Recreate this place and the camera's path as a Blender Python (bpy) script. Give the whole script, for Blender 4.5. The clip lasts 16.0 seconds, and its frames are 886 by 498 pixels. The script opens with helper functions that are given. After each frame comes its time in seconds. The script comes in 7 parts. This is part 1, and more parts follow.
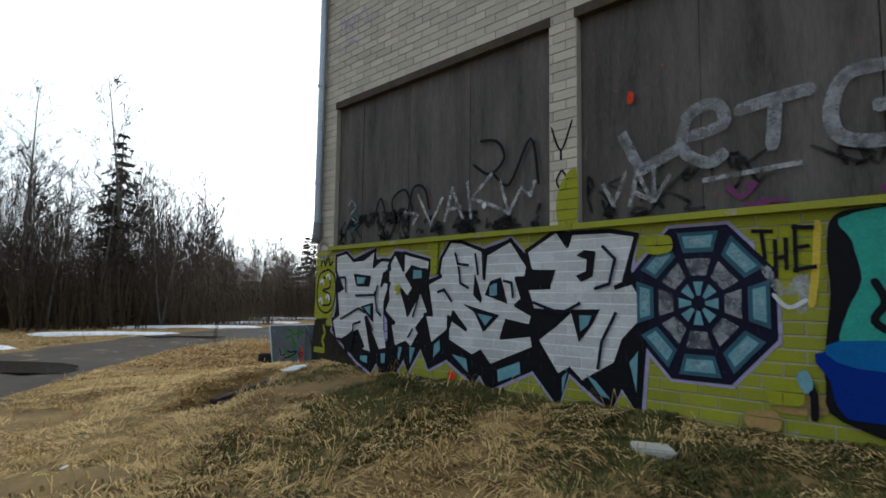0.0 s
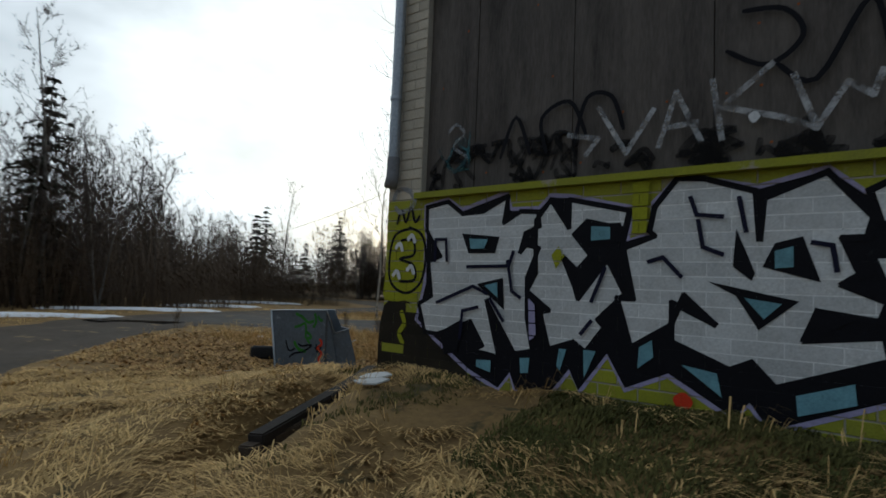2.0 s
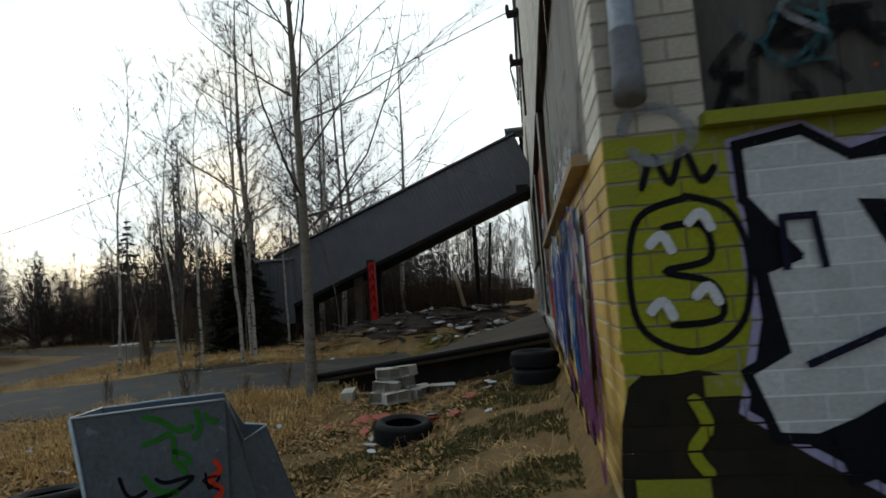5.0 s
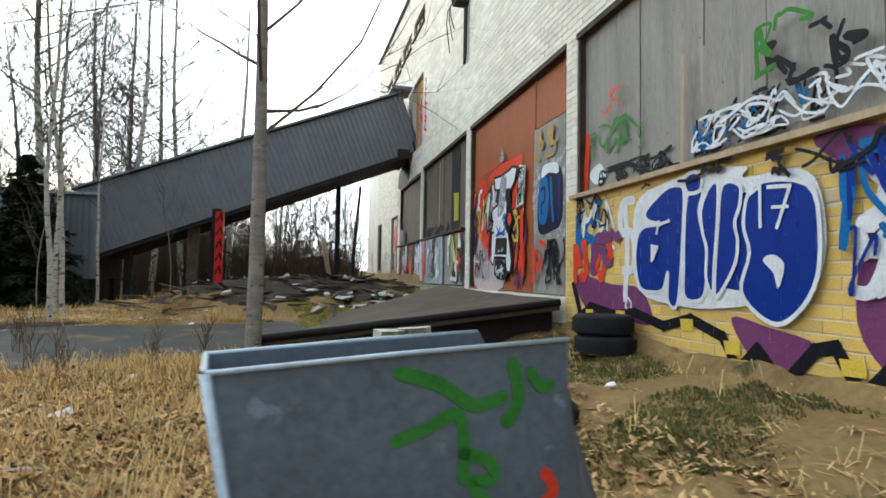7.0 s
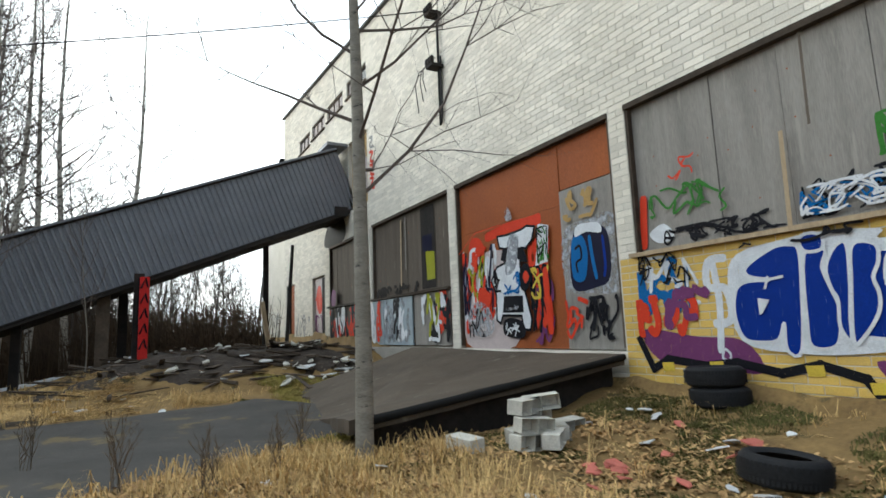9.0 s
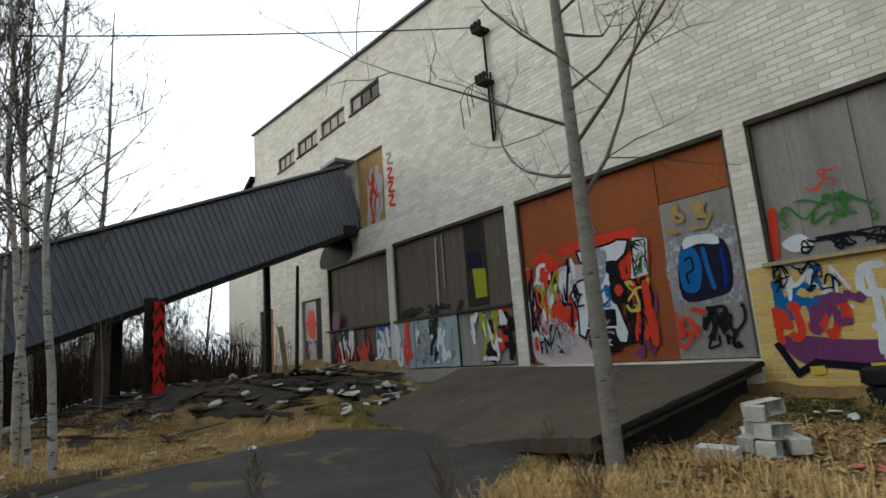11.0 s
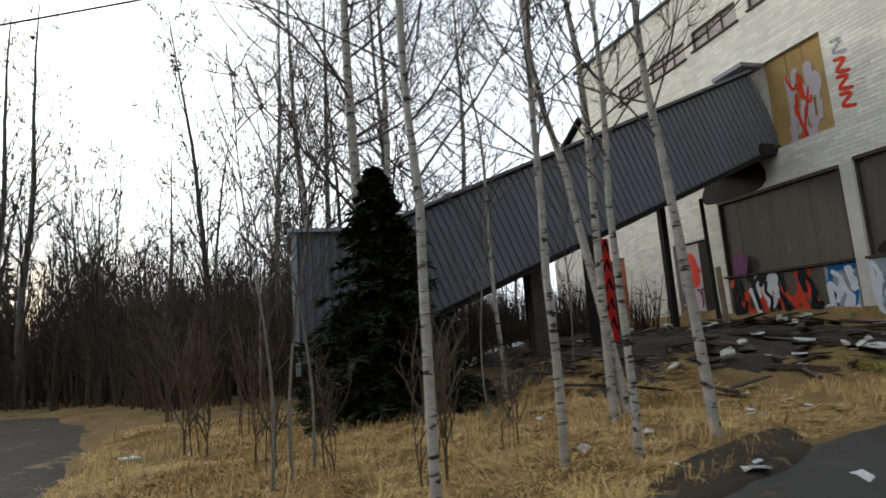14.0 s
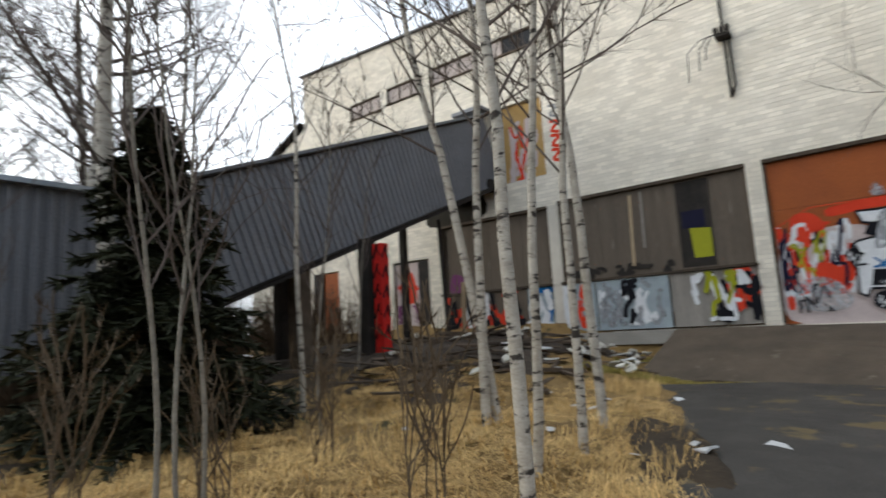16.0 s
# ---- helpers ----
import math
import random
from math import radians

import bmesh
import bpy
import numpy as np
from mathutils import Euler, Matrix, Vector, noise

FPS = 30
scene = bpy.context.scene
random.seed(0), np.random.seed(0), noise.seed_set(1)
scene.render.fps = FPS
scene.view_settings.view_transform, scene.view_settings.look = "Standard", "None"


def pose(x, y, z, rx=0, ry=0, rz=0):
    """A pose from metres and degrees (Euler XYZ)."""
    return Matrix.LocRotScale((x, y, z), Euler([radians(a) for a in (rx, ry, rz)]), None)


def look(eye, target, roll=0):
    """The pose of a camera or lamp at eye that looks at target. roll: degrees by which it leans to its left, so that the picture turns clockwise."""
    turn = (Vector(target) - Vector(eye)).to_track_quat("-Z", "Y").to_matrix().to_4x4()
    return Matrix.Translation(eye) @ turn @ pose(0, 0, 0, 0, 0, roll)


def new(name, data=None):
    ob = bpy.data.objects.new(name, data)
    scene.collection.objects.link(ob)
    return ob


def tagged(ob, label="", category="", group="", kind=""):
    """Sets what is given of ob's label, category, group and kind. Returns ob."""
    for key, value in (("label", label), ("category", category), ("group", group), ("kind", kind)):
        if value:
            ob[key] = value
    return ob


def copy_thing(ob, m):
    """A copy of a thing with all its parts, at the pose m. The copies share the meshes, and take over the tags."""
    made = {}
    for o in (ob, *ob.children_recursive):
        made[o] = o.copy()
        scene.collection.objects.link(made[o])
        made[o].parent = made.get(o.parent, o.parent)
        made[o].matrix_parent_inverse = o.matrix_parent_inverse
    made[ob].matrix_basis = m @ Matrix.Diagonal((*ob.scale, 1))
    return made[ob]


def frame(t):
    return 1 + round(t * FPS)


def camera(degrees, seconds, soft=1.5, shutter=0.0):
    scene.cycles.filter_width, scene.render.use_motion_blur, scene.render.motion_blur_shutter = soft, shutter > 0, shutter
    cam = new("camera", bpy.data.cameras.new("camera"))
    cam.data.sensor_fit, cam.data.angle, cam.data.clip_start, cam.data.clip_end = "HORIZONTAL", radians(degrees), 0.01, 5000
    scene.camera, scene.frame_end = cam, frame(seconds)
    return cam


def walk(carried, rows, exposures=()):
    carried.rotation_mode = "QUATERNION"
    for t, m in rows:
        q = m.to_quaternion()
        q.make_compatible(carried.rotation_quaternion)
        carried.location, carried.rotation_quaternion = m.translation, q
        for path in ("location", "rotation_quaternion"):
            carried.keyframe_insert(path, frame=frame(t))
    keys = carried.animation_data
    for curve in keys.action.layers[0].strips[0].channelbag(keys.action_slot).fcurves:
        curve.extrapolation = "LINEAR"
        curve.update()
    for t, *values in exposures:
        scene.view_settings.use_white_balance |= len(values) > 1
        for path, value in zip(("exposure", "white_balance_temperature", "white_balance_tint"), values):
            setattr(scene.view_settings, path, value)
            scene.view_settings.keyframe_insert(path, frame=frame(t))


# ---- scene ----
cam = camera(76.5, 16.0, soft=1.6, shutter=0.3)
PATH = [
    (0.0, 7.286, -4.670, 1.239, 94.92, -0.77, 44.57),
    (0.5, 6.471, -4.547, 1.229, 96.40, -1.17, 42.24),
    (1.0, 5.579, -4.298, 1.110, 96.95, -1.47, 42.35),
    (1.5, 4.733, -4.221, 1.063, 97.90, -2.65, 41.68),
    (2.0, 3.959, -4.054, 1.054, 93.96, -2.36, 38.36),
    (2.5, 3.107, -4.005, 1.171, 93.03, -0.65, 28.78),
    (3.0, 2.522, -3.836, 1.260, 91.37, 1.71, 21.74),
    (3.5, 1.770, -3.594, 1.320, 97.10, 2.87, 19.63),
    (4.0, 1.059, -3.317, 1.338, 104.29, 2.72, 16.93),
    (4.5, 0.418, -2.951, 1.278, 98.09, 4.20, 13.45),
    (4.7, 0.120, -2.754, 1.314, 96.11, 4.47, 11.70),
    (6.8, -3.219, -0.416, 0.869, 92.15, -1.14, -12.31),
    (7.0, -3.512, -0.292, 0.856, 92.78, -0.92, -14.20),
    (7.5, -4.419, -0.021, 0.899, 94.27, 0.69, -19.57),
    (8.0, -4.912, 0.280, 0.985, 95.09, 1.95, -22.90),
    (8.5, -5.606, 0.553, 0.984, 96.33, 2.23, -26.50),
    (9.0, -6.169, 0.970, 1.006, 98.18, 2.24, -29.04),
    (11.5, -9.341, 3.832, 1.066, 100.48, 4.99, -40.60),
    (12.0, -9.818, 4.637, 0.922, 100.80, 5.44, -42.21),
    (12.5, -10.271, 5.238, 1.067, 99.60, 4.77, -28.74),
    (13.0, -10.816, 5.909, 1.096, 99.38, 4.38, -17.06),
    (13.5, -11.412, 6.569, 1.017, 99.66, 4.01, -15.04),
    (14.0, -11.990, 7.264, 1.040, 98.30, 4.20, -15.63),
    (14.5, -12.370, 7.839, 1.057, 98.19, 3.93, -16.08),
    (15.0, -12.832, 8.469, 1.058, 98.24, 2.58, -21.10),
    (15.5, -13.182, 9.064, 0.997, 98.59, 2.90, -33.83),
    (16.0, -13.520, 9.517, 0.932, 98.06, 3.26, -51.38),
]
walk(cam, [(t, pose(*p)) for t, *p in PATH],
     [(0.0, 0.4, 5900, 4), (1.0, 0.35, 5900, 4), (1.5, -0.15, 5900, 4), (2.5, -0.65, 5900, 3), (3.0, -0.5, 5900, 3), (3.5, 0.0, 5900, 3), (4.0, -0.4, 5850, 3), (4.7, -0.6, 5800, 2), (6.8, 1.1, 5850, 3), (8.2, 1.0, 5850, 3), (9.2, 0.8, 5900, 3), (11.3, 0.1, 5950, 4), (12.0, 0.45, 5950, 5), (13.0, 0.5, 6000, 6), (14.5, 0.15, 6000, 6), (15.2, 0.2, 6050, 7), (16.0, 0.7, 6150, 8)])

# ---- sky and sun: a bright hazy sky, the sun low behind the woods ----
SUN_ELEVATION, SUN_YAW = radians(9), radians(28)
world = bpy.data.worlds.new("hazy_sky")
world.use_nodes = True
scene.world = world


def link(tree, a, b):
    tree.links.new(a, b)


def world_nodes():
    tree = world.node_tree
    back = tree.nodes["Background"]
    sky = tree.nodes.new("ShaderNodeTexSky")
    sky.sky_type, sky.sun_disc = "NISHITA", False
    sky.sun_elevation, sky.sun_rotation = SUN_ELEVATION, -SUN_YAW
    sky.air_density, sky.dust_density, sky.ozone_density = 1.0, 3.0, 1.0
    coord = tree.nodes.new("ShaderNodeTexCoord")
    cloud = tree.nodes.new("ShaderNodeTexNoise")
    cloud.inputs["Scale"].default_value = 1.7
    cloud.inputs["Detail"].default_value = 6
    cloud.inputs["Roughness"].default_value = 0.55
    stretch = tree.nodes.new("ShaderNodeMapping")
    stretch.inputs["Scale"].default_value = (1, 1, 2.2)
    link(tree, coord.outputs["Generated"], stretch.inputs["Vector"])
    link(tree, stretch.outputs["Vector"], cloud.inputs["Vector"])
    ramp = tree.nodes.new("ShaderNodeValToRGB")
    ramp.color_ramp.elements[0].position, ramp.color_ramp.elements[1].position = 0.36, 0.56
    ramp.color_ramp.elements[0].color = (0.45, 0.45, 0.45, 1)
    link(tree, cloud.outputs["Fac"], ramp.inputs["Fac"])
    mix = tree.nodes.new("ShaderNodeMix")
    mix.data_type = "RGBA"
    link(tree, ramp.outputs["Color"], mix.inputs["Factor"])
    lift = tree.nodes.new("ShaderNodeMix")
    lift.data_type, lift.blend_type = "RGBA", "MULTIPLY"
    lift.inputs["Factor"].default_value = 1
    link(tree, sky.outputs["Color"], lift.inputs["A"])
    lift.inputs["B"].default_value = (1.0, 1.0, 1.0, 1)
    link(tree, lift.outputs["Result"], mix.inputs["A"])
    # haze lit from behind: brightest round the low sun, dull on the far side
    aim = tree.nodes.new("ShaderNodeVectorMath")
    aim.operation = "DOT_PRODUCT"
    aim.inputs[1].default_value = (-math.sin(SUN_YAW), math.cos(SUN_YAW), 0.12)
    link(tree, coord.outputs["Generated"], aim.inputs[0])
    glow = tree.nodes.new("ShaderNodeValToRGB")
    fall = tree.nodes.new("ShaderNodeMapRange")
    fall.inputs["From Min"].default_value, fall.inputs["From Max"].default_value = -1, 1
    link(tree, aim.outputs["Value"], fall.inputs["Value"])
    link(tree, fall.outputs["Result"], glow.inputs["Fac"])
    glow.color_ramp.elements[0].color = (0.16, 0.18, 0.21, 1)
    glow.color_ramp.elements[1].color = (1.0, 0.97, 0.9, 1)
    middle = glow.color_ramp.elements.new(0.55)
    middle.color = (0.46, 0.49, 0.54, 1)
    late = glow.color_ramp.elements.new(0.85)
    late.color = (0.78, 0.79, 0.8, 1)
    bright = tree.nodes.new("ShaderNodeMix")
    bright.data_type, bright.blend_type = "RGBA", "MULTIPLY"
    bright.inputs["Factor"].default_value = 1
    link(tree, glow.outputs["Color"], bright.inputs["A"])
    bright.inputs["B"].default_value = (17, 17, 17, 1)
    link(tree, bright.outputs["Result"], mix.inputs["B"])
    link(tree, mix.outputs["Result"], back.inputs["Color"])
    back.inputs["Strength"].default_value = 0.115


world_nodes()
sun = new("sun", bpy.data.lights.new("sun", "SUN"))
sun.data.energy, sun.data.angle, sun.data.color = 1.3, radians(16), (1.0, 0.95, 0.87)
sun.matrix_world = look((0, 0, 0), (math.sin(SUN_YAW) * math.cos(SUN_ELEVATION), -math.cos(SUN_YAW) * math.cos(SUN_ELEVATION), -math.sin(SUN_ELEVATION)))
sun.location = (-20, 30, 30)

# ---- materials ----
def material(name, base, second=None, scale=6.0, rough=0.8, metal=0.0, bump=0.2, bump_scale=40.0, vary=0.0, speck=None,
             speck_at=0.62, speck_scale=3.0, stretch=(1, 1, 1), island=False, spec=0.18, mist=0.0):
    """A surface with a large stain, a fine grain, a relief, and variation from piece to piece."""
    m = bpy.data.materials.new(name)
    m.use_nodes = True
    tree = m.node_tree
    bsdf = tree.nodes["Principled BSDF"]
    coord = tree.nodes.new("ShaderNodeTexCoord")
    geo = tree.nodes.new("ShaderNodeNewGeometry")
    mapping = tree.nodes.new("ShaderNodeMapping")
    mapping.inputs["Scale"].default_value = stretch
    link(tree, geo.outputs["Position"], mapping.inputs["Vector"])
    where = mapping.outputs["Vector"]
    second = second or tuple(c * 0.7 for c in base)

    def noise_at(size, detail=5):
        n = tree.nodes.new("ShaderNodeTexNoise")
        n.inputs["Scale"].default_value, n.inputs["Detail"].default_value = size, detail
        n.inputs["Roughness"].default_value = 0.65
        link(tree, where, n.inputs["Vector"])
        return n.outputs["Fac"]

    def spread(fac, lo, hi):
        r = tree.nodes.new("ShaderNodeMapRange")
        r.inputs["From Min"].default_value, r.inputs["From Max"].default_value = lo, hi
        link(tree, fac, r.inputs["Value"])
        return r.outputs["Result"]

    def blend(fac, a, b, mode="MIX"):
        x = tree.nodes.new("ShaderNodeMix")
        x.data_type, x.blend_type = "RGBA", mode
        if hasattr(fac, "links"):
            link(tree, fac, x.inputs["Factor"])
        else:
            x.inputs["Factor"].default_value = fac
        for side, value in (("A", a), ("B", b)):
            if hasattr(value, "links"):
                link(tree, value, x.inputs[side])
            else:
                x.inputs[side].default_value = (*value, 1)
        return x.outputs["Result"]

    colour = blend(spread(noise_at(scale), 0.35, 0.68), base, second)
    fine = spread(noise_at(bump_scale, 3), 0.3, 0.7)
    colour = blend(0.35, colour, blend(fine, tuple(c * 0.55 for c in base), tuple(min(1, c * 1.35) for c in base)))
    if speck:
        colour = blend(spread(noise_at(speck_scale), speck_at, speck_at + 0.06), colour, speck)
    if vary:
        hsv = tree.nodes.new("ShaderNodeHueSaturation")
        if island:
            pick = geo.outputs["Random Per Island"]
        else:
            pick = tree.nodes.new("ShaderNodeObjectInfo").outputs["Random"]
        r = tree.nodes.new("ShaderNodeMapRange")
        r.inputs["To Min"].default_value, r.inputs["To Max"].default_value = 1 - vary, 1 + vary
        link(tree, pick, r.inputs["Value"])
        link(tree, r.outputs["Result"], hsv.inputs["Value"])
        link(tree, colour, hsv.inputs["Color"])
        colour = hsv.outputs["Color"]
    link(tree, colour, bsdf.inputs["Base Color"])
    bsdf.inputs["Metallic"].default_value = metal
    bsdf.inputs["Specular IOR Level"].default_value = spec
    if mist:
        veil = tree.nodes.new("ShaderNodeMapRange")
        veil.inputs["From Min"].default_value, veil.inputs["From Max"].default_value = 0.34, 0.66
        veil.inputs["To Min"].default_value, veil.inputs["To Max"].default_value = max(0.0, 1 - mist * 1.6), min(1.0, 1.5 - mist)
        link(tree, noise_at(9.0, 6), veil.inputs["Value"])
        link(tree, veil.outputs["Result"], bsdf.inputs["Alpha"])
    rr = tree.nodes.new("ShaderNodeMapRange")
    rr.inputs["To Min"].default_value, rr.inputs["To Max"].default_value = max(0.02, rough - 0.12), min(1, rough + 0.12)
    link(tree, noise_at(scale * 2.3), rr.inputs["Value"])
    link(tree, rr.outputs["Result"], bsdf.inputs["Roughness"])
    if bump:
        b = tree.nodes.new("ShaderNodeBump")
        b.inputs["Strength"].default_value, b.inputs["Distance"].default_value = bump, 0.01
        link(tree, noise_at(bump_scale, 4), b.inputs["Height"])
        link(tree, b.outputs["Normal"], bsdf.inputs["Normal"])
    return m


CREAM = material("cream_brick", (0.72, 0.67, 0.57), (0.58, 0.53, 0.43), 0.7, 0.85, bump_scale=60, vary=0.14, speck=(0.3, 0.26, 0.21), speck_at=0.68, speck_scale=5)
CREAM_ALL = material("cream_brick_far", (0.72, 0.67, 0.57), (0.58, 0.53, 0.43), 0.7, 0.85, bump_scale=60, vary=0.12, island=True, speck=(0.3, 0.26, 0.21), speck_at=0.68, speck_scale=5)
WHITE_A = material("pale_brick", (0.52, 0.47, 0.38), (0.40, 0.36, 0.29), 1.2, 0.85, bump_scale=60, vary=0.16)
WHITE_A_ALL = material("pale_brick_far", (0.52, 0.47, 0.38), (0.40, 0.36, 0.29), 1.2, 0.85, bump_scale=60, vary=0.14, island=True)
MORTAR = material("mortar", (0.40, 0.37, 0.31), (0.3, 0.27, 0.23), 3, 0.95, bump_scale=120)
LIME = material("lime_painted_brick", (0.30, 0.31, 0.02), (0.22, 0.22, 0.04), 2.2, 0.6, bump_scale=70, vary=0.1, speck=(0.34, 0.3, 0.24), speck_at=0.63)
LIME_ALL = material("lime_painted_brick_rest", (0.30, 0.31, 0.02), (0.22, 0.22, 0.04), 2.2, 0.6, bump_scale=70, vary=0.1, island=True, speck=(0.34, 0.3, 0.24), speck_at=0.63)
OCHRE = material("ochre_painted_brick", (0.66, 0.44, 0.10), (0.52, 0.36, 0.13), 2.2, 0.6, bump_scale=70, vary=0.08, speck=(0.5, 0.42, 0.3), speck_at=0.62)
OCHRE_ALL = material("ochre_painted_brick_rest", (0.66, 0.44, 0.10), (0.52, 0.36, 0.13), 2.2, 0.6, bump_scale=70, vary=0.08, island=True, speck=(0.5, 0.42, 0.3), speck_at=0.62)
DARK_BRICK = material("near_black_brick", (0.016, 0.013, 0.009), (0.034, 0.027, 0.014), 3, 0.8, bump_scale=70, vary=0.2, island=True)
CONCRETE = material("concrete", (0.30, 0.28, 0.25), (0.2, 0.19, 0.17), 1.6, 0.9, bump_scale=50, speck=(0.12, 0.11, 0.1))
RAMP = material("ramp_concrete", (0.10, 0.078, 0.056), (0.05, 0.04, 0.03), 1.1, 0.85, bump=0.4, bump_scale=35, speck=(0.13, 0.11, 0.08))
RUBBER_EDGE = material("black_edge", (0.012, 0.011, 0.01), None, 3, 0.8)
ROOF_EDGE = material("grey_roof_flashing", (0.13, 0.13, 0.13), (0.07, 0.068, 0.065), 1.5, 0.6, bump_scale=30)
PLY_DARK = material("dark_plywood", (0.125, 0.11, 0.098), (0.022, 0.019, 0.018), 1.3, 0.75, bump=0.3, bump_scale=25, stretch=(3, 3, 0.45), speck=(0.14, 0.125, 0.11), speck_at=0.66, speck_scale=2.2)
PLY_GREY = material("weathered_plywood", (0.29, 0.265, 0.235), (0.17, 0.155, 0.135), 1.4, 0.85, bump=0.3, bump_scale=25, stretch=(4, 4, 0.35), speck=(0.32, 0.29, 0.25), speck_at=0.62, speck_scale=2.5)
PLY_BROWN = material("brown_plywood", (0.13, 0.105, 0.08), (0.08, 0.066, 0.052), 1.4, 0.85, bump=0.3, bump_scale=25, stretch=(4, 4, 0.35), speck=(0.22, 0.19, 0.15), speck_at=0.64, speck_scale=2.5)
RUST_BOARD = material("rust_orange_board", (0.30, 0.085, 0.022), (0.22, 0.06, 0.02), 1.2, 0.7, bump_scale=40, stretch=(1, 1, 0.5))
TAN_BOARD = material("ochre_board", (0.42, 0.27, 0.10), (0.3, 0.19, 0.07), 2, 0.8, bump_scale=40)
RAW_WOOD = material("raw_timber", (0.42, 0.32, 0.2), (0.28, 0.2, 0.12), 3, 0.8, bump_scale=40, stretch=(4, 4, 0.6))
# Charred wood; also the shade painted on the ramp footing and door gap.
CHAR_AND_SHADE = material("char_and_shade", (0.02, 0.018, 0.016), (0.045, 0.036, 0.03), 3, 0.85, bump=0.5, bump_scale=30)
OLD_PLANK = material("old_plank", (0.10, 0.074, 0.052), (0.035, 0.027, 0.02), 4, 0.85, bump=0.4, bump_scale=30, vary=0.4)
SHEET = material("grey_corrugated_steel", (0.20, 0.205, 0.22), (0.14, 0.142, 0.152), 0.8, 0.55, metal=0.15, bump=0.15, bump_scale=30, speck=(0.2, 0.2, 0.21), speck_at=0.68)
GALV = material("galvanised_steel", (0.36, 0.39, 0.42), (0.24, 0.26, 0.28), 1.5, 0.45, metal=0.6, bump=0.1)
BIN_STEEL = material("bin_steel", (0.13, 0.15, 0.17), (0.085, 0.1, 0.115), 3, 0.5, metal=0.25, bump=0.2, bump_scale=25, speck=(0.2, 0.23, 0.26), speck_at=0.64, speck_scale=5)
RIM_STEEL = material("bare_steel_rim", (0.42, 0.47, 0.50), (0.3, 0.34, 0.37), 5, 0.4, metal=0.4)
PALE_PANEL = material("pale_blue_sheet", (0.36, 0.45, 0.52), (0.26, 0.33, 0.38), 4, 0.45)
RUBBER = material("tyre_rubber", (0.014, 0.014, 0.015), (0.024, 0.023, 0.022), 5, 0.75, bump=0.3)
BLOCK = material("concrete_block", (0.60, 0.57, 0.49), (0.36, 0.33, 0.27), 5, 0.95, bump=0.4, bump_scale=60, vary=0.15)
RED_PAINT = material("red_paint", (0.55, 0.02, 0.015), (0.4, 0.015, 0.012), 3, 0.5)
BRICK_RED = material("salmon_shard", (0.5, 0.15, 0.11), None, 6, 0.8, vary=0.25)
LITTER = material("pale_litter", (0.62, 0.62, 0.6), (0.45, 0.44, 0.42), 5, 0.7, vary=0.25)
BARK = material("grey_bark", (0.26, 0.235, 0.19), (0.13, 0.115, 0.095), 5, 0.9, bump=0.5, bump_scale=30, stretch=(1, 1, 3), speck=(0.05, 0.045, 0.04), speck_at=0.62, speck_scale=7)
BIRCH = material("birch_bark", (0.50, 0.46, 0.39), (0.25, 0.215, 0.17), 3, 0.8, bump=0.4, bump_scale=30, stretch=(1, 1, 3), speck=(0.045, 0.038, 0.032), speck_at=0.55, speck_scale=5)
TWIG = material("twigs", (0.125, 0.1, 0.085), (0.075, 0.06, 0.05), 5, 0.9, bump=0)
FAR_BARK = material("far_birch", (0.16, 0.145, 0.125), (0.07, 0.06, 0.052), 3, 0.9, bump=0, stretch=(1, 1, 3))
# Far twig brown is lightened so its colour carries the woods' haze.
FAR_TWIG = material("far_twigs", (0.095, 0.075, 0.062), (0.06, 0.047, 0.04), 0.6, 0.9, bump=0)
BRUSH = material("brushwood", (0.085, 0.058, 0.036), (0.045, 0.032, 0.021), 0.5, 0.9, bump=0, vary=0.35, island=True)
NEEDLE = material("spruce_needles", (0.03, 0.034, 0.016), (0.02, 0.02, 0.01), 2, 0.8, bump=0, vary=0.35, island=True)
FAR_NEEDLE = material("far_spruce", (0.04, 0.043, 0.026), (0.028, 0.028, 0.018), 1, 0.85, bump=0, vary=0.3, island=True)
STRAW = material("dead_grass", (0.62, 0.43, 0.18), (0.34, 0.205, 0.075), 0.9, 0.9, bump=0, vary=0.4, island=True)
GREEN_GRASS = material("moss_and_grass", (0.07, 0.072, 0.02), (0.14, 0.11, 0.035), 2, 0.9, bump=0, vary=0.4, island=True)
MOSS = material("yellow_moss", (0.26, 0.22, 0.05), (0.36, 0.27, 0.09), 2, 0.9, bump=0, vary=0.4, island=True)
LEAVES = material("fallen_leaves", (0.30, 0.175, 0.07), (0.56, 0.38, 0.17), 3, 0.85, bump=0, vary=0.5, island=True)
SOIL = material("ground_soil", (0.24, 0.155, 0.06), (0.10, 0.062, 0.027), 1.6, 0.95, bump=0.9, bump_scale=18, speck=(0.06, 0.05, 0.022), speck_at=0.6, speck_scale=1.4)
ASPHALT = material("worn_asphalt", (0.062, 0.056, 0.048), (0.03, 0.027, 0.024), 1.3, 0.8, bump=0.5, bump_scale=45, speck=(0.12, 0.09, 0.045), speck_at=0.58, speck_scale=1.6)
ROAD = material("muddy_road", (0.07, 0.056, 0.041), (0.036, 0.029, 0.022), 0.9, 0.85, bump=0.9, bump_scale=9, speck=(0.2, 0.145, 0.075), speck_at=0.6, speck_scale=1.3)
SNOW = material("old_snow", (0.72, 0.74, 0.78), (0.55, 0.57, 0.6), 3, 0.8, bump=0.4, bump_scale=20)
PUDDLE = material("puddle", (0.03, 0.026, 0.02), (0.04, 0.034, 0.026), 1, 0.14, bump=0, spec=0.5)
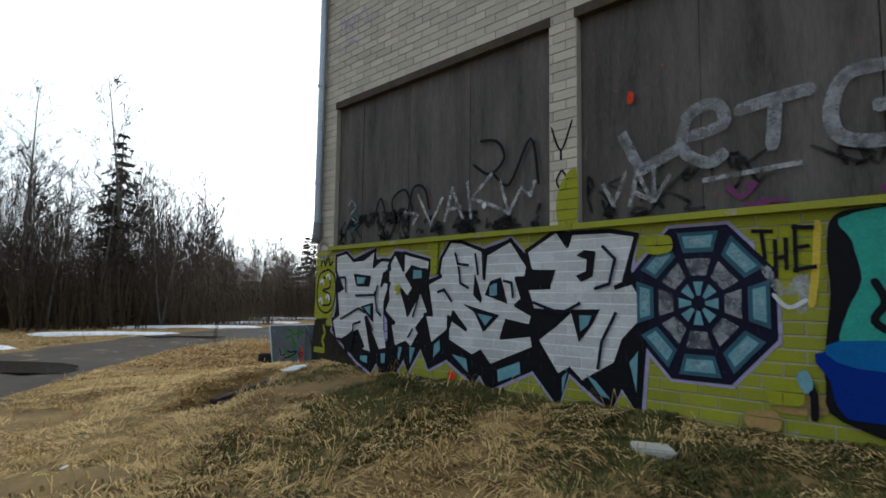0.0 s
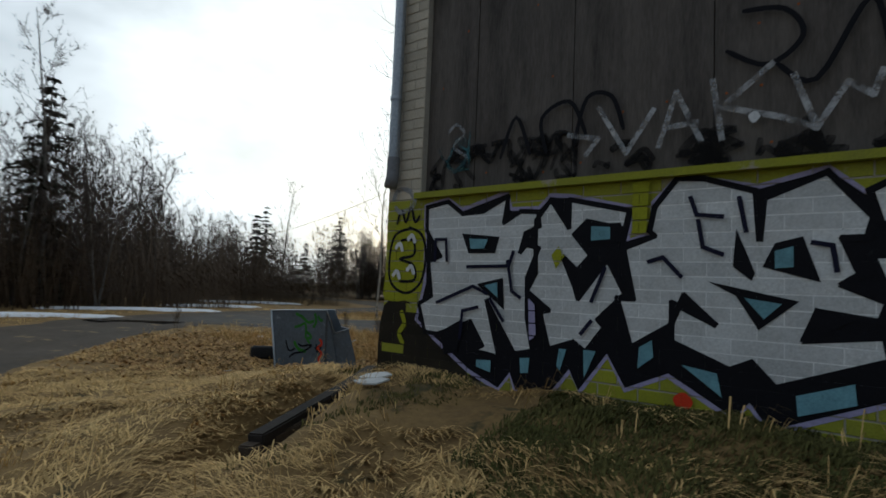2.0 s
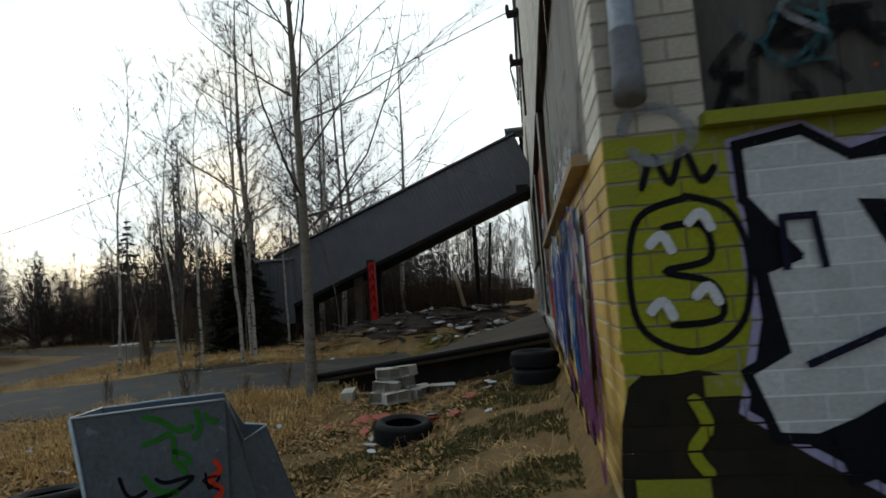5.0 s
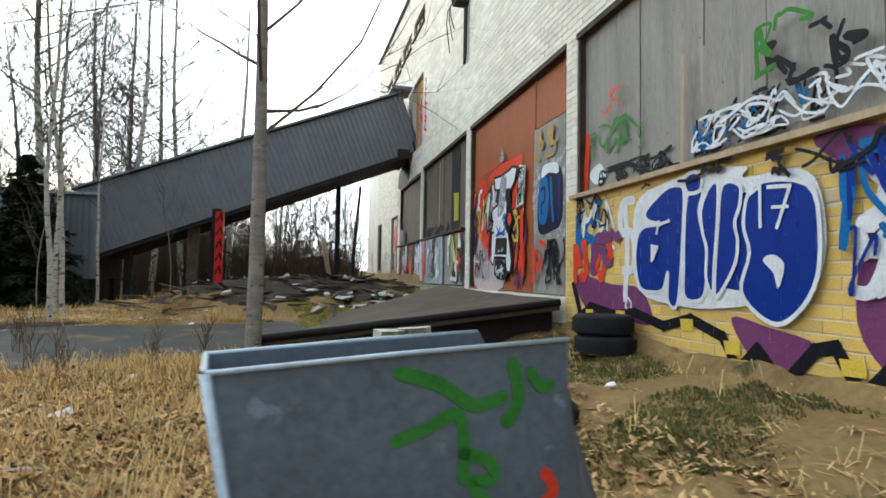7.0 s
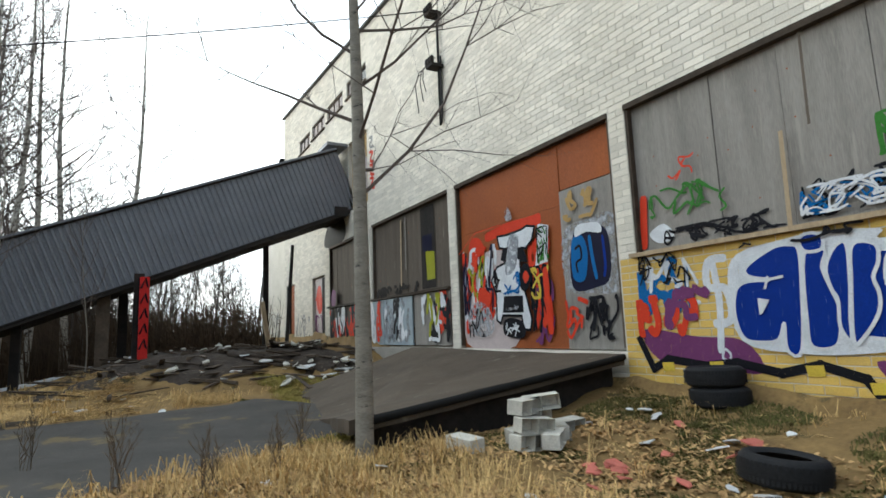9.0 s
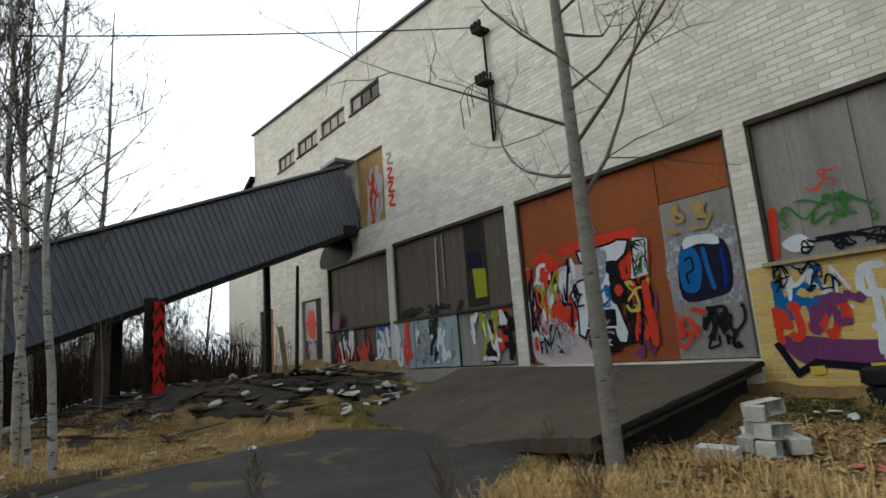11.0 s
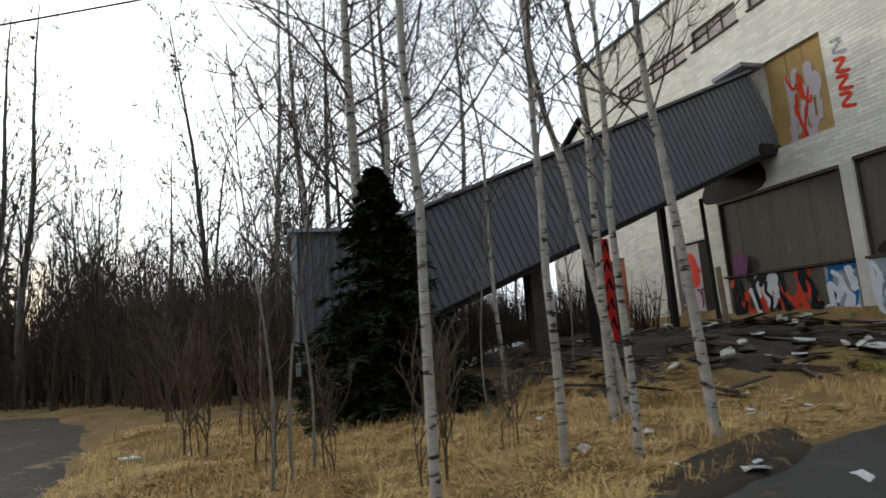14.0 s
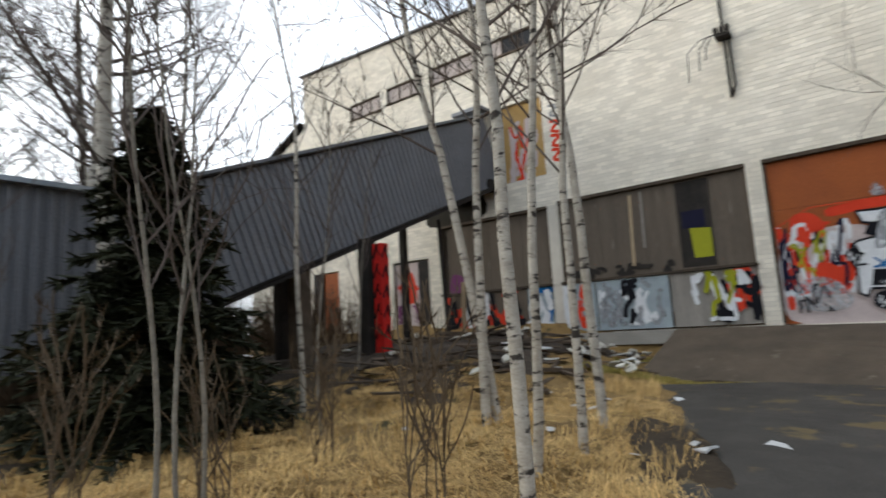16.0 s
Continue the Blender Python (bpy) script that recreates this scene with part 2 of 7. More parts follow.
WIRE = material("black_cable", (0.02, 0.02, 0.02), None, 3, 0.6, bump=0)
GLASS_DARK = material("broken_pane_dark", (0.012, 0.012, 0.014), None, 3, 0.2, bump=0)
PANE_PALE = material("boarded_pane", (0.42, 0.36, 0.33), (0.3, 0.26, 0.24), 2, 0.7)


def paint(name, c, soft=0.15, mist=0.0):
    return material("spray_" + name, c, tuple(x * (1 - soft) for x in c), 5, 0.55, bump=0.1, bump_scale=60, mist=mist, speck=tuple(x * 0.6 + 0.02 for x in c), speck_at=0.68, speck_scale=12, spec=0.08)


SILVER = material("spray_silver", (0.58, 0.59, 0.59), (0.40, 0.41, 0.41), 2.5, 0.45, metal=0.15, bump=0.15, bump_scale=60, vary=0.12, island=True)
SILVER_JOINT = material("silver_over_joint", (0.85, 0.86, 0.85), (0.66, 0.67, 0.66), 2.5, 0.6, bump=0.1)
BLACK = paint("black", (0.009, 0.009, 0.012))
NAVY = paint("navy", (0.012, 0.012, 0.03))
LILAC = paint("lilac", (0.36, 0.33, 0.5))
ICE = paint("ice_blue", (0.18, 0.36, 0.42), 0.5)
TEAL = paint("teal", (0.055, 0.34, 0.27), 0.3)
BLUE = paint("blue", (0.004, 0.026, 0.22))
SKY_BLUE = paint("bright_blue", (0.012, 0.12, 0.33))
WHITE = material("spray_white", (0.66, 0.67, 0.68), (0.5, 0.51, 0.53), 5, 0.5, bump=0.1, bump_scale=60)
PURPLE = paint("plum", (0.16, 0.045, 0.13))
RED = paint("red", (0.6, 0.05, 0.02))
YELLOW = paint("yellow", (0.62, 0.45, 0.06))
LIME_P = paint("lime", (0.30, 0.31, 0.02))
GREEN = paint("green", (0.05, 0.19, 0.03), 0.4)
GREY_MIST = paint("grey_mist", (0.34, 0.35, 0.37), 0.4, 0.55)
WHITE_MIST = paint("white_mist", (0.5, 0.51, 0.53), 0.3, 0.62)
BLACK_MIST = paint("black_mist", (0.010, 0.009, 0.009), 0.2, 0.45)
TEAL_MIST = paint("teal_mist", (0.06, 0.16, 0.18), 0.3, 0.6)
ICE_DARK = paint("deep_ice", (0.05, 0.12, 0.16), 0.4)
ICE_MIST = paint("ice_mist", (0.34, 0.5, 0.55), 0.3, 0.55)
MORTAR_B = material("pale_mortar", (0.60, 0.56, 0.48), (0.48, 0.44, 0.37), 3, 0.95, bump_scale=120)
PINK_GREY = paint("pale_pink", (0.5, 0.42, 0.4))


# ---- building blocks ----
def box_into(bm, a, b, m=None):
    """An axis-aligned box from corner a to corner b, turned by m."""
    made = bmesh.ops.create_cube(bm, size=1)["verts"]
    for v in made:
        v.co = Vector([a[i] + (v.co[i] + 0.5) * (b[i] - a[i]) for i in range(3)])
        if m:
            v.co = m @ v.co
    return made


def mesh_from(name, bm, mats):
    me = bpy.data.meshes.new(name)
    bm.to_mesh(me)
    bm.free()
    for m in mats if isinstance(mats, (list, tuple)) else [mats]:
        me.materials.append(m)
    return me


def part(name, bm, mats, parent=None, label=""):
    ob = new(name, mesh_from(name, bm, mats))
    ob.parent = parent
    return tagged(ob, label)


def data_part(name, verts, faces, mats, parent=None, label="", smooth=False):
    me = bpy.data.meshes.new(name)
    me.from_pydata(verts, [], faces)
    for m in mats if isinstance(mats, (list, tuple)) else [mats]:
        me.materials.append(m)
    if smooth:
        me.polygons.foreach_set("use_smooth", [True] * len(me.polygons))
    ob = new(name, me)
    ob.parent = parent
    return tagged(ob, label)


def box_part(name, a, b, mat, parent=None, label="", bevel=0.0, m=None):
    bm = bmesh.new()
    box_into(bm, a, b, m)
    if bevel:
        bmesh.ops.bevel(bm, geom=bm.edges[:], offset=bevel, segments=2, affect="EDGES")
    return part(name, bm, mat, parent, label)


def thing(name, label, category, at=None, group="", kind=""):
    ob = new(name)
    ob.matrix_basis = at or Matrix()
    return tagged(ob, label, category, group, kind)


def tube_data(verts, faces, pts, radii, sides=6, cap=True):
    """Adds a tube along pts to the lists verts and faces."""
    base = len(verts)
    n = len(pts)
    for i, p in enumerate(pts):
        d = (pts[min(i + 1, n - 1)] - pts[max(i - 1, 0)]).normalized()
        side = d.cross(Vector((0.3, 0.9, 0.2))).normalized()
        up = d.cross(side)
        for k in range(sides):
            a = 2 * math.pi * k / sides
            verts.append(p + (side * math.cos(a) + up * math.sin(a)) * radii[i])
    for i in range(n - 1):
        for k in range(sides):
            a, b = base + i * sides + k, base + i * sides + (k + 1) % sides
            faces.append((a, b, b + sides, a + sides))
    if cap:
        faces.append(tuple(base + (n - 1) * sides + k for k in range(sides)))


def tube_part(name, pts, radii, mat, parent=None, label="", sides=10):
    v, f = [], []
    tube_data(v, f, [Vector(p) for p in pts], radii, sides)
    return data_part(name, v, f, mat, parent, label, True)


def smooth_step(v, a, b):
    t = min(1, max(0, (v - a) / (b - a)))
    return t * t * (3 - 2 * t)


def ground_height(x, y):
    z = -0.22
    out_a = max(0.0, -y) if x > 0 else math.hypot(x, y) if y < 0 else 99
    if y > 0 and x > 0:
        out_a = 0
    z += 0.5 * math.exp(-(out_a / 1.9) ** 2)
    if x < 0 and y > 0:
        z += (0.30 + 0.2 * smooth_step(1.5 - y, 0, 1.5)) * math.exp(-(x / 1.3) ** 2) * smooth_step(13 - y, 0, 2)
    z += 0.80 * smooth_step(y, 12.5, 17) * smooth_step(x, -9.5, -5)
    z += 0.12 * math.exp(-((x + 8.4) / 2.2) ** 2 - ((y - 13) / 2.5) ** 2)
    z -= 0.10 * math.exp(-((x + 3.2) / 2.2) ** 2 - ((y - 2.5) / 2.6) ** 2)
    # shallow trench by the corner
    s = (x + 0.3) * 0.305 - (y - 0.4) * 0.952
    d = abs((x + 0.3) * 0.952 + (y - 0.4) * 0.305)
    if -0.3 < s < 2.9:
        z -= 0.36 * math.exp(-(d / 0.24) ** 2) * smooth_step(s, -0.3, 0.2) * smooth_step(2.9 - s, 0, 0.9)
    return z


ROAD_LINE = [(12, -14), (5, -9.8), (-1.5, -6.0), (-6.5, -2.6), (-10.5, 0.8), (-13.6, 5), (-15.4, 11), (-16.3, 16), (-18.2, 21), (-26, 25), (-40, 27)]
APRON_LINE = [(-3.0, 10.4), (-5, 9.7), (-7.2, 8.9), (-10, 7.6), (-13.6, 5.2)]


def line_distance(x, y, line):
    best = 99.0
    for (ax, ay), (bx, by) in zip(line, line[1:]):
        dx, dy = bx - ax, by - ay
        t = min(1, max(0, ((x - ax) * dx + (y - ay) * dy) / (dx * dx + dy * dy)))
        best = min(best, math.hypot(x - ax - t * dx, y - ay - t * dy))
    return best


def lumps(x, y):
    return 0.07 * noise.noise((x * 1.1, y * 1.1, 0)) + 0.055 * noise.noise((x * 3.1, y * 3.1, 3)) + 0.02 * noise.noise((x * 9, y * 9, 5))


def ground_full(x, y):
    road = min(line_distance(x, y, ROAD_LINE) - 1.7, line_distance(x, y, APRON_LINE) - 2.35)
    flat = smooth_step(road, -0.2, 0.6)
    return ground_height(x, y) + lumps(x, y) * (0.15 + 0.85 * flat) - 0.05 * (1 - smooth_step(road, -0.5, 0.1))


def axis(lo, hi, step):
    inner = list(np.arange(lo, hi + 1e-6, step))
    far = [1, 2.5, 5, 9, 15, 25, 45, 80, 150, 300, 700, 1500]
    return [lo - d for d in far[::-1]] + inner + [hi + d for d in far]


def build_ground():
    xs, ys = axis(-19, 12, 0.17), axis(-9, 24, 0.17)
    verts = [(x, y, ground_full(x, y)) for y in ys for x in xs]
    w = len(xs)
    faces = [(j * w + i, j * w + i + 1, j * w + w + i + 1, j * w + w + i) for j in range(len(ys) - 1) for i in range(w - 1)]
    ob = data_part("ground", verts, faces, SOIL, smooth=True)
    tagged(ob, "matted straw-coloured grass and leaf litter over brown soil", "ground", kind="structure")


def ribbon(name, line, width, mat, lift, label, category, ragged=0.25, step=0.35):
    """A draped strip with worn edges that follows a line over the ground."""
    pts = []
    for (ax, ay), (bx, by) in zip(line, line[1:]):
        n = max(1, int(math.hypot(bx - ax, by - ay) / step))
        pts += [(ax + (bx - ax) * i / n, ay + (by - ay) * i / n) for i in range(n)]
    pts.append(line[-1])
    for _ in range(12):
        pts = [pts[0]] + [((a[0] + 2 * b[0] + c[0]) / 4, (a[1] + 2 * b[1] + c[1]) / 4) for a, b, c in zip(pts, pts[1:], pts[2:])] + [pts[-1]]
    verts, faces, cols = [], [], 15
    for i, (x, y) in enumerate(pts):
        a, b = pts[max(i - 1, 0)], pts[min(i + 1, len(pts) - 1)]
        d = Vector((b[0] - a[0], b[1] - a[1])).normalized()
        for k in range(cols):
            s = (k / (cols - 1) - 0.5) * width
            s += ragged * noise.noise((x * 0.9, y * 0.9, k // 8)) * abs(2 * k / (cols - 1) - 1) ** 3 * 2
            px, py = x - d.y * s, y + d.x * s
            edge = abs(2 * k / (cols - 1) - 1)
            rut = 0.02 * noise.noise((px * 0.8, py * 0.8, 9)) - (0.035 * math.exp(-((abs(s) - 0.75) / 0.25) ** 2) if mat is ROAD else 0)
            verts.append((px, py, ground_height(px, py) + lift + rut - 0.05 * smooth_step(edge, 0.85, 1.0)))
    for i in range(len(pts) - 1):
        for k in range(cols - 1):
            a = i * cols + k
            faces.append((a, a + 1, a + cols + 1, a + cols))
    return tagged(data_part(name, verts, faces, mat, smooth=True), label, category, kind="structure")


build_ground()
ribbon("road", ROAD_LINE, 3.6, ROAD, 0.02, "rutted muddy gravel road with puddles", "road")
ribbon("pavement", APRON_LINE, 5.2, ASPHALT, 0.025, "cracked worn asphalt apron below the loading ramp", "pavement", 0.4)


# ---- the two brick fronts: side A faces -y, side B faces -x ----
def place_a(u, d, z):
    return Vector((u, d, z))


def place_b(u, d, z):
    return Vector((d, u, z))


def cut_rects(u0, u1, z0, z1, holes):
    us = sorted({u0, u1, *[h[0] for h in holes], *[h[1] for h in holes]})
    us = [u for u in us if u0 <= u <= u1]
    out = []
    for a, b in zip(us, us[1:]):
        m = (a + b) / 2
        stops = sorted((max(z0, h[2]), min(z1, h[3])) for h in holes if h[0] < m < h[1])
        low = z0
        for s, e in stops:
            if s > low:
                out.append((a, b, low, s))
            low = max(low, e)
        if low < z1:
            out.append((a, b, low, z1))
    return out


def slab(bm, place, u0, u1, d0, d1, z0, z1):
    a, b = place(u0, d0, z0), place(u1, d1, z1)
    box_into(bm, [min(p, q) for p, q in zip(a, b)], [max(p, q) for p, q in zip(a, b)])


def brick_list(u0, u1, z0, z1, holes, top=None):
    """Running bond of 300 x 100 mm modules, cut at the openings."""
    out = []
    for k in range(int(round(z0 * 10)), int(round(z1 * 10))):
        za, zb = k * 0.1 + 0.006, k * 0.1 + 0.094
        u = u0 - (0.15 if k % 2 else 0.0)
        while u < u1:
            spans = [(max(u, u0), min(u + 0.3, u1))]
            for h in holes:
                if h[2] < zb - 0.02 and h[3] > za + 0.02:
                    spans = [s for a, b in spans for s in ((a, min(b, h[0])), (max(a, h[1]), b)) if s[1] - s[0] > 0.03]
            for a, b in spans:
                if b - a > 0.04 and not (top and zb > top((a + b) / 2) - 0.05):
                    out.append((a + 0.005, b - 0.005, za, zb))
            u += 0.3
    return out


def brick_mesh(w, place):
    """One brick, w long, with a chamfered front; its lower back corner at the origin."""
    h, c = 0.088, 0.003
    pts = [(0, 0.02, 0), (w, 0.02, 0), (w, 0.02, h), (0, 0.02, h), (0, c, 0), (w, c, 0), (w, c, h), (0, c, h),
           (c, 0, c), (w - c, 0, c), (w - c, 0, h - c), (c, 0, h - c)]
    faces = [(0, 1, 5, 4), (1, 2, 6, 5), (2, 3, 7, 6), (3, 0, 4, 7), (4, 5, 9, 8), (5, 6, 10, 9), (6, 7, 11, 10), (7, 4, 8, 11), (8, 9, 10, 11)]
    if place is place_b:
        faces = [f[::-1] for f in faces]
    return [place(*p) for p in pts], faces


def lay_bricks(wall, place, bricks, single, mat_single, mat_all):
    """The bricks for which single() holds are pieces; all others are joined."""
    shared = {}
    count = 0
    verts, faces = [], []
    rng = random.Random(4)
    for a, b, za, zb in bricks:
        w = round(b - a, 2)
        push = rng.uniform(-0.002, 0.0015)
        if count < 300 and single(a, b, za):
            if w not in shared:
                v, f = brick_mesh(w, place)
                me = bpy.data.meshes.new("brick")
                me.from_pydata(v, [], f)
                me.materials.append(mat_single)
                shared[w] = me
            ob = new("brick", shared[w])
            ob.parent = wall
            ob.location = place(a, push, za)
            count += 1
        else:
            v, f = brick_mesh(b - a, place)
            n, shift = len(verts), place(a, push, za)
            verts += [p + shift for p in v]
            faces += [tuple(i + n for i in q) for q in f]
    if verts:
        rest = data_part("brick_field", verts, faces, mat_all, wall)
        tagged(rest, kind="stuff")


HOLES_A = [(0.43, 4.15, 1.95, 4.02), (4.47, 8.2, 1.95, 4.02), (8.52, 12.3, 1.95, 4.02)]
HOLES_B = [(0.5, 6.45, 1.95, 4.07), (6.77, 11.33, 0.6, 4.07), (11.66, 16.17, 0.62, 4.07), (16.5, 20.2, 0.75, 4.0), (20.75, 22.3, 0.8, 3.15),
           (25.0, 26.4, 0.9, 3.2), (16.42, 18.05, 4.93, 7.2), (16.38, 18.15, 8.78, 9.35), (18.55, 20.25, 8.72, 9.3), (20.6, 22.25, 8.66, 9.24),
           (22.55, 24.1, 8.6, 9.18)]


def roof_line(y):
    return 9.4 + 0.066 * y


wall_a = thing("wall_south", "pale brick end wall with boarded windows and sprayed lettering", "wall", kind="structure")
wall_b = thing("wall_west", "long cream brick factory wall with boarded bays", "wall", kind="structure")


def build_walls():
    bm = bmesh.new()
    for r in cut_rects(0.006, 14, -0.4, 9.3, HOLES_A):
        slab(bm, place_a, r[0], r[1], 0.006, 0.35, r[2], r[3])
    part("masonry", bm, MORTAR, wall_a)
    bm = bmesh.new()
    for r in cut_rects(0.352, 26.8, -0.4, 9.4, HOLES_B):
        slab(bm, place_b, r[0], r[1], 0.006, 0.35, r[2], r[3])
    part("masonry", bm, MORTAR_B, wall_b)
    v = [(d, y, z) for d in (0.01, 0.35) for y, z in ((0.0, 9.401), (26.8, 9.401), (26.8, roof_line(26.8)), (0.0, 9.41))]
    f = [(3, 2, 1, 0), (4, 5, 6, 7), (0, 1, 5, 4), (1, 2, 6, 5), (2, 3, 7, 6), (3, 0, 4, 7)]
    data_part("gable_masonry", v, f, MORTAR_B, wall_b)
    # lower wing at the far end
    v = [(d, y, z) for d in (0.0, 0.35) for y, z in ((26.8, -0.4), (30.4, -0.4), (30.4, 7.4), (26.8, 9.0))]
    data_part("wing_masonry", v, f, CREAM_ALL, wall_b)
    # closing walls and roof, never seen from outside the west and south fronts
    tagged(box_part("wall_east", (13.65, 0.36, -0.4), (14, 30.4, 9.2), MORTAR), "plain masonry wall closing the building", "wall", kind="structure")
    tagged(box_part("wall_north", (0.36, 30.05, -0.4), (13.6, 30.4, 7.3), MORTAR), "plain masonry wall closing the building", "wall", kind="structure")
    v = [(x, y, roof_line(y) + dz) for dz in (0.0, 0.07) for x, y in ((-0.1, -0.1), (14.2, -0.1), (14.2, 26.9), (-0.1, 26.9))]
    roof = data_part("roof", v, [(3, 2, 1, 0), (4, 5, 6, 7), (0, 1, 5, 4), (1, 2, 6, 5), (2, 3, 7, 6), (3, 0, 4, 7)], ROOF_EDGE)
    tagged(roof, "thin grey roof edge sloping over the brick wall", "roof", kind="structure")
    v = [(-0.2, 26.82, 9.15), (-0.2, 30.6, 7.45), (13.8, 30.6, 7.45), (13.8, 26.82, 9.15)]
    v += [(x, y, z + 0.12) for x, y, z in v]
    tagged(data_part("roof", v, [(3, 2, 1, 0), (4, 5, 6, 7), (0, 1, 5, 4), (1, 2, 6, 5), (2, 3, 7, 6), (3, 0, 4, 7)], RUBBER_EDGE),
           "thin dark roof of the lower wing", "roof", kind="structure")


build_walls()


def board_row(name, place, u0, u1, z0, z1, seams, mat, depth, label, kind_name, seed):
    """Sheets of board that close an opening, with gaps and nails."""
    ob = thing(name, label, kind_name, kind="structure")
    rng = random.Random(seed)
    # Added dark liner that keeps sky from showing through the board seams.
    back_bm = bmesh.new()
    slab(back_bm, place, u0 + 0.002, u1 - 0.002, depth + 0.06, depth + 0.08, z0, z1)
    part("backing", back_bm, CHAR_AND_SHADE, ob)
    stops = [u0, *seams, u1]
    for a, b in zip(stops, stops[1:]):
        bm = bmesh.new()
        back = depth + rng.uniform(0, 0.012)
        slab(bm, place, a + 0.004, b - 0.004, back, back + 0.018, z0, z1)
        sheet = part("board", bm, mat, ob)
        v, f = [], []
        for _ in range(int((b - a) * 5)):
            u, z = rng.uniform(a + 0.05, b - 0.05), rng.uniform(z0 + 0.1, z1 - 0.1)
            tube_data(v, f, [place(u, back + 0.002, z), place(u, back - 0.003, z)], [0.012, 0.009], 6)
        if v:
            data_part("nail_heads", v, f, RUST_BOARD, sheet)
    return ob


board_row("window_1", place_a, 0.43, 4.15, 1.95, 4.02, [1.0, 1.96, 3.02], PLY_DARK, 0.07, "tall window boarded with dark stained plywood", "boarded window", 1)
board_row("window_2", place_a, 4.47, 8.2, 1.95, 4.02, [5.6, 6.8], PLY_DARK, 0.07, "tall window boarded with dark stained plywood", "boarded window", 2)
board_row("window_3", place_a, 8.52, 12.3, 1.95, 4.02, [9.7, 11.0], PLY_DARK, 0.07, "tall window boarded with dark stained plywood", "boarded window", 3)
board_row("window_4", place_b, 0.5, 6.45, 1.95, 4.07, [1.5, 2.45, 3.4, 4.3, 5.15, 5.95], PLY_GREY, 0.09, "wide window boarded with grey weathered plywood", "boarded window", 4)
board_row("window_5", place_b, 11.66, 16.17, 1.95, 4.07, [12.45, 13.2, 14.0, 15.1], PLY_BROWN, 0.09, "wide window boarded with brown weathered boards", "boarded window", 5)
board_row("window_6", place_b, 16.5, 20.2, 1.95, 4.0, [17.4, 18.5, 19.6], PLY_BROWN, 0.09, "wide window boarded with dark brown boards below the chute", "boarded window", 6)
board_row("window_7", place_b, 16.42, 18.05, 4.93, 7.2, [17.0, 17.45], TAN_BOARD, 0.12, "high opening beside the chute closed with ochre and pale boards", "boarded opening", 7)


def build_trim():
    sill = thing("trim_south", "painted sill, lintel strip and downpipe bracket line of the end wall", "sill", kind="structure")
    for h in HOLES_A:
        box_part("window_sill", (h[0] - 0.03, -0.07, 1.895), (h[1] + 0.3, 0.06, 1.95), LIME, sill, "lime painted sill")
        box_part("lintel", (h[0] - 0.02, -0.012, 4.0), (h[1] + 0.02, 0.08, 4.1), OLD_PLANK, sill, "brown timber lintel strip")
    west = thing("trim_west", "sills and lintel strips of the long wall", "sill", kind="structure")
    for h in HOLES_B[:4]:
        z = 1.895
        box_part("window_sill", (-0.09, h[0] - 0.02, z), (0.08, h[1] + 0.05, z + 0.055), RAW_WOOD if h is HOLES_B[0] else OLD_PLANK, west, "weathered wooden sill") if h is not HOLES_B[1] else None
        box_part("lintel", (-0.014, h[0], h[3] - 0.02), (0.09, h[1], h[3] + 0.06), OLD_PLANK, west, "dark timber lintel strip")
        for u in (h[0], h[1] - 0.05):
            box_part("jamb", (0.02, u, max(h[2], 0.65)), (0.1, u + 0.05, h[3]), OLD_PLANK, west)
    for y0, y1 in ((16.17, 16.5),):
        box_part("pier_casing", (-0.02, y0 + 0.02, 0.9), (-0.002, y1 - 0.02, 4.05), MORTAR_B, west, "pale rendered pier")


build_trim()


def build_small_windows():
    rng = random.Random(8)
    for n, h in enumerate(HOLES_B[7:]):
        w = thing("window_%d" % (8 + n), "small high window with grimy and broken panes", "window", kind="structure")
        frame_bm = bmesh.new()
        for r in cut_rects(h[0], h[1], h[2], h[3], [(h[0] + 0.05 + k * (h[1] - h[0] - 0.04) / 3, h[0] + 0.01 + (k + 1) * (h[1] - h[0] - 0.04) / 3, h[2] + 0.06, h[3] - 0.06) for k in range(3)]):
            slab(frame_bm, place_b, r[0], r[1], 0.06, 0.12, r[2], r[3])
        part("window_frame", frame_bm, OLD_PLANK, w)
        for k in range(3):
            a = h[0] + 0.05 + k * (h[1] - h[0] - 0.04) / 3
            b = h[0] + 0.01 + (k + 1) * (h[1] - h[0] - 0.04) / 3
            bm = bmesh.new()
            slab(bm, place_b, a, b, 0.09, 0.1, h[2] + 0.06, h[3] - 0.06)
            part("pane", bm, GLASS_DARK if n == 0 and k < 2 else PANE_PALE, w)
        sill_bm = bmesh.new()
        slab(sill_bm, place_b, h[0] - 0.05, h[1] + 0.05, -0.06, 0.06, h[2] - 0.05, h[2] - 0.002)
        part("window_sill", sill_bm, OLD_PLANK, w)


build_small_windows()


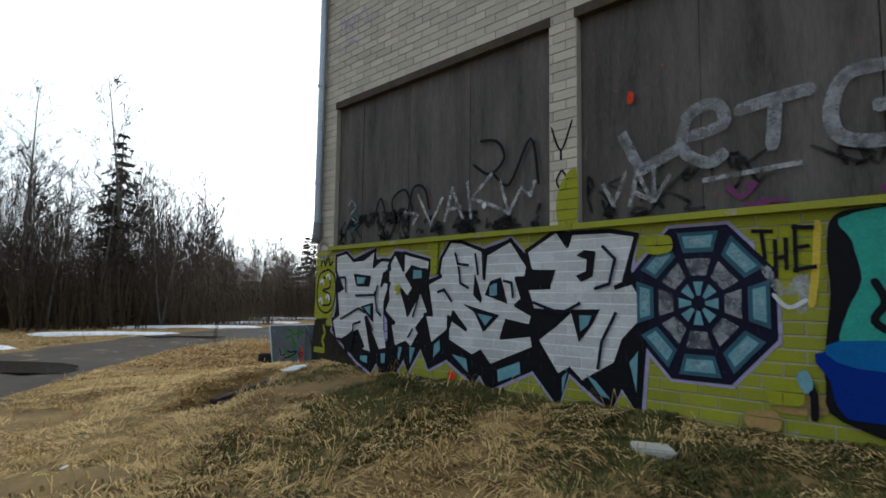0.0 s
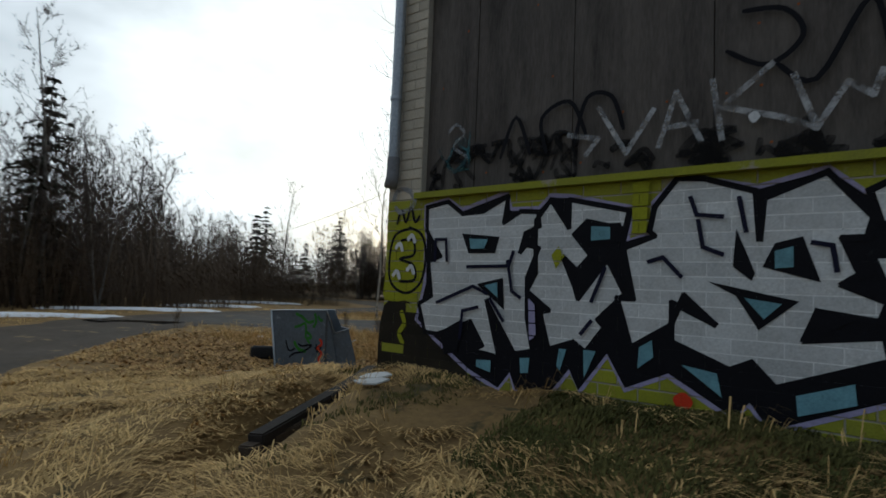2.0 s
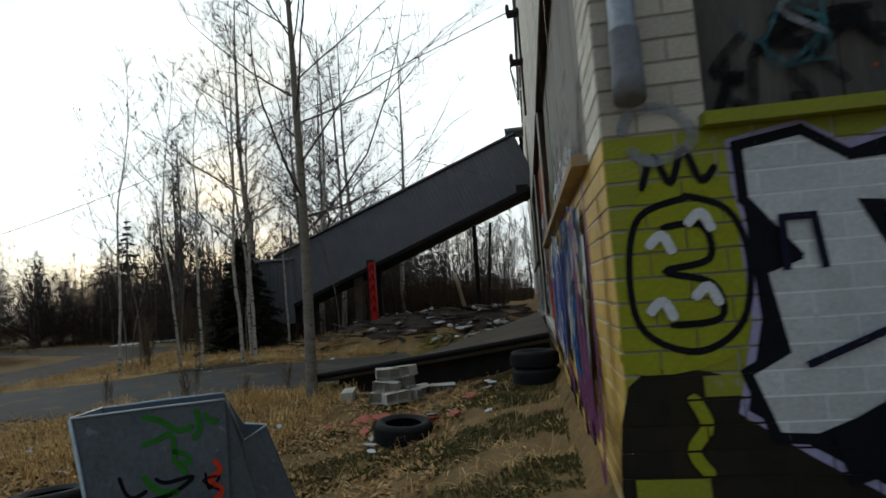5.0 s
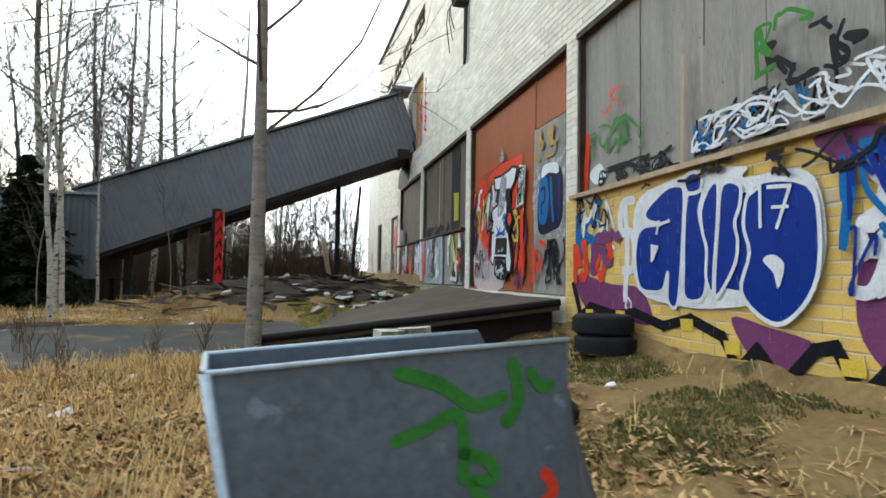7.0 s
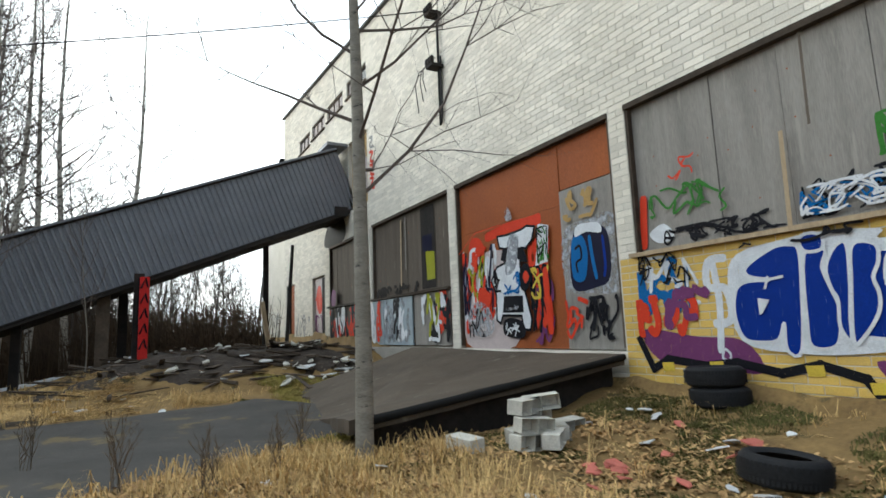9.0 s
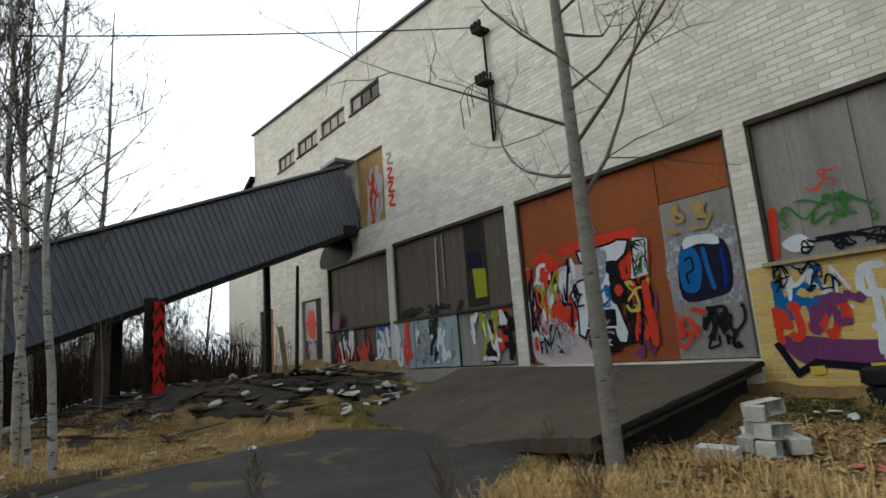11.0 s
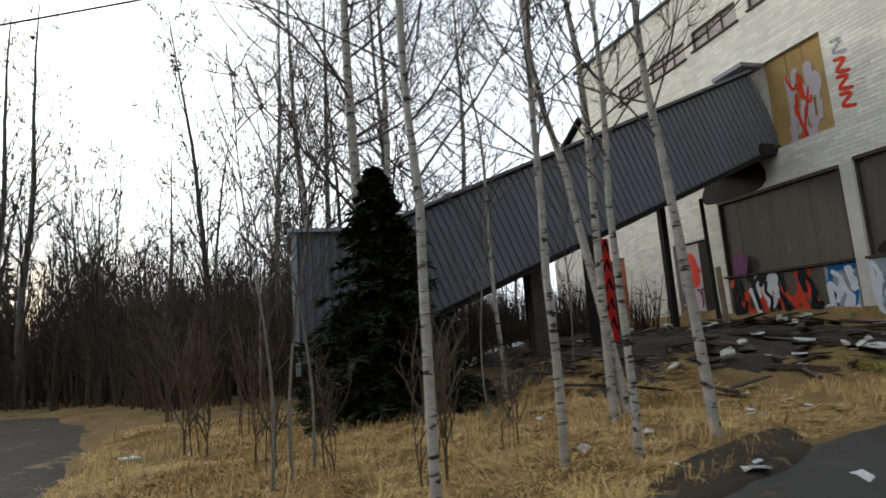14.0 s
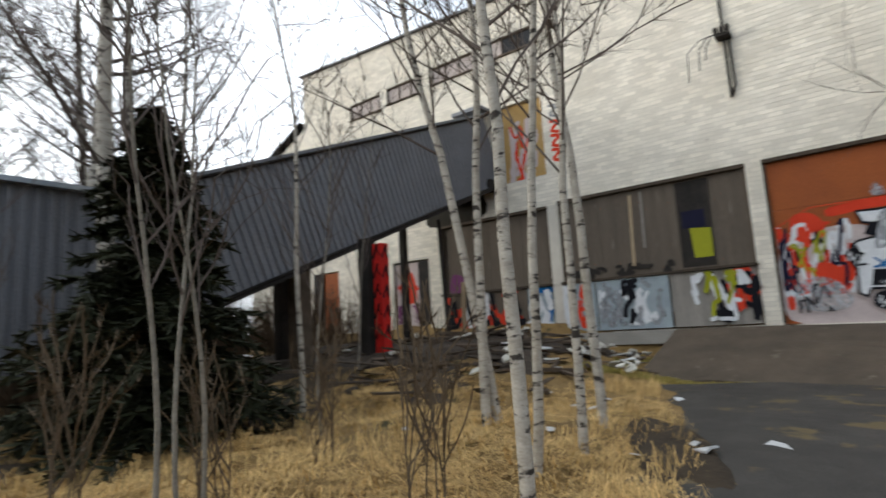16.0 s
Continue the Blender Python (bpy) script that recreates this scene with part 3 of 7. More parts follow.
def build_doors():
    d = thing("door_1", "wide loading door of rust-orange and grey boards covered with graffiti", "door", kind="structure")
    box_part("upper_board", (0.10, 8.05, 3.0), (0.13, 11.3, 4.05), RUST_BOARD, d, "rust-orange upper board")
    box_part("upper_board", (0.11, 6.8, 3.25), (0.14, 8.04, 4.05), RUST_BOARD, d, "rust-orange upper board")
    box_part("main_board", (0.10, 8.05, 0.62), (0.13, 11.3, 2.995), RUST_BOARD, d)
    box_part("grey_board", (0.08, 6.8, 0.62), (0.11, 8.04, 3.22), PLY_GREY, d, "grey weathered board")
    d = thing("door_2", "narrow door with red sprayed paint beside the boarded bay", "door", kind="structure")
    box_part("leaf", (0.10, 21.25, 0.8), (0.14, 22.28, 3.1), PINK_GREY, d)
    # Solid near-black strip: the open gap's shade is put into its colour.
    box_part("frame_post", (0.05, 20.76, 0.8), (0.12, 21.24, 3.1), CHAR_AND_SHADE, d, "solid dark strip coloured as the shaded gap beside the leaf")
    d = thing("door_3", "rusty brown door at the far end of the wall", "door", kind="structure")
    box_part("leaf", (0.10, 25.02, 0.9), (0.14, 26.38, 3.18), RUST_BOARD, d)
    box_part("frame_post", (0.04, 25.9, 0.9), (0.095, 26.38, 3.18), CHAR_AND_SHADE, d)
    lower = thing("wall_panels", "metal and board panels under the boarded bays, sprayed with tags", "wall panel", kind="structure")
    rng = random.Random(2)
    stops = [11.68, 12.35, 13.5, 15.3, 16.15]
    for a, b in zip(stops, stops[1:]):
        tilt = rng.uniform(-0.02, 0.03)
        box_part("panel", (-0.03 + tilt, a + 0.02, 0.66), (0.0 + tilt, b - 0.02, 1.88), SKY_GREY if a > 13 else PLY_GREY, lower)
    for a, b in zip([16.52, 17.3, 18.4, 19.3], [17.28, 18.38, 19.28, 20.18]):
        box_part("panel", (0.0, a, 0.76), (0.03, b, 1.88), SKY_GREY if a < 17 else PLY_BROWN, lower)
    box_part("plinth", (-0.12, 11.66, 0.3), (0.3, 20.2, 0.61), CONCRETE, lower, "pale concrete plinth")


SKY_GREY = material("pale_blue_grey_panel", (0.30, 0.35, 0.37), (0.2, 0.23, 0.25), 2, 0.6, bump_scale=40)
build_doors()


# ---- loading ramp ----
def ramp_left(y):
    return -4.1 + 0.3 * smooth_step(y, 6.74, 8.6) + 0.75 * smooth_step(y, 8.2, 12.6)


def ramp_top(x, y):
    """Height of the slab: highest at the wall, level with the yard along its outer edge."""
    low = 0.11 - 0.32 * smooth_step(y, 6.6, 9.6)
    t = (x + 0.09) / (ramp_left(y) + 0.09)
    return 0.57 + (low - 0.57) * t + 0.05 * smooth_step(y, 9, 13) * (1 - t) + 0.012 * noise.noise((x * 1.3, y * 1.3, 2))


def build_ramp():
    ob = thing("loading_ramp", "low dark concrete loading ramp sloping from the orange door", "ramp", kind="structure")
    n, verts, faces = 26, [], []
    for j in range(n + 1):
        y = 6.74 + 6.7 * j / n
        for i in range(n + 1):
            x = -0.09 + (ramp_left(y) + 0.09) * i / n
            if i == n:
                x += 0.1 * noise.noise((y * 1.7, 3, 1))
            verts.append((x, y - (0.03 * noise.noise((x * 3, 1, 1)) if j == 0 else 0), ramp_top(x, y)))
    w = n + 1
    faces = [(j * w + i, j * w + w + i, j * w + w + i + 1, j * w + i + 1) for j in range(n) for i in range(n)]
    rim = [i for i in range(w)] + [j * w + n for j in range(1, w)] + [n * w + i for i in range(n - 1, -1, -1)] + [j * w for j in range(n - 1, 0, -1)]
    base = len(verts)
    verts += [(verts[k][0], verts[k][1], verts[k][2] - 0.15) for k in rim]
    m = len(rim)
    faces += [(rim[k], rim[(k + 1) % m], base + (k + 1) % m, base + k) for k in range(m)]
    faces.append(tuple(range(base + m - 1, base - 1, -1)))
    data_part("slab", verts, faces, RAMP, ob)
    # Footing colour carries the black shade beneath the slab's overhang.
    foot = [(-0.09, 6.98), (-3.7, 6.98)]
    v = [(x, y + dy, z) for dy in (0, 0.3) for x, y in foot for z in (ramp_top(x, y) - 0.16, -0.6)]
    data_part("footing", v, [(0, 1, 3, 2), (5, 4, 6, 7), (0, 4, 5, 1), (2, 3, 7, 6)], CHAR_AND_SHADE, ob, "recessed footing coloured near-black for the overhang's shade")
    tube_part("edge_strip", [(-0.1, 6.73, ramp_top(-0.1, 6.74) - 0.04), (-2, 6.73, ramp_top(-2, 6.74) - 0.045), (-4.0, 6.73, ramp_top(-4, 6.74) - 0.05)], [0.05, 0.05, 0.05], RUBBER_EDGE, ob, "black strip along the slab's near edge", 6)


build_ramp()


# ---- conveyor chute ----
def corrugated(place_fn, length, height, pitch=0.16, deep=0.035, lower=None):
    """A sheet with trapezoid ribs across its length: place_fn(s, h, out)."""
    verts, faces = [], []
    n = int(length / pitch)
    prof = []
    for i in range(n):
        s = i * pitch
        prof += [(s, 0), (s + pitch * 0.4, 0), (s + pitch * 0.5, deep), (s + pitch * 0.9, deep)]
    prof.append((length, 0))
    for s, o in prof:
        verts += [place_fn(s, 0.0, o), place_fn(s, height, o)]
    for i in range(len(prof) - 1):
        faces.append((2 * i, 2 * i + 2, 2 * i + 3, 2 * i + 1))
    return verts, faces


def build_chute():
    ob = thing("conveyor_chute", "long grey corrugated steel conveyor chute sloping down from the wall", "conveyor chute", Matrix())
    a, b = Vector((-0.05, 0, 6.0)), Vector((-9.6, 0, 2.25))
    along = (b - a).normalized()
    up = Vector((-along.z, 0, along.x)) * -1
    if up.z < 0:
        up = -up
    length, half, y0, y1 = (b - a).length, 1.06, 18.05, 20.1

    def on(y, sign):
        def fn(s, h, o):
            p = a + along * s + up * (h - half)
            return Vector((p.x, y + sign * o, p.z))
        return fn
    for y, sign in ((y0, -1), (y1, 1)):
        v, f = corrugated(on(y, sign), length, 2 * half)
        data_part("side_sheet", v, f, SHEET, ob)
    # the floor sheet is near-black, the roof sheet grey like the sides
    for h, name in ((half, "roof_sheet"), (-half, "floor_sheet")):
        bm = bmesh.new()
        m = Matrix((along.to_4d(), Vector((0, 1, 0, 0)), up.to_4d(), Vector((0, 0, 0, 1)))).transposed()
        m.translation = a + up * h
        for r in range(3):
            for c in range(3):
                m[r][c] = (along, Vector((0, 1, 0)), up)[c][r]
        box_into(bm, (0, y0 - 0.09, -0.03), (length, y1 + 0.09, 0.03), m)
        part(name, bm, CHAR_AND_SHADE if h < 0 else SHEET, ob)
    for h in (half - 0.05, -half + 0.06):
        pts = [a + up * h, b + up * h]
        tube_part("edge_rail", [(p.x, y0 - 0.06, p.z) for p in pts], [0.04, 0.04], CHAR_AND_SHADE, ob, sides=4)
    box_part("mouth_frame", (-0.5, y0 - 0.1, 4.75), (-0.08, y1 + 0.05, 5.05), CHAR_AND_SHADE, ob, "charred mouth frame at the wall")
    box_part("roof_flap", (-0.75, y0 - 0.12, 7.02), (-0.06, y0 + 0.9, 7.12), SHEET, ob, "bent steel flap", m=Matrix.Translation((0, 0, 0.05)) @ Matrix.Rotation(0.0, 4, "Y"))
    # end house at the foot
    house = thing("chute_end_house", "small grey corrugated steel house at the chute's foot", "shed")
    x0, x1, z0, z1 = -11.75, -9.2, 0.62, 3.05
    for y, sign in ((18.0, -1), (20.2, 1)):
        v, f = corrugated(lambda s, h, o, y=y, sign=sign: Vector((x0 + s, y + sign * o, z0 + h)), x1 - x0, z1 - z0)
        data_part("side_sheet", v, f, SHEET, house)
    v, f = corrugated(lambda s, h, o: Vector((x0 - o, 18.0 + s, z0 + h)), 2.2, z1 - z0)
    data_part("end_sheet", v, f, SHEET, house)
    box_part("roof", (x0 - 0.12, 17.85, z1), (x1, 20.35, z1 + 0.07), GALV, house, "pale sheet roof edge")
    for x in (x0 + 0.1, x1 - 0.3):
        for y in (18.15, 20.0):
            box_part("leg", (x, y, ground_height(x, y) - 0.2), (x + 0.14, y + 0.14, z0), CHAR_AND_SHADE, house)
    box_part("corner_post", (x0 - 0.05, 17.93, z0 - 0.2), (x0 + 0.04, 18.0, z1), GALV, house)
    for x, y, w, mat, label in ((-5.95, 17.35, 0.24, CHAR_AND_SHADE, "dark steel support"), (-6.75, 18.4, 0.3, OLD_PLANK, "brown timber support"), (-6.3, 19.6, 0.24, CHAR_AND_SHADE, "dark steel support"), (-2.3, 19.7, 0.16, CHAR_AND_SHADE, "dark steel support"), (-8.6, 18.6, 0.2, CHAR_AND_SHADE, "dark steel support")):
        top = 6.0 - 0.3925 * (-x - 0.05) - 1.1
        box_part("support_post", (x - w / 2, y - w / 2, ground_height(x, y) - 0.2), (x + w / 2, y + w / 2, top + (0.0 if y > 18 else 0.15)), mat, ob, label)
    post = thing("painted_post", "square post painted red with black marks under the chute", "post")
    px, py = -5.83, 17.1
    g = ground_height(px, py)
    box_part("shaft", (px - 0.11, py - 0.11, g - 0.1), (px + 0.11, py + 0.11, 2.62), RED_PAINT, post, bevel=0.008)
    for k in range(5):
        z = g + 0.3 + 0.38 * k
        v, f = [], []
        tube_data(v, f, [Vector((px + dx, py - 0.113, z + dz)) for dx, dz in ((-0.08, 0), (0.0, 0.2), (0.08, 0.02), (0.02, 0.26))], [0.024] * 4, 4)
        tube_data(v, f, [Vector((px - 0.113, py + dx, z + dz)) for dx, dz in ((-0.08, 0.05), (0.0, 0.22), (0.08, 0.0), (-0.03, 0.28))], [0.024] * 4, 4)
        data_part("black_mark", v, f, BLACK, post)


build_chute()


# ---- loose things ----
def rest(x, y, dz=0.0):
    return ground_full(x, y) + dz


def tyre_mesh_parts(ob, radius=0.32, width=0.22):
    prof = []
    for k in range(15):
        a = math.pi * (k / 14)
        prof.append((radius - 0.085 + 0.085 * math.sin(a) ** 0.6, width / 2 * math.cos(a) * (1 if 0.2 < a < 2.9 else 1)))
    prof = [(radius * 0.60, width * 0.36)] + prof + [(radius * 0.60, -width * 0.36)]
    verts, faces, n = [], [], 40
    for i in range(n):
        a = 2 * math.pi * i / n
        for r, z in prof:
            verts.append((r * math.cos(a), r * math.sin(a), z + width / 2))
    m = len(prof)
    for i in range(n):
        for k in range(m - 1):
            p, q = i * m + k, ((i + 1) % n) * m + k
            faces.append((p, q, q + 1, p + 1))
    data_part("carcass", verts, faces, RUBBER, ob, smooth=True)
    v, f = [], []
    for i in range(60):
        a = 2 * math.pi * i / 60
        for row in (-0.055, 0.0, 0.055):
            p = Vector((math.cos(a + row * 0.6) * (radius + 0.001), math.sin(a + row * 0.6) * (radius + 0.001), width / 2 + row))
            t = Vector((-math.sin(a), math.cos(a), 0.3)).normalized()
            s = Vector((0, 0, 1))
            b = len(v)
            o = p.normalized() * 0.004
            o.z = 0
            v += [p - t * 0.012 - s * 0.02 + o, p + t * 0.012 - s * 0.02 + o, p + t * 0.012 + s * 0.02 + o, p - t * 0.012 + s * 0.02 + o]
            f.append((b, b + 1, b + 2, b + 3))
    data_part("tread", v, f, RUBBER, ob)


def build_tyres():
    first = thing("car_tyre", "worn black car tyre lying flat on the grass", "tyre", pose(-1.82, 3.62, rest(-1.82, 3.62, -0.02), 4, 3, 20), "scrap tyres")
    tyre_mesh_parts(first)
    copy_thing(first, pose(-4.35, 1.75, rest(-4.35, 1.75, -0.03), -5, 4, 70))
    z = rest(-0.36, 5.15)
    low = copy_thing(first, pose(-0.345, 5.13, z - 0.04, 0, 0, 10))
    tagged(low, "worn black car tyre under another by the wall")
    high = copy_thing(first, pose(-0.36, 5.16, z + 0.18, 0, 1, 55))
    tagged(high, "worn black car tyre on top of another by the wall")


def build_bin():
    m = pose(-3.70, 1.33, -0.33, 0, -3, 8)
    ob = thing("waste_skip", "dented grey steel skip with green and black spray on its side", "skip", m)
    h = 0.92
    prof = [(0.11, 0.0), (0.0, h), (1.14, h), (1.1, 0.0)]
    deep, t = 0.36, 0.012

    def plate(y, prof=prof):
        bm = bmesh.new()
        front = [bm.verts.new((x, y, z)) for x, z in prof]
        back = [bm.verts.new((x, y + t, z)) for x, z in prof]
        bm.faces.new(front)
        bm.faces.new(back[::-1])
        for i in range(len(prof)):
            j = (i + 1) % len(prof)
            bm.faces.new((front[j], front[i], back[i], back[j]))
        return bm
    part("front_plate", plate(0.0), BIN_STEEL, ob)
    part("back_plate", plate(deep, [(0.11, 0.0), (0.0, h), (0.98, h), (1.12, 0.66), (1.12, 0.0)]), BIN_STEEL, ob)

    def strip(name, i, j, mat):
        (x0, z0), (x1, z1) = prof[i], prof[j]
        d = Vector((x1 - x0, 0, z1 - z0)).normalized()
        nrm = Vector((-d.z, 0, d.x)) * t
        bm = bmesh.new()
        v = [bm.verts.new(Vector((x, y, z)) + o) for o in (Vector((0, 0, 0)), nrm) for x, y, z in
             ((x0, t, z0), (x1, t, z1), (x1, deep, z1), (x0, deep, z0))]
        for q in ((0, 1, 2, 3), (7, 6, 5, 4), (0, 4, 5, 1), (1, 5, 6, 2), (2, 6, 7, 3), (3, 7, 4, 0)):
            bm.faces.new([v[k] for k in q])
        part(name, bm, mat, ob)
    strip("end_plate", 0, 1, RIM_STEEL)
    strip("bottom_plate", 0, 3, BIN_STEEL)
    # torn and notched end, its lip bent outwards
    bm = bmesh.new()
    torn = [(1.14, 0.012, h), (1.2, 0.12, 0.58), (1.32, 0.3, 0.64), (1.13, deep, 0.66)]
    foot = [(1.1, 0.012, 0.0), (1.3, 0.1, 0.0), (1.5, 0.3, 0.06), (1.12, deep, 0.0)]
    for q in range(3):
        ring = [Vector(p) for p in (foot[q], foot[q + 1], torn[q + 1], torn[q])]
        out = (ring[1] - ring[0]).cross(ring[3] - ring[0]).normalized() * t
        a = [bm.verts.new(p) for p in ring]
        b = [bm.verts.new(p - out) for p in ring]
        bm.faces.new(a)
        bm.faces.new(b[::-1])
        for k in range(4):
            bm.faces.new((a[(k + 1) % 4], a[k], b[k], b[(k + 1) % 4]))
    part("torn_end_plate", bm, BIN_STEEL, ob, "torn end plate with a notch")
    tube_part("rim", torn, [0.011] * 4, RIM_STEEL, ob, "bright bare steel rim", 8)
    for y, end in ((-0.008, 1.14), (deep + 0.02, 0.98)):
        tube_part("rim", [(-0.005, y, h), (0.55, y, h + 0.004), (end, y, h)], [0.009] * 3, RIM_STEEL, ob, "bright bare steel rim", 8)
    tube_part("rim", [(-0.006, -0.008, h), (-0.006, deep + 0.02, h)], [0.01, 0.01], RIM_STEEL, ob, "bright bare steel rim", 8)
    tube_part("end_seam", [(0.105, -0.008, 0.02), (-0.004, -0.008, h)], [0.016, 0.016], RIM_STEEL, ob, "pale worn corner seam", 8)
    # spray marks on the front
    def mark(name, pts, w, mat):
        v, f = ribbon_2d(pts, w)
        data_part(name, [(x, -0.004, z) for x, z in v], f, mat, ob)
    mark("green_spray", [(0.52, 0.87), (0.66, 0.82), (0.78, 0.74), (0.9, 0.76)], 0.045, GREEN)
    mark("green_spray", [(0.5, 0.66), (0.62, 0.69), (0.72, 0.72), (0.74, 0.62), (0.73, 0.5)], 0.04, GREEN)
    mark("green_spray", [(0.72, 0.6), (0.82, 0.56), (0.84, 0.5), (0.76, 0.5), (0.82, 0.42)], 0.04, GREEN)
    mark("green_spray", [(0.92, 0.88), (0.94, 0.74), (0.88, 0.66)], 0.045, GREEN)
    mark("green_spray", [(0.98, 0.84), (1.03, 0.77), (1.08, 0.78)], 0.04, GREEN)
    mark("green_spray", [(0.5, 0.45), (0.54, 0.38), (0.62, 0.32), (0.75, 0.3)], 0.05, GREEN)
    mark("black_spray", [(0.32, 0.46), (0.36, 0.34), (0.42, 0.3), (0.52, 0.34)], 0.03, BLACK)
    mark("black_spray", [(0.58, 0.42), (0.66, 0.38), (0.86, 0.4), (0.7, 0.3), (0.5, 0.26), (0.4, 0.2)], 0.03, BLACK)
    mark("black_spray", [(0.95, 0.42), (0.97, 0.3), (1.05, 0.38), (0.93, 0.36), (1.05, 0.28)], 0.02, BLACK)
    mark("red_spray", [(1.02, 0.5), (1.06, 0.42), (0.98, 0.36), (1.06, 0.28), (1.0, 0.2), (1.05, 0.12)], 0.04, RED)
    rng = random.Random(5)
    for k in range(5):
        z = 0.25 + 0.14 * k
        v, f = ribbon_2d([(0.05 + 0.08 * j, z + rng.uniform(-0.05, 0.05)) for j in range(5)], 0.035)
        data_part("end_spray", [(0.1 - (zz / h) * 0.11 - 0.006, yy + 0.02, zz) for yy, zz in v], f, BLACK, ob)
    panel = thing("leaning_sheet", "pale blue scratched steel sheet lying behind the skip", "metal sheet", pose(-3.3, 2.05, rest(-3.3, 2.05, 0.2), 5, -24, 20))
    box_part("sheet", (-0.6, -0.25, 0), (0.5, 0.25, 0.012), PALE_PANEL, panel, bevel=0.003)
    tube_part("folded_edge", [(-0.6, -0.25, 0.012), (0.5, -0.25, 0.012)], [0.02, 0.02], RIM_STEEL, panel)


def ribbon_2d(pts, width):
    """A flat brush stroke with rounded ends along pts."""
    dense = []
    for i in range(len(pts) - 1):
        p0, p1, p2, p3 = pts[max(i - 1, 0)], pts[i], pts[i + 1], pts[min(i + 2, len(pts) - 1)]
        for k in range(5):
            t = k / 5
            dense.append(tuple(0.5 * (2 * b + (c - a) * t + (2 * a - 5 * b + 4 * c - d) * t * t + (3 * b - a - 3 * c + d) * t ** 3)
                               for a, b, c, d in zip(p0, p1, p2, p3)))
    dense.append(pts[-1])
    verts, faces = [], []
    n = len(dense)
    for i, p in enumerate(dense):
        a, b = dense[max(i - 1, 0)], dense[min(i + 1, n - 1)]
        dx, dz = b[0] - a[0], b[1] - a[1]
        s = math.hypot(dx, dz) or 1
        w = width / 2 * (0.6 if i in (0, n - 1) else 1.0)
        verts += [(p[0] - dz / s * w, p[1] + dx / s * w), (p[0] + dz / s * w, p[1] - dx / s * w)]
    for i in range(n - 1):
        faces.append((2 * i, 2 * i + 1, 2 * i + 3, 2 * i + 2))
    return verts, faces


def build_blocks():
    first = None
    layout = [(0, 0, 0, 5), (0.42, 0.05, 0, 12), (0.1, 0.24, 0, -6), (0.52, 0.3, 0, 30), (0.05, 0.04, 0.195, -8), (0.3, 0.2, 0.195, 14), (0.12, 0.1, 0.39, 22), (0.75, 0.1, 0, 60), (-0.3, 0.2, 0, 100), (0.9, 0.35, 0, 10), (0.35, -0.2, 0, 40), (0.3, 0.28, 0.39, -30)]
    for dx, dy, dz, turn in layout:
        x, y = -2.78 + dx * 0.95, 5.6 + dy
        m = pose(x, y, rest(-2.5, 5.8, 0.03) + dz * 0.8, 5 * math.sin(9 * dx), 6 * math.cos(11 * dy + dx), turn)
        if first is None:
            first = thing("concrete_block", "pale hollow concrete block in a loose pile", "concrete block", m, "block pile")
            ring = [(0, 0), (0.32, 0), (0.32, 0.14), (0, 0.14)]
            bm = bmesh.new()
            box_into(bm, (0, 0, 0), (0.38, 0.19, 0.15))
            front = [f for f in bm.faces if f.normal.y < -0.5]
            cut = bmesh.ops.subdivide_edges(bm, edges=[e for e in front[0].edges if abs(e.verts[0].co.z - e.verts[1].co.z) < 0.01], cuts=1, use_grid_fill=True)
            bm.normal_update()
            front = [f for f in bm.faces if f.normal.y < -0.5]
            res = bmesh.ops.inset_individual(bm, faces=front, thickness=0.03)
            for f in front:
                for v in f.verts:
                    v.co.y += 0.12
            bmesh.ops.bevel(bm, geom=[e for e in bm.edges if e.calc_length() > 0.12], offset=0.006, segments=1, affect="EDGES")
            part("body", bm, BLOCK, first)
        else:
            copy_thing(first, m)


def shard_mesh(name, mat, seed, size=0.1):
    rng = random.Random(seed)
    bm = bmesh.new()
    n = 7
    top = [bm.verts.new((math.cos(k * 2 * math.pi / n) * size * rng.uniform(0.6, 1.1), math.sin(k * 2 * math.pi / n) * size * rng.uniform(0.45, 0.8), rng.uniform(0.01, 0.03))) for k in range(n)]
    low = [bm.verts.new((v.co.x, v.co.y, v.co.z - 0.012)) for v in top]
    bm.faces.new(top)
    bm.faces.new(low[::-1])
    for k in range(n):
        bm.faces.new((top[(k + 1) % n], top[k], low[k], low[(k + 1) % n]))
    return mesh_from(name, bm, mat)


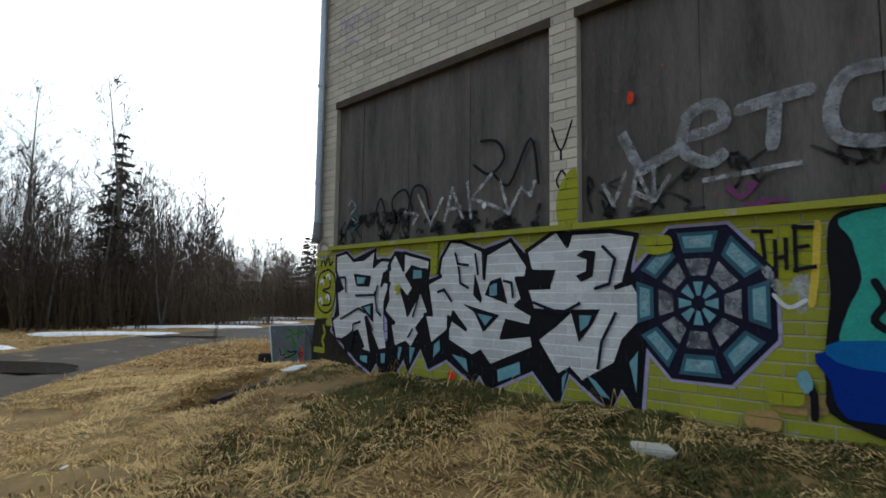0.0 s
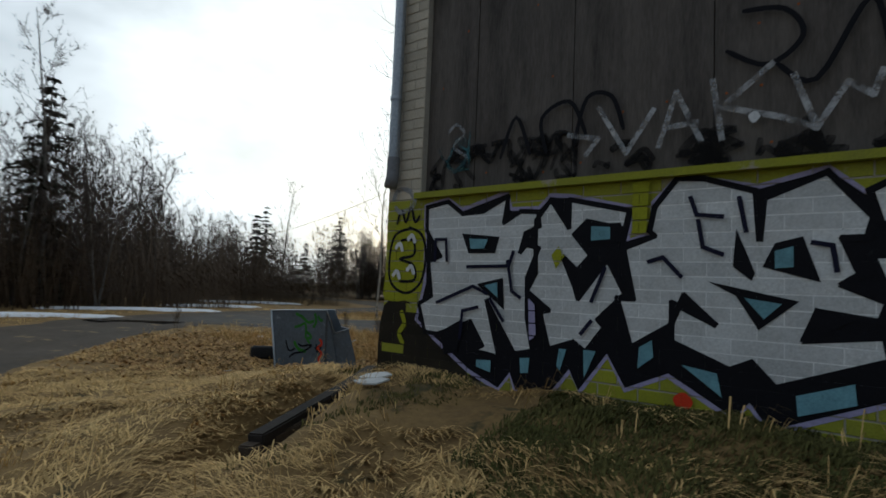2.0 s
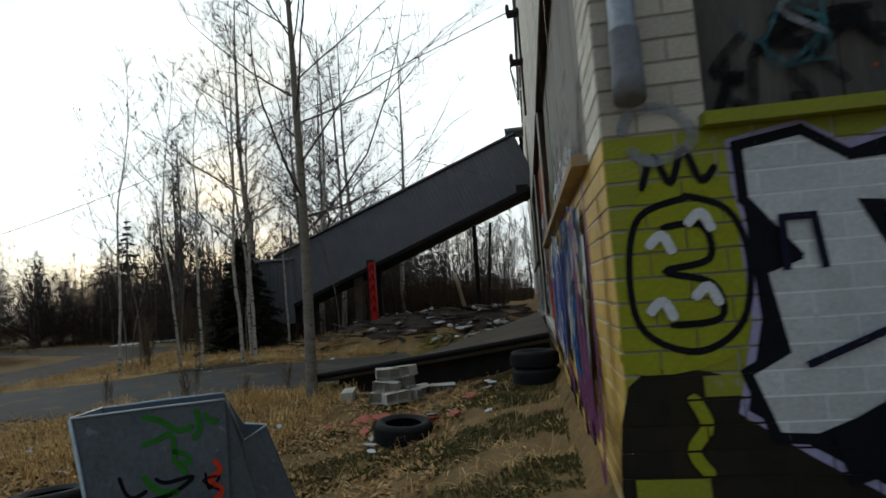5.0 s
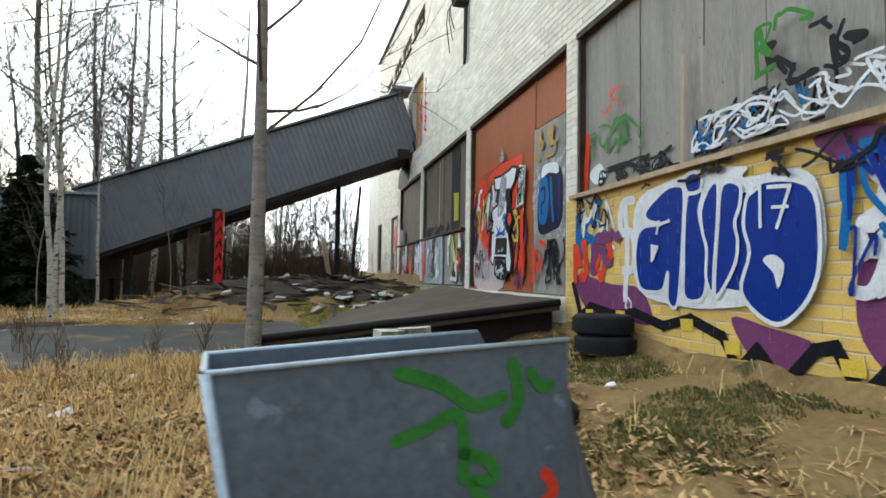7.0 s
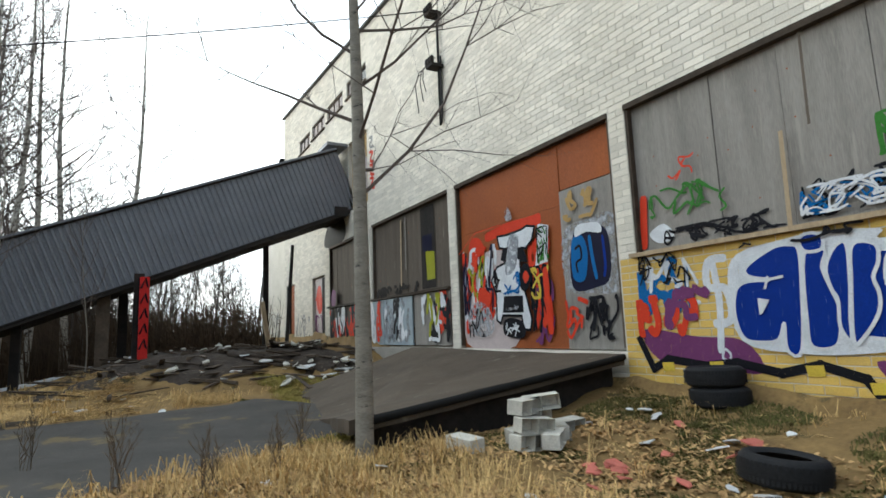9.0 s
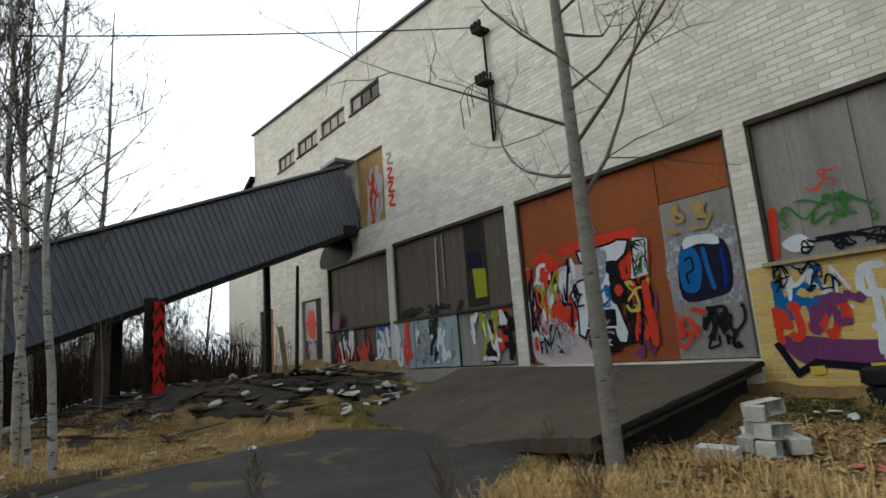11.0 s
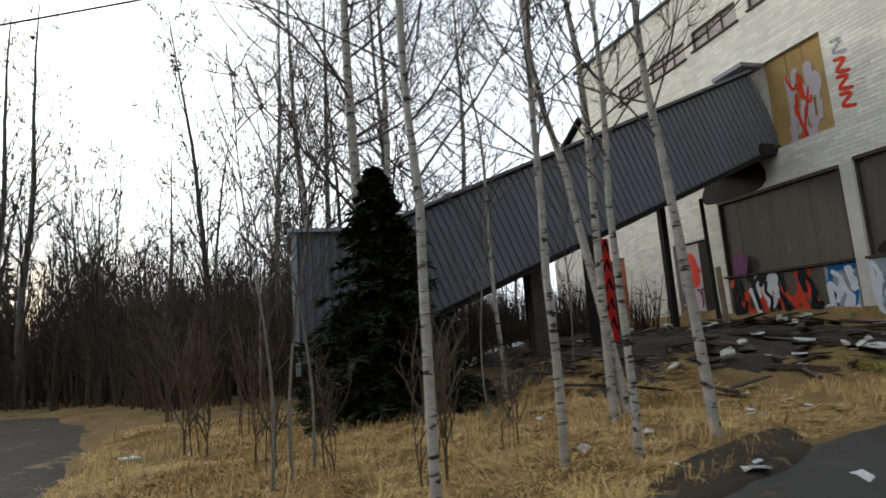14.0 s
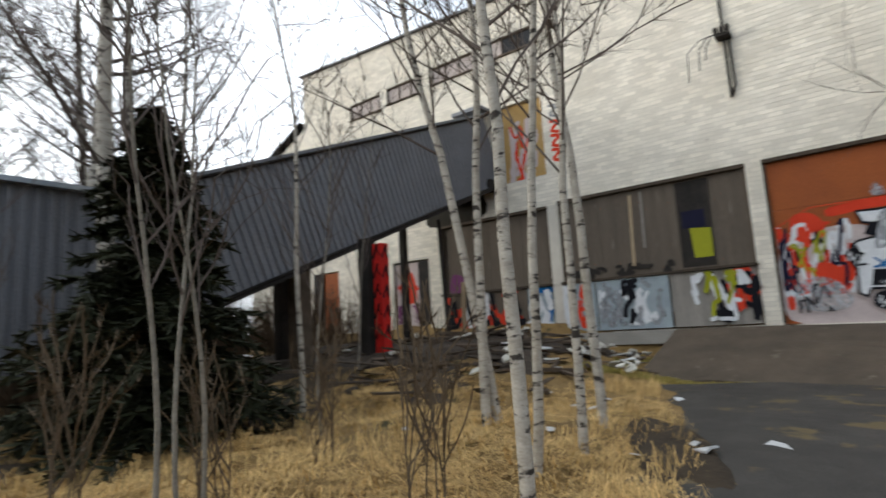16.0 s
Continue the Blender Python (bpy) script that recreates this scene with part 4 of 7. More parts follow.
def build_litter():
    rng = random.Random(11)
    pale = [shard_mesh("litter", LITTER, s, 0.11) for s in range(4)]
    red = [shard_mesh("red_shard", BRICK_RED, s, 0.12) for s in range(3)]
    spots = [(-8.72, 10.81), (-13.82, 15.0), (-8.3, 10.4), (-7.4, 11.0), (-6.6, 11.3), (-9.0, 9.6), (-5.6, 11.9), (-4.6, 13.0), (-9.6, 8.8), (-4.1, 6.0), (-5.2, 4.5),
             (-1.6, 5.9), (-6.4, 3.2), (-3.6, 4.4), (-4.9, 3.2), (-1.1, 5.4), (-1.6, 4.3)]
    spots += [(rng.uniform(-9.6, -4.2), rng.uniform(9.8, 14.5)) for _ in range(24)] + [(rng.uniform(-7, -0.8), rng.uniform(2.5, 6.4)) for _ in range(26)]
    spots += [(rng.uniform(0.2, 3.4), rng.uniform(-5.6, -3.2)) for _ in range(5)] + [(-2.2, -5.0), (-1.8, -4.6), (-3.4, 0.4), (-2.6, 0.9)]
    for x, y in spots:
        ob = new("litter", rng.choice(pale))
        s = rng.uniform(0.35, 1.0) if (x, y) not in spots[:3] else 1.5
        ob.matrix_basis = pose(x, y, rest(x, y, 0.03), rng.uniform(-20, 20), rng.uniform(-20, 20), rng.uniform(0, 360)) @ Matrix.Scale(s, 4)
        tagged(ob, "scrap of pale paper or plastic lying on the ground", "litter", "litter")
    for _ in range(12):
        x, y = rng.uniform(-3.2, -1.2), rng.uniform(4.0, 5.1)
        ob = new("red_shard", rng.choice(red))
        ob.matrix_basis = pose(x, y, rest(x, y, 0.03), rng.uniform(-20, 20), rng.uniform(-20, 20), rng.uniform(0, 360)) @ Matrix.Scale(rng.uniform(0.5, 1.2), 4)
        tagged(ob, "broken salmon-red shard lying on the ground", "shard", "red shards")
    ob = box_part("white_slab", (-0.14, -0.09, 0), (0.14, 0.09, 0.07), BLOCK, bevel=0.012)
    ob.matrix_basis = pose(5.5, -0.75, rest(5.5, -0.75, 0.0), 3, 4, 40)
    tagged(ob, "pale broken building block in the grass", "block")


def build_planks():
    rng = random.Random(21)
    shapes = []
    for w, l, t in ((0.09, 1.5, 0.03), (0.07, 1.0, 0.05), (0.11, 2.0, 0.025), (0.26, 0.5, 0.02), (0.07, 0.6, 0.07)):
        bm = bmesh.new()
        box_into(bm, (-l / 2, -w / 2, 0), (l / 2, w / 2, t))
        for v in bm.verts:
            v.co.x += rng.uniform(-0.08, 0.08)
        bmesh.ops.bevel(bm, geom=bm.edges[:], offset=0.006, segments=1, affect="EDGES")
        shapes.append(mesh_from("plank", bm, OLD_PLANK))
    for k in range(170):
        x = rng.uniform(-7.5, -0.5)
        y = rng.gauss(16.6, 1.7) if k % 3 else rng.uniform(13.6, 22)
        if y < 13.6 or (abs(x + 5.83) < 0.4 and abs(y - 17.1) < 0.4):
            y = 15 + rng.random() * 4
        ob = new("plank", rng.choice(shapes))
        pile = 0.22 * math.exp(-((x + 2.5) / 2.2) ** 2 - ((y - 17.0) / 1.8) ** 2)
        ob.matrix_basis = pose(x, y, ground_height(x, y) + 0.02 + pile * rng.random(), rng.uniform(-12, 12), rng.uniform(-10, 10), rng.uniform(0, 180))
        tagged(ob, "grey weathered plank in a heap of demolition debris", "plank", "debris planks")
    rubble = [shard_mesh("rubble_chunk", BLOCK, 70 + k, 0.13) for k in range(4)]
    for x, y, s in ((-3.2, 15.2, 2.4), (-4.0, 14.6, 1.8), (-2.4, 14.6, 3.0), (-1.6, 14.2, 3.0), (-3.6, 15.8, 1.5), (-1.2, 14.9, 2.2), (-2.0, 13.9, 2.0)):
        ob = new("rubble_slab", shard_mesh("rubble_slab", LITTER, int(s * 10), 0.11))
        ob.matrix_basis = pose(x, y, ground_height(x, y) + 0.1, rng.uniform(-8, 8), rng.uniform(-8, 8), rng.uniform(0, 180)) @ Matrix.Diagonal((s, s, 2, 1))
        tagged(ob, "pale broken insulation slab on the debris", "rubble", "pale slabs")
    for k in range(46):
        far = k % 2
        x, y = (rng.uniform(-3.2, -0.5), rng.uniform(13.3, 14.8)) if far else (rng.uniform(-6.5, -1), rng.uniform(14.4, 18))
        ob = new("rubble_chunk", rubble[k % 4])
        ob.matrix_basis = pose(x, y, ground_height(x, y) + (0.12 if far else 0.16), rng.uniform(-30, 30), rng.uniform(-30, 30), rng.uniform(0, 360)) @ Matrix.Diagonal((1, 1, rng.uniform(1, 4), 1)) @ Matrix.Scale(rng.uniform(0.5, 1.3), 4)
        tagged(ob, "broken chunk of pale plaster among charred planks", "rubble", "plaster chunks")
    pole = tube_part("leaning_pole", [(-1.9, 18.6, ground_height(-1.9, 18.6) - 0.05), (-1.6, 19.0, 3.9)], [0.06, 0.05], CHAR_AND_SHADE)
    tagged(pole, "charred pole leaning under the chute", "pole")
    pole = box_part("timber_stud", (-0.06, -0.04, 0), (0.06, 0.04, 1.5), RAW_WOOD, bevel=0.004)
    pole.matrix_basis = pose(-2.6, 17.6, ground_height(-2.6, 17.6) - 0.05, 6, -14, 20)
    tagged(pole, "pale timber stud standing in the debris", "timber")
    for k, (x, y, turn, l, m) in enumerate(((0.08, -0.75, -70, 1.9, CHAR_AND_SHADE), (0.22, -0.95, -76, 1.6, OLD_PLANK), (-0.12, -0.25, -66, 1.1, CHAR_AND_SHADE))):
        ob = box_part("beam", (-l / 2, -0.07, 0), (l / 2, 0.07, 0.11), m, bevel=0.012)
        ob.matrix_basis = pose(x, y, ground_height(x, y) + (0.03 if k == 1 else 0.12), 4, 7, turn)
        tagged(ob, "dark rotten beam lying in a trench by the corner", "beam", "rotten beams")
    for x, y in ((0.5, -0.55), (0.62, -0.75)):
        ob = new("tile_shard", shard_mesh("tile_shard", LITTER, int(x * 100), 0.16))
        ob.matrix_basis = pose(x, y, rest(x, y, 0.03), 6, -5, 30)
        tagged(ob, "pale broken sheet beside the trench", "shard")


def debris_bed():
    verts, faces, n = [], [], 40
    for j in range(n + 1):
        for i in range(n + 1):
            x, y = -8.2 + 8.1 * i / n, 13.9 + 8.4 * j / n
            edge = max(abs(2 * i / n - 1), abs(2 * j / n - 1)) ** 4 * 0.5 + 0.25 * noise.noise((x * 0.8, y * 0.8, 1))
            verts.append((x, y, ground_height(x, y) + 0.07 - 0.22 * smooth_step(edge, 0.1, 0.4) + 0.10 * noise.noise((x * 2.2, y * 2.2, 4)) + 0.05 * noise.noise((x * 7, y * 7, 4))))
    for j in range(n):
        for i in range(n):
            a = j * (n + 1) + i
            faces.append((a, a + 1, a + n + 2, a + n + 1))
    tagged(data_part("debris_bed", verts, faces, DEBRIS), "dark heap of charred demolition rubble below the chute", "rubble", kind="stuff")


DEBRIS = material("charred_rubble", (0.06, 0.046, 0.034), (0.025, 0.02, 0.017), 3, 0.95, bump=1.0, bump_scale=14, speck=(0.16, 0.13, 0.1), speck_at=0.64, speck_scale=9)
debris_bed()
build_tyres()
build_bin()
build_blocks()
build_litter()
build_planks()


# ---- pipes and wires ----
def build_services():
    pipe = thing("downpipe", "grey galvanised rain downpipe at the wall corner", "downpipe")
    tube_part("pipe", [(0.12, -0.075, 2.15), (0.12, -0.075, 9.2)], [0.055, 0.055], GALV, pipe, sides=14)
    tube_part("shoe", [(0.12, -0.075, 2.32), (0.12, -0.08, 2.12), (0.115, -0.1, 2.02)], [0.062, 0.064, 0.066], SHEET, pipe, "dark bottom piece", 14)
    for z in (2.9, 4.4, 5.9):
        tube_part("bracket", [(0.12, -0.075, z), (0.12, -0.075, z + 0.04)], [0.064, 0.064], GALV, pipe, sides=14)
    gear = thing("insulator_rack", "rusty insulator rack with loose black cables on the brick wall", "insulator rack")
    tube_part("conduit", [(-0.05, 11.72, 8.5), (-0.06, 11.70, 5.65)], [0.03, 0.03], WIRE, gear)
    tube_part("conduit", [(-0.05, 11.62, 7.3), (-0.06, 11.6, 5.9), (-0.05, 11.68, 5.7)], [0.025] * 3, WIRE, gear)
    for z in (8.35, 7.05):
        arm = box_part("bracket", (-0.32, 11.55, z - 0.04), (-0.01, 11.85, z + 0.03), CHAR_AND_SHADE, gear)
        for y in (11.58, 11.7, 11.82):
            tube_part("insulator", [(-0.3, y, z + 0.02), (-0.3, y, z + 0.08), (-0.3, y, z + 0.16), (-0.3, y, z + 0.2)], [0.04, 0.055, 0.05, 0.02], CHAR_AND_SHADE, arm, sides=10)
    for dy, drop in ((0.5, 0.6), (0.75, 0.8), (0.35, 0.4)):
        pts = [(-0.3, 11.7, 7.1), (-0.35, 11.7 + dy * 0.6, 7.05), (-0.3, 11.7 + dy, 6.85), (-0.2, 11.75 + dy, 7.0 - drop)]
        tube_part("loose_cable", pts, [0.012] * 4, WIRE, gear, sides=5)
    cable = []
    a, b = Vector((-0.3, 11.7, 8.4)), Vector((-32, 20.2, 4.4))
    for i in range(41):
        t = i / 40
        p = a.lerp(b, t)
        cable.append((p.x, p.y, p.z - 0.8 * (1 - (2 * t - 1) ** 2)))
    wire = tube_part("overhead_cable", cable, [0.014] * 41, WIRE, sides=5)
    tagged(wire, "sagging black overhead cable from the wall to the woods", "cable")


build_services()


# ---- sprayed paint: thin films on the walls, broken at the brick joints ----
def film(name, wall, place, layers, joints, depth=0.0, label=""):
    """layers: (kind, points, width, material). Later layers lie on top. joints: whether the film breaks at the brick courses."""
    bm = bmesh.new()
    mats = []

    def sink(faces):
        """The paint runs down into the joints: bare mortar shows only through the thin ground coats."""
        bare = [f for f in faces if mats[f.material_index] in (LIME_P, LILAC, TAN_BOARD)]
        deep = [f for f in faces if mats[f.material_index] not in (LIME_P, LILAC, TAN_BOARD)]
        bmesh.ops.delete(bm, geom=bare, context="FACES")
        if SILVER in mats and SILVER_JOINT not in mats:
            mats.append(SILVER_JOINT)
        for f in bmesh.ops.split(bm, geom=deep)["geom"]:
            if isinstance(f, bmesh.types.BMVert):
                f.co.y += 0.0015
            elif isinstance(f, bmesh.types.BMFace) and mats[f.material_index] == SILVER:
                f.material_index = mats.index(SILVER_JOINT)

    for n, (kind, pts, width, mat) in enumerate(layers):
        if mat not in mats:
            mats.append(mat)
        if kind == "stroke":
            v, f = ribbon_2d(pts, width)
        elif kind == "line":
            v, f = [], []
            for a, b in zip(pts, pts[1:]):
                dx, dz = b[0] - a[0], b[1] - a[1]
                s = math.hypot(dx, dz) or 1
                ex, ez, w = dx / s * width * 0.35, dz / s * width * 0.35, width / 2
                k = len(v)
                v += [(a[0] - ex - dz / s * w, a[1] - ez + dx / s * w), (a[0] - ex + dz / s * w, a[1] - ez - dx / s * w),
                      (b[0] + ex + dz / s * w, b[1] + ez - dx / s * w), (b[0] + ex - dz / s * w, b[1] + ez + dx / s * w)]
                f.append((k, k + 1, k + 2, k + 3))
        else:
            v = smooth_loop(pts) if kind == "blob" else pts
            f = [tuple(t) for t in tessellate([Vector((x, z, 0)) for x, z in v])]
        out = depth - 0.0035 - 0.0016 * n if len(layers) < 40 else depth - 0.0035 - 0.0005 * n
        made = [bm.verts.new((x, out - 0.00002 * (i % 7), z)) for i, (x, z) in enumerate(v)]
        for q in f:
            try:
                face = bm.faces.new([made[i] for i in q])
                face.material_index = mats.index(mat)
            except ValueError:
                pass
    if joints:
        lo = min(v.co.z for v in bm.verts)
        hi = max(v.co.z for v in bm.verts)
        for k in range(int(lo * 10), int(hi * 10) + 2):
            for z in (k * 0.1 - 0.0045, k * 0.1 + 0.0045):
                bmesh.ops.bisect_plane(bm, geom=bm.verts[:] + bm.edges[:] + bm.faces[:], plane_co=(0, 0, z), plane_no=(0, 0, 1))
        gone = [f for f in bm.faces if abs(f.calc_center_median().z * 10 - round(f.calc_center_median().z * 10)) < 0.044]
        sink(gone)
        u0, u1 = min(v.co.x for v in bm.verts), max(v.co.x for v in bm.verts)
        rows = {}
        for f in bm.faces:
            rows.setdefault(math.floor(f.calc_center_median().z * 10), []).append(f)
        for k, faces in rows.items():
            start = -0.15 if k % 2 else 0.0
            u = start + 0.3 * math.ceil((u0 - start) / 0.3)
            while u < u1:
                for s in (u - 0.003, u + 0.003):
                    faces = [f for f in faces if f.is_valid]
                    near = [f for f in faces if min(v.co.x for v in f.verts) < s < max(v.co.x for v in f.verts)]
                    if near:
                        geom = list({e for f in near for e in f.edges}) + list({v for f in near for v in f.verts}) + near
                        res = bmesh.ops.bisect_plane(bm, geom=geom, plane_co=(s, 0, 0), plane_no=(1, 0, 0))
                        faces = list({*[f for f in faces if f.is_valid], *[g for g in res["geom"] if isinstance(g, bmesh.types.BMFace)]})
                u += 0.3
        gone = []
        for f in bm.faces:
            c = f.calc_center_median()
            start = -0.15 if math.floor(c.z * 10) % 2 else 0.0
            r = (c.x - start) / 0.3
            wide = max(v.co.x for v in f.verts) - min(v.co.x for v in f.verts)
            if abs(r - round(r)) < 0.0095 and wide < 0.0065:
                gone.append(f)
        sink(gone)
    for v in bm.verts:
        v.co = place(v.co.x, v.co.y, v.co.z)
    return part(name, bm, mats, wall, label)


def tessellate(pts):
    from mathutils.geometry import tessellate_polygon
    return tessellate_polygon([pts])


def smooth_loop(pts):
    out, n = [], len(pts)
    for i in range(n):
        p0, p1, p2, p3 = pts[i - 1], pts[i], pts[(i + 1) % n], pts[(i + 2) % n]
        for k in range(4):
            t = k / 4
            out.append(tuple(0.5 * (2 * b + (c - a) * t + (2 * a - 5 * b + 4 * c - d) * t * t + (3 * b - a - 3 * c + d) * t ** 3)
                             for a, b, c, d in zip(p0, p1, p2, p3)))
    return out


def closed(pts):
    return list(pts) + [pts[0]]


def grown(pts, by):
    """The outline pushed outwards from its middle line."""
    n = len(pts)
    area = sum(a[0] * b[1] - b[0] * a[1] for a, b in zip(pts, pts[1:] + pts[:1]))
    sign = -1 if area > 0 else 1
    out = []
    for i in range(n):
        a, b = pts[i - 1], pts[(i + 1) % n]
        dx, dz = b[0] - a[0], b[1] - a[1]
        s = math.hypot(dx, dz) or 1
        out.append((pts[i][0] - sign * dz / s * by * -1, pts[i][1] - sign * dx / s * by))
    return out


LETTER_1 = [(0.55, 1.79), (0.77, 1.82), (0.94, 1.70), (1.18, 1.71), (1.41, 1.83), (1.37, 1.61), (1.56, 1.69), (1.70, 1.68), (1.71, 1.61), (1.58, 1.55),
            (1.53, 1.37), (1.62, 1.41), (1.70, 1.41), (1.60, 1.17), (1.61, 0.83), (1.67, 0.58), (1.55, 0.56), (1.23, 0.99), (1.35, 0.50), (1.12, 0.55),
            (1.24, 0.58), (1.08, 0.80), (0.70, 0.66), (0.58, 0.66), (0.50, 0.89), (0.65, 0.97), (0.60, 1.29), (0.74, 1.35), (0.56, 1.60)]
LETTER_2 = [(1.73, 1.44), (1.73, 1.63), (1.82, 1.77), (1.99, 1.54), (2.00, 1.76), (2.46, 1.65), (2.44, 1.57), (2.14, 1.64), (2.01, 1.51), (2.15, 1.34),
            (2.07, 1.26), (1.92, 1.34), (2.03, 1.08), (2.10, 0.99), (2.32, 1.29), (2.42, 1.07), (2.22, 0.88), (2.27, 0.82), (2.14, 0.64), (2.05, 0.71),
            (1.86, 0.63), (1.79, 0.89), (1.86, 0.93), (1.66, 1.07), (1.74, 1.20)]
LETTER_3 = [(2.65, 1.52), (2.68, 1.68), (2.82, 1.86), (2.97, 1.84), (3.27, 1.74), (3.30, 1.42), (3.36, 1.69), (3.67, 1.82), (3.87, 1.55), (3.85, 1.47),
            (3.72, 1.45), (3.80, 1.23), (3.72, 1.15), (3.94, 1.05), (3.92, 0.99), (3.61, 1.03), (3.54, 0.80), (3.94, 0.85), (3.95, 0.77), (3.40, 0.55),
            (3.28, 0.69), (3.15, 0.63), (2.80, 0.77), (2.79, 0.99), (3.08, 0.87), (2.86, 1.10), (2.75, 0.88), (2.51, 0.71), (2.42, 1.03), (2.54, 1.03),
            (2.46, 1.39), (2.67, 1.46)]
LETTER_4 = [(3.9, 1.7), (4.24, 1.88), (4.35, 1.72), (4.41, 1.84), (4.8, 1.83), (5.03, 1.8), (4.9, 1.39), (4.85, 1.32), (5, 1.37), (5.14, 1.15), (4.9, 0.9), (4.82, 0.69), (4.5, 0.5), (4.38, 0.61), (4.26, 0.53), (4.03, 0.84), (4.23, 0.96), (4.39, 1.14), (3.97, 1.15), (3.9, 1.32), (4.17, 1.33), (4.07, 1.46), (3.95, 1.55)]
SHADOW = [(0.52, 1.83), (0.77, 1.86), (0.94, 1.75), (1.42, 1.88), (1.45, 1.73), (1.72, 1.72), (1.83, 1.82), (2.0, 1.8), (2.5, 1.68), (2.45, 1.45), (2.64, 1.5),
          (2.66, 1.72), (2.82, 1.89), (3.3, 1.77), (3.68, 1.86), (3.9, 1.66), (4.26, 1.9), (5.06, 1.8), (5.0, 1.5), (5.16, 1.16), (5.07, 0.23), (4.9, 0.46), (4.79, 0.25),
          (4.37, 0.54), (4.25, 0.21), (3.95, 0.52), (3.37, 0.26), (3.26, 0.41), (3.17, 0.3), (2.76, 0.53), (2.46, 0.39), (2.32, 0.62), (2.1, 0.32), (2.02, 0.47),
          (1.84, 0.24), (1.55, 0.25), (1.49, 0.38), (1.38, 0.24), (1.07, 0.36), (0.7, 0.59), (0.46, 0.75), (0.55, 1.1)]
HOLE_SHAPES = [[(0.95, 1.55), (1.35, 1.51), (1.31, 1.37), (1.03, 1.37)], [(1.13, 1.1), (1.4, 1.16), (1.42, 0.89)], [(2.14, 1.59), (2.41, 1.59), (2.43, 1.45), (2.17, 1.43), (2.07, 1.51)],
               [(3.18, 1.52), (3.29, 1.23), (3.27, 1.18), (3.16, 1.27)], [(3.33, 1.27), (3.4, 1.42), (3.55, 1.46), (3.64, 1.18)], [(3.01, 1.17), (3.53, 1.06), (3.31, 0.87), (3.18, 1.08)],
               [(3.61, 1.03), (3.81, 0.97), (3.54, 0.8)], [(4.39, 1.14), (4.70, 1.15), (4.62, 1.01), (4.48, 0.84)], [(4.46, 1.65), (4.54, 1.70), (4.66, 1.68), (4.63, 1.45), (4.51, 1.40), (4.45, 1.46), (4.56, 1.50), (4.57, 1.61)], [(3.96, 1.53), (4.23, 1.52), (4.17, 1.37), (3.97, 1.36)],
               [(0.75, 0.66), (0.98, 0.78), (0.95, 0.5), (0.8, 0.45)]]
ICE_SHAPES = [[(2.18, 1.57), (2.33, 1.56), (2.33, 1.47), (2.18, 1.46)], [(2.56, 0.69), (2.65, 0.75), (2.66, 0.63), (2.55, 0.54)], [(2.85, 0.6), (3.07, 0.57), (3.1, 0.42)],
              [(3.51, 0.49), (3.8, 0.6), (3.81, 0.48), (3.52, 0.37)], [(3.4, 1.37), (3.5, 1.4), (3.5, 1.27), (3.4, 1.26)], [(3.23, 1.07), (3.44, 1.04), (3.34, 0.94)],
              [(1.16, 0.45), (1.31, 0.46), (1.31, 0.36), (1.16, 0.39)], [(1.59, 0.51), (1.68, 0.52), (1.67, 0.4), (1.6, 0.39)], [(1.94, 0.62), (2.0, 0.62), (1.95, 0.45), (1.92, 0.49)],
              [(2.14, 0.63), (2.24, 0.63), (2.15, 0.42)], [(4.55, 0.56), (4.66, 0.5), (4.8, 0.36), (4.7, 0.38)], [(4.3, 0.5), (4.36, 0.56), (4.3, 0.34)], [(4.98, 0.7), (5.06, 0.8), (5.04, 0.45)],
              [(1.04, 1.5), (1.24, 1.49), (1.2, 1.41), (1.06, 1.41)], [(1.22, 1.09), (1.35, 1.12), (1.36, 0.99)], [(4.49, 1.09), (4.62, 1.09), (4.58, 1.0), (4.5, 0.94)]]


def scribble(rng, u0, u1, z0, z1, mat, width, count, word=5):
    """Illegible tag strokes in a band."""
    out = []
    for _ in range(count):
        u = rng.uniform(u0, u1)
        z = rng.uniform(z0, z1)
        h = (z1 - z0) * rng.uniform(0.35, 0.7)
        pts = [(u, z)]
        for _ in range(rng.randint(3, word)):
            pts.append((min(u1, max(u0, pts[-1][0] + rng.uniform(-0.12, 0.2))), min(z1, max(z0, pts[-1][1] + rng.uniform(-h, h)))))
        out.append(("stroke", pts, width * rng.uniform(0.7, 1.2), mat))
    return out


def shift(pts, du, dz, s=1.0):
    return [(du + u * s, dz + z * s) for u, z in pts]


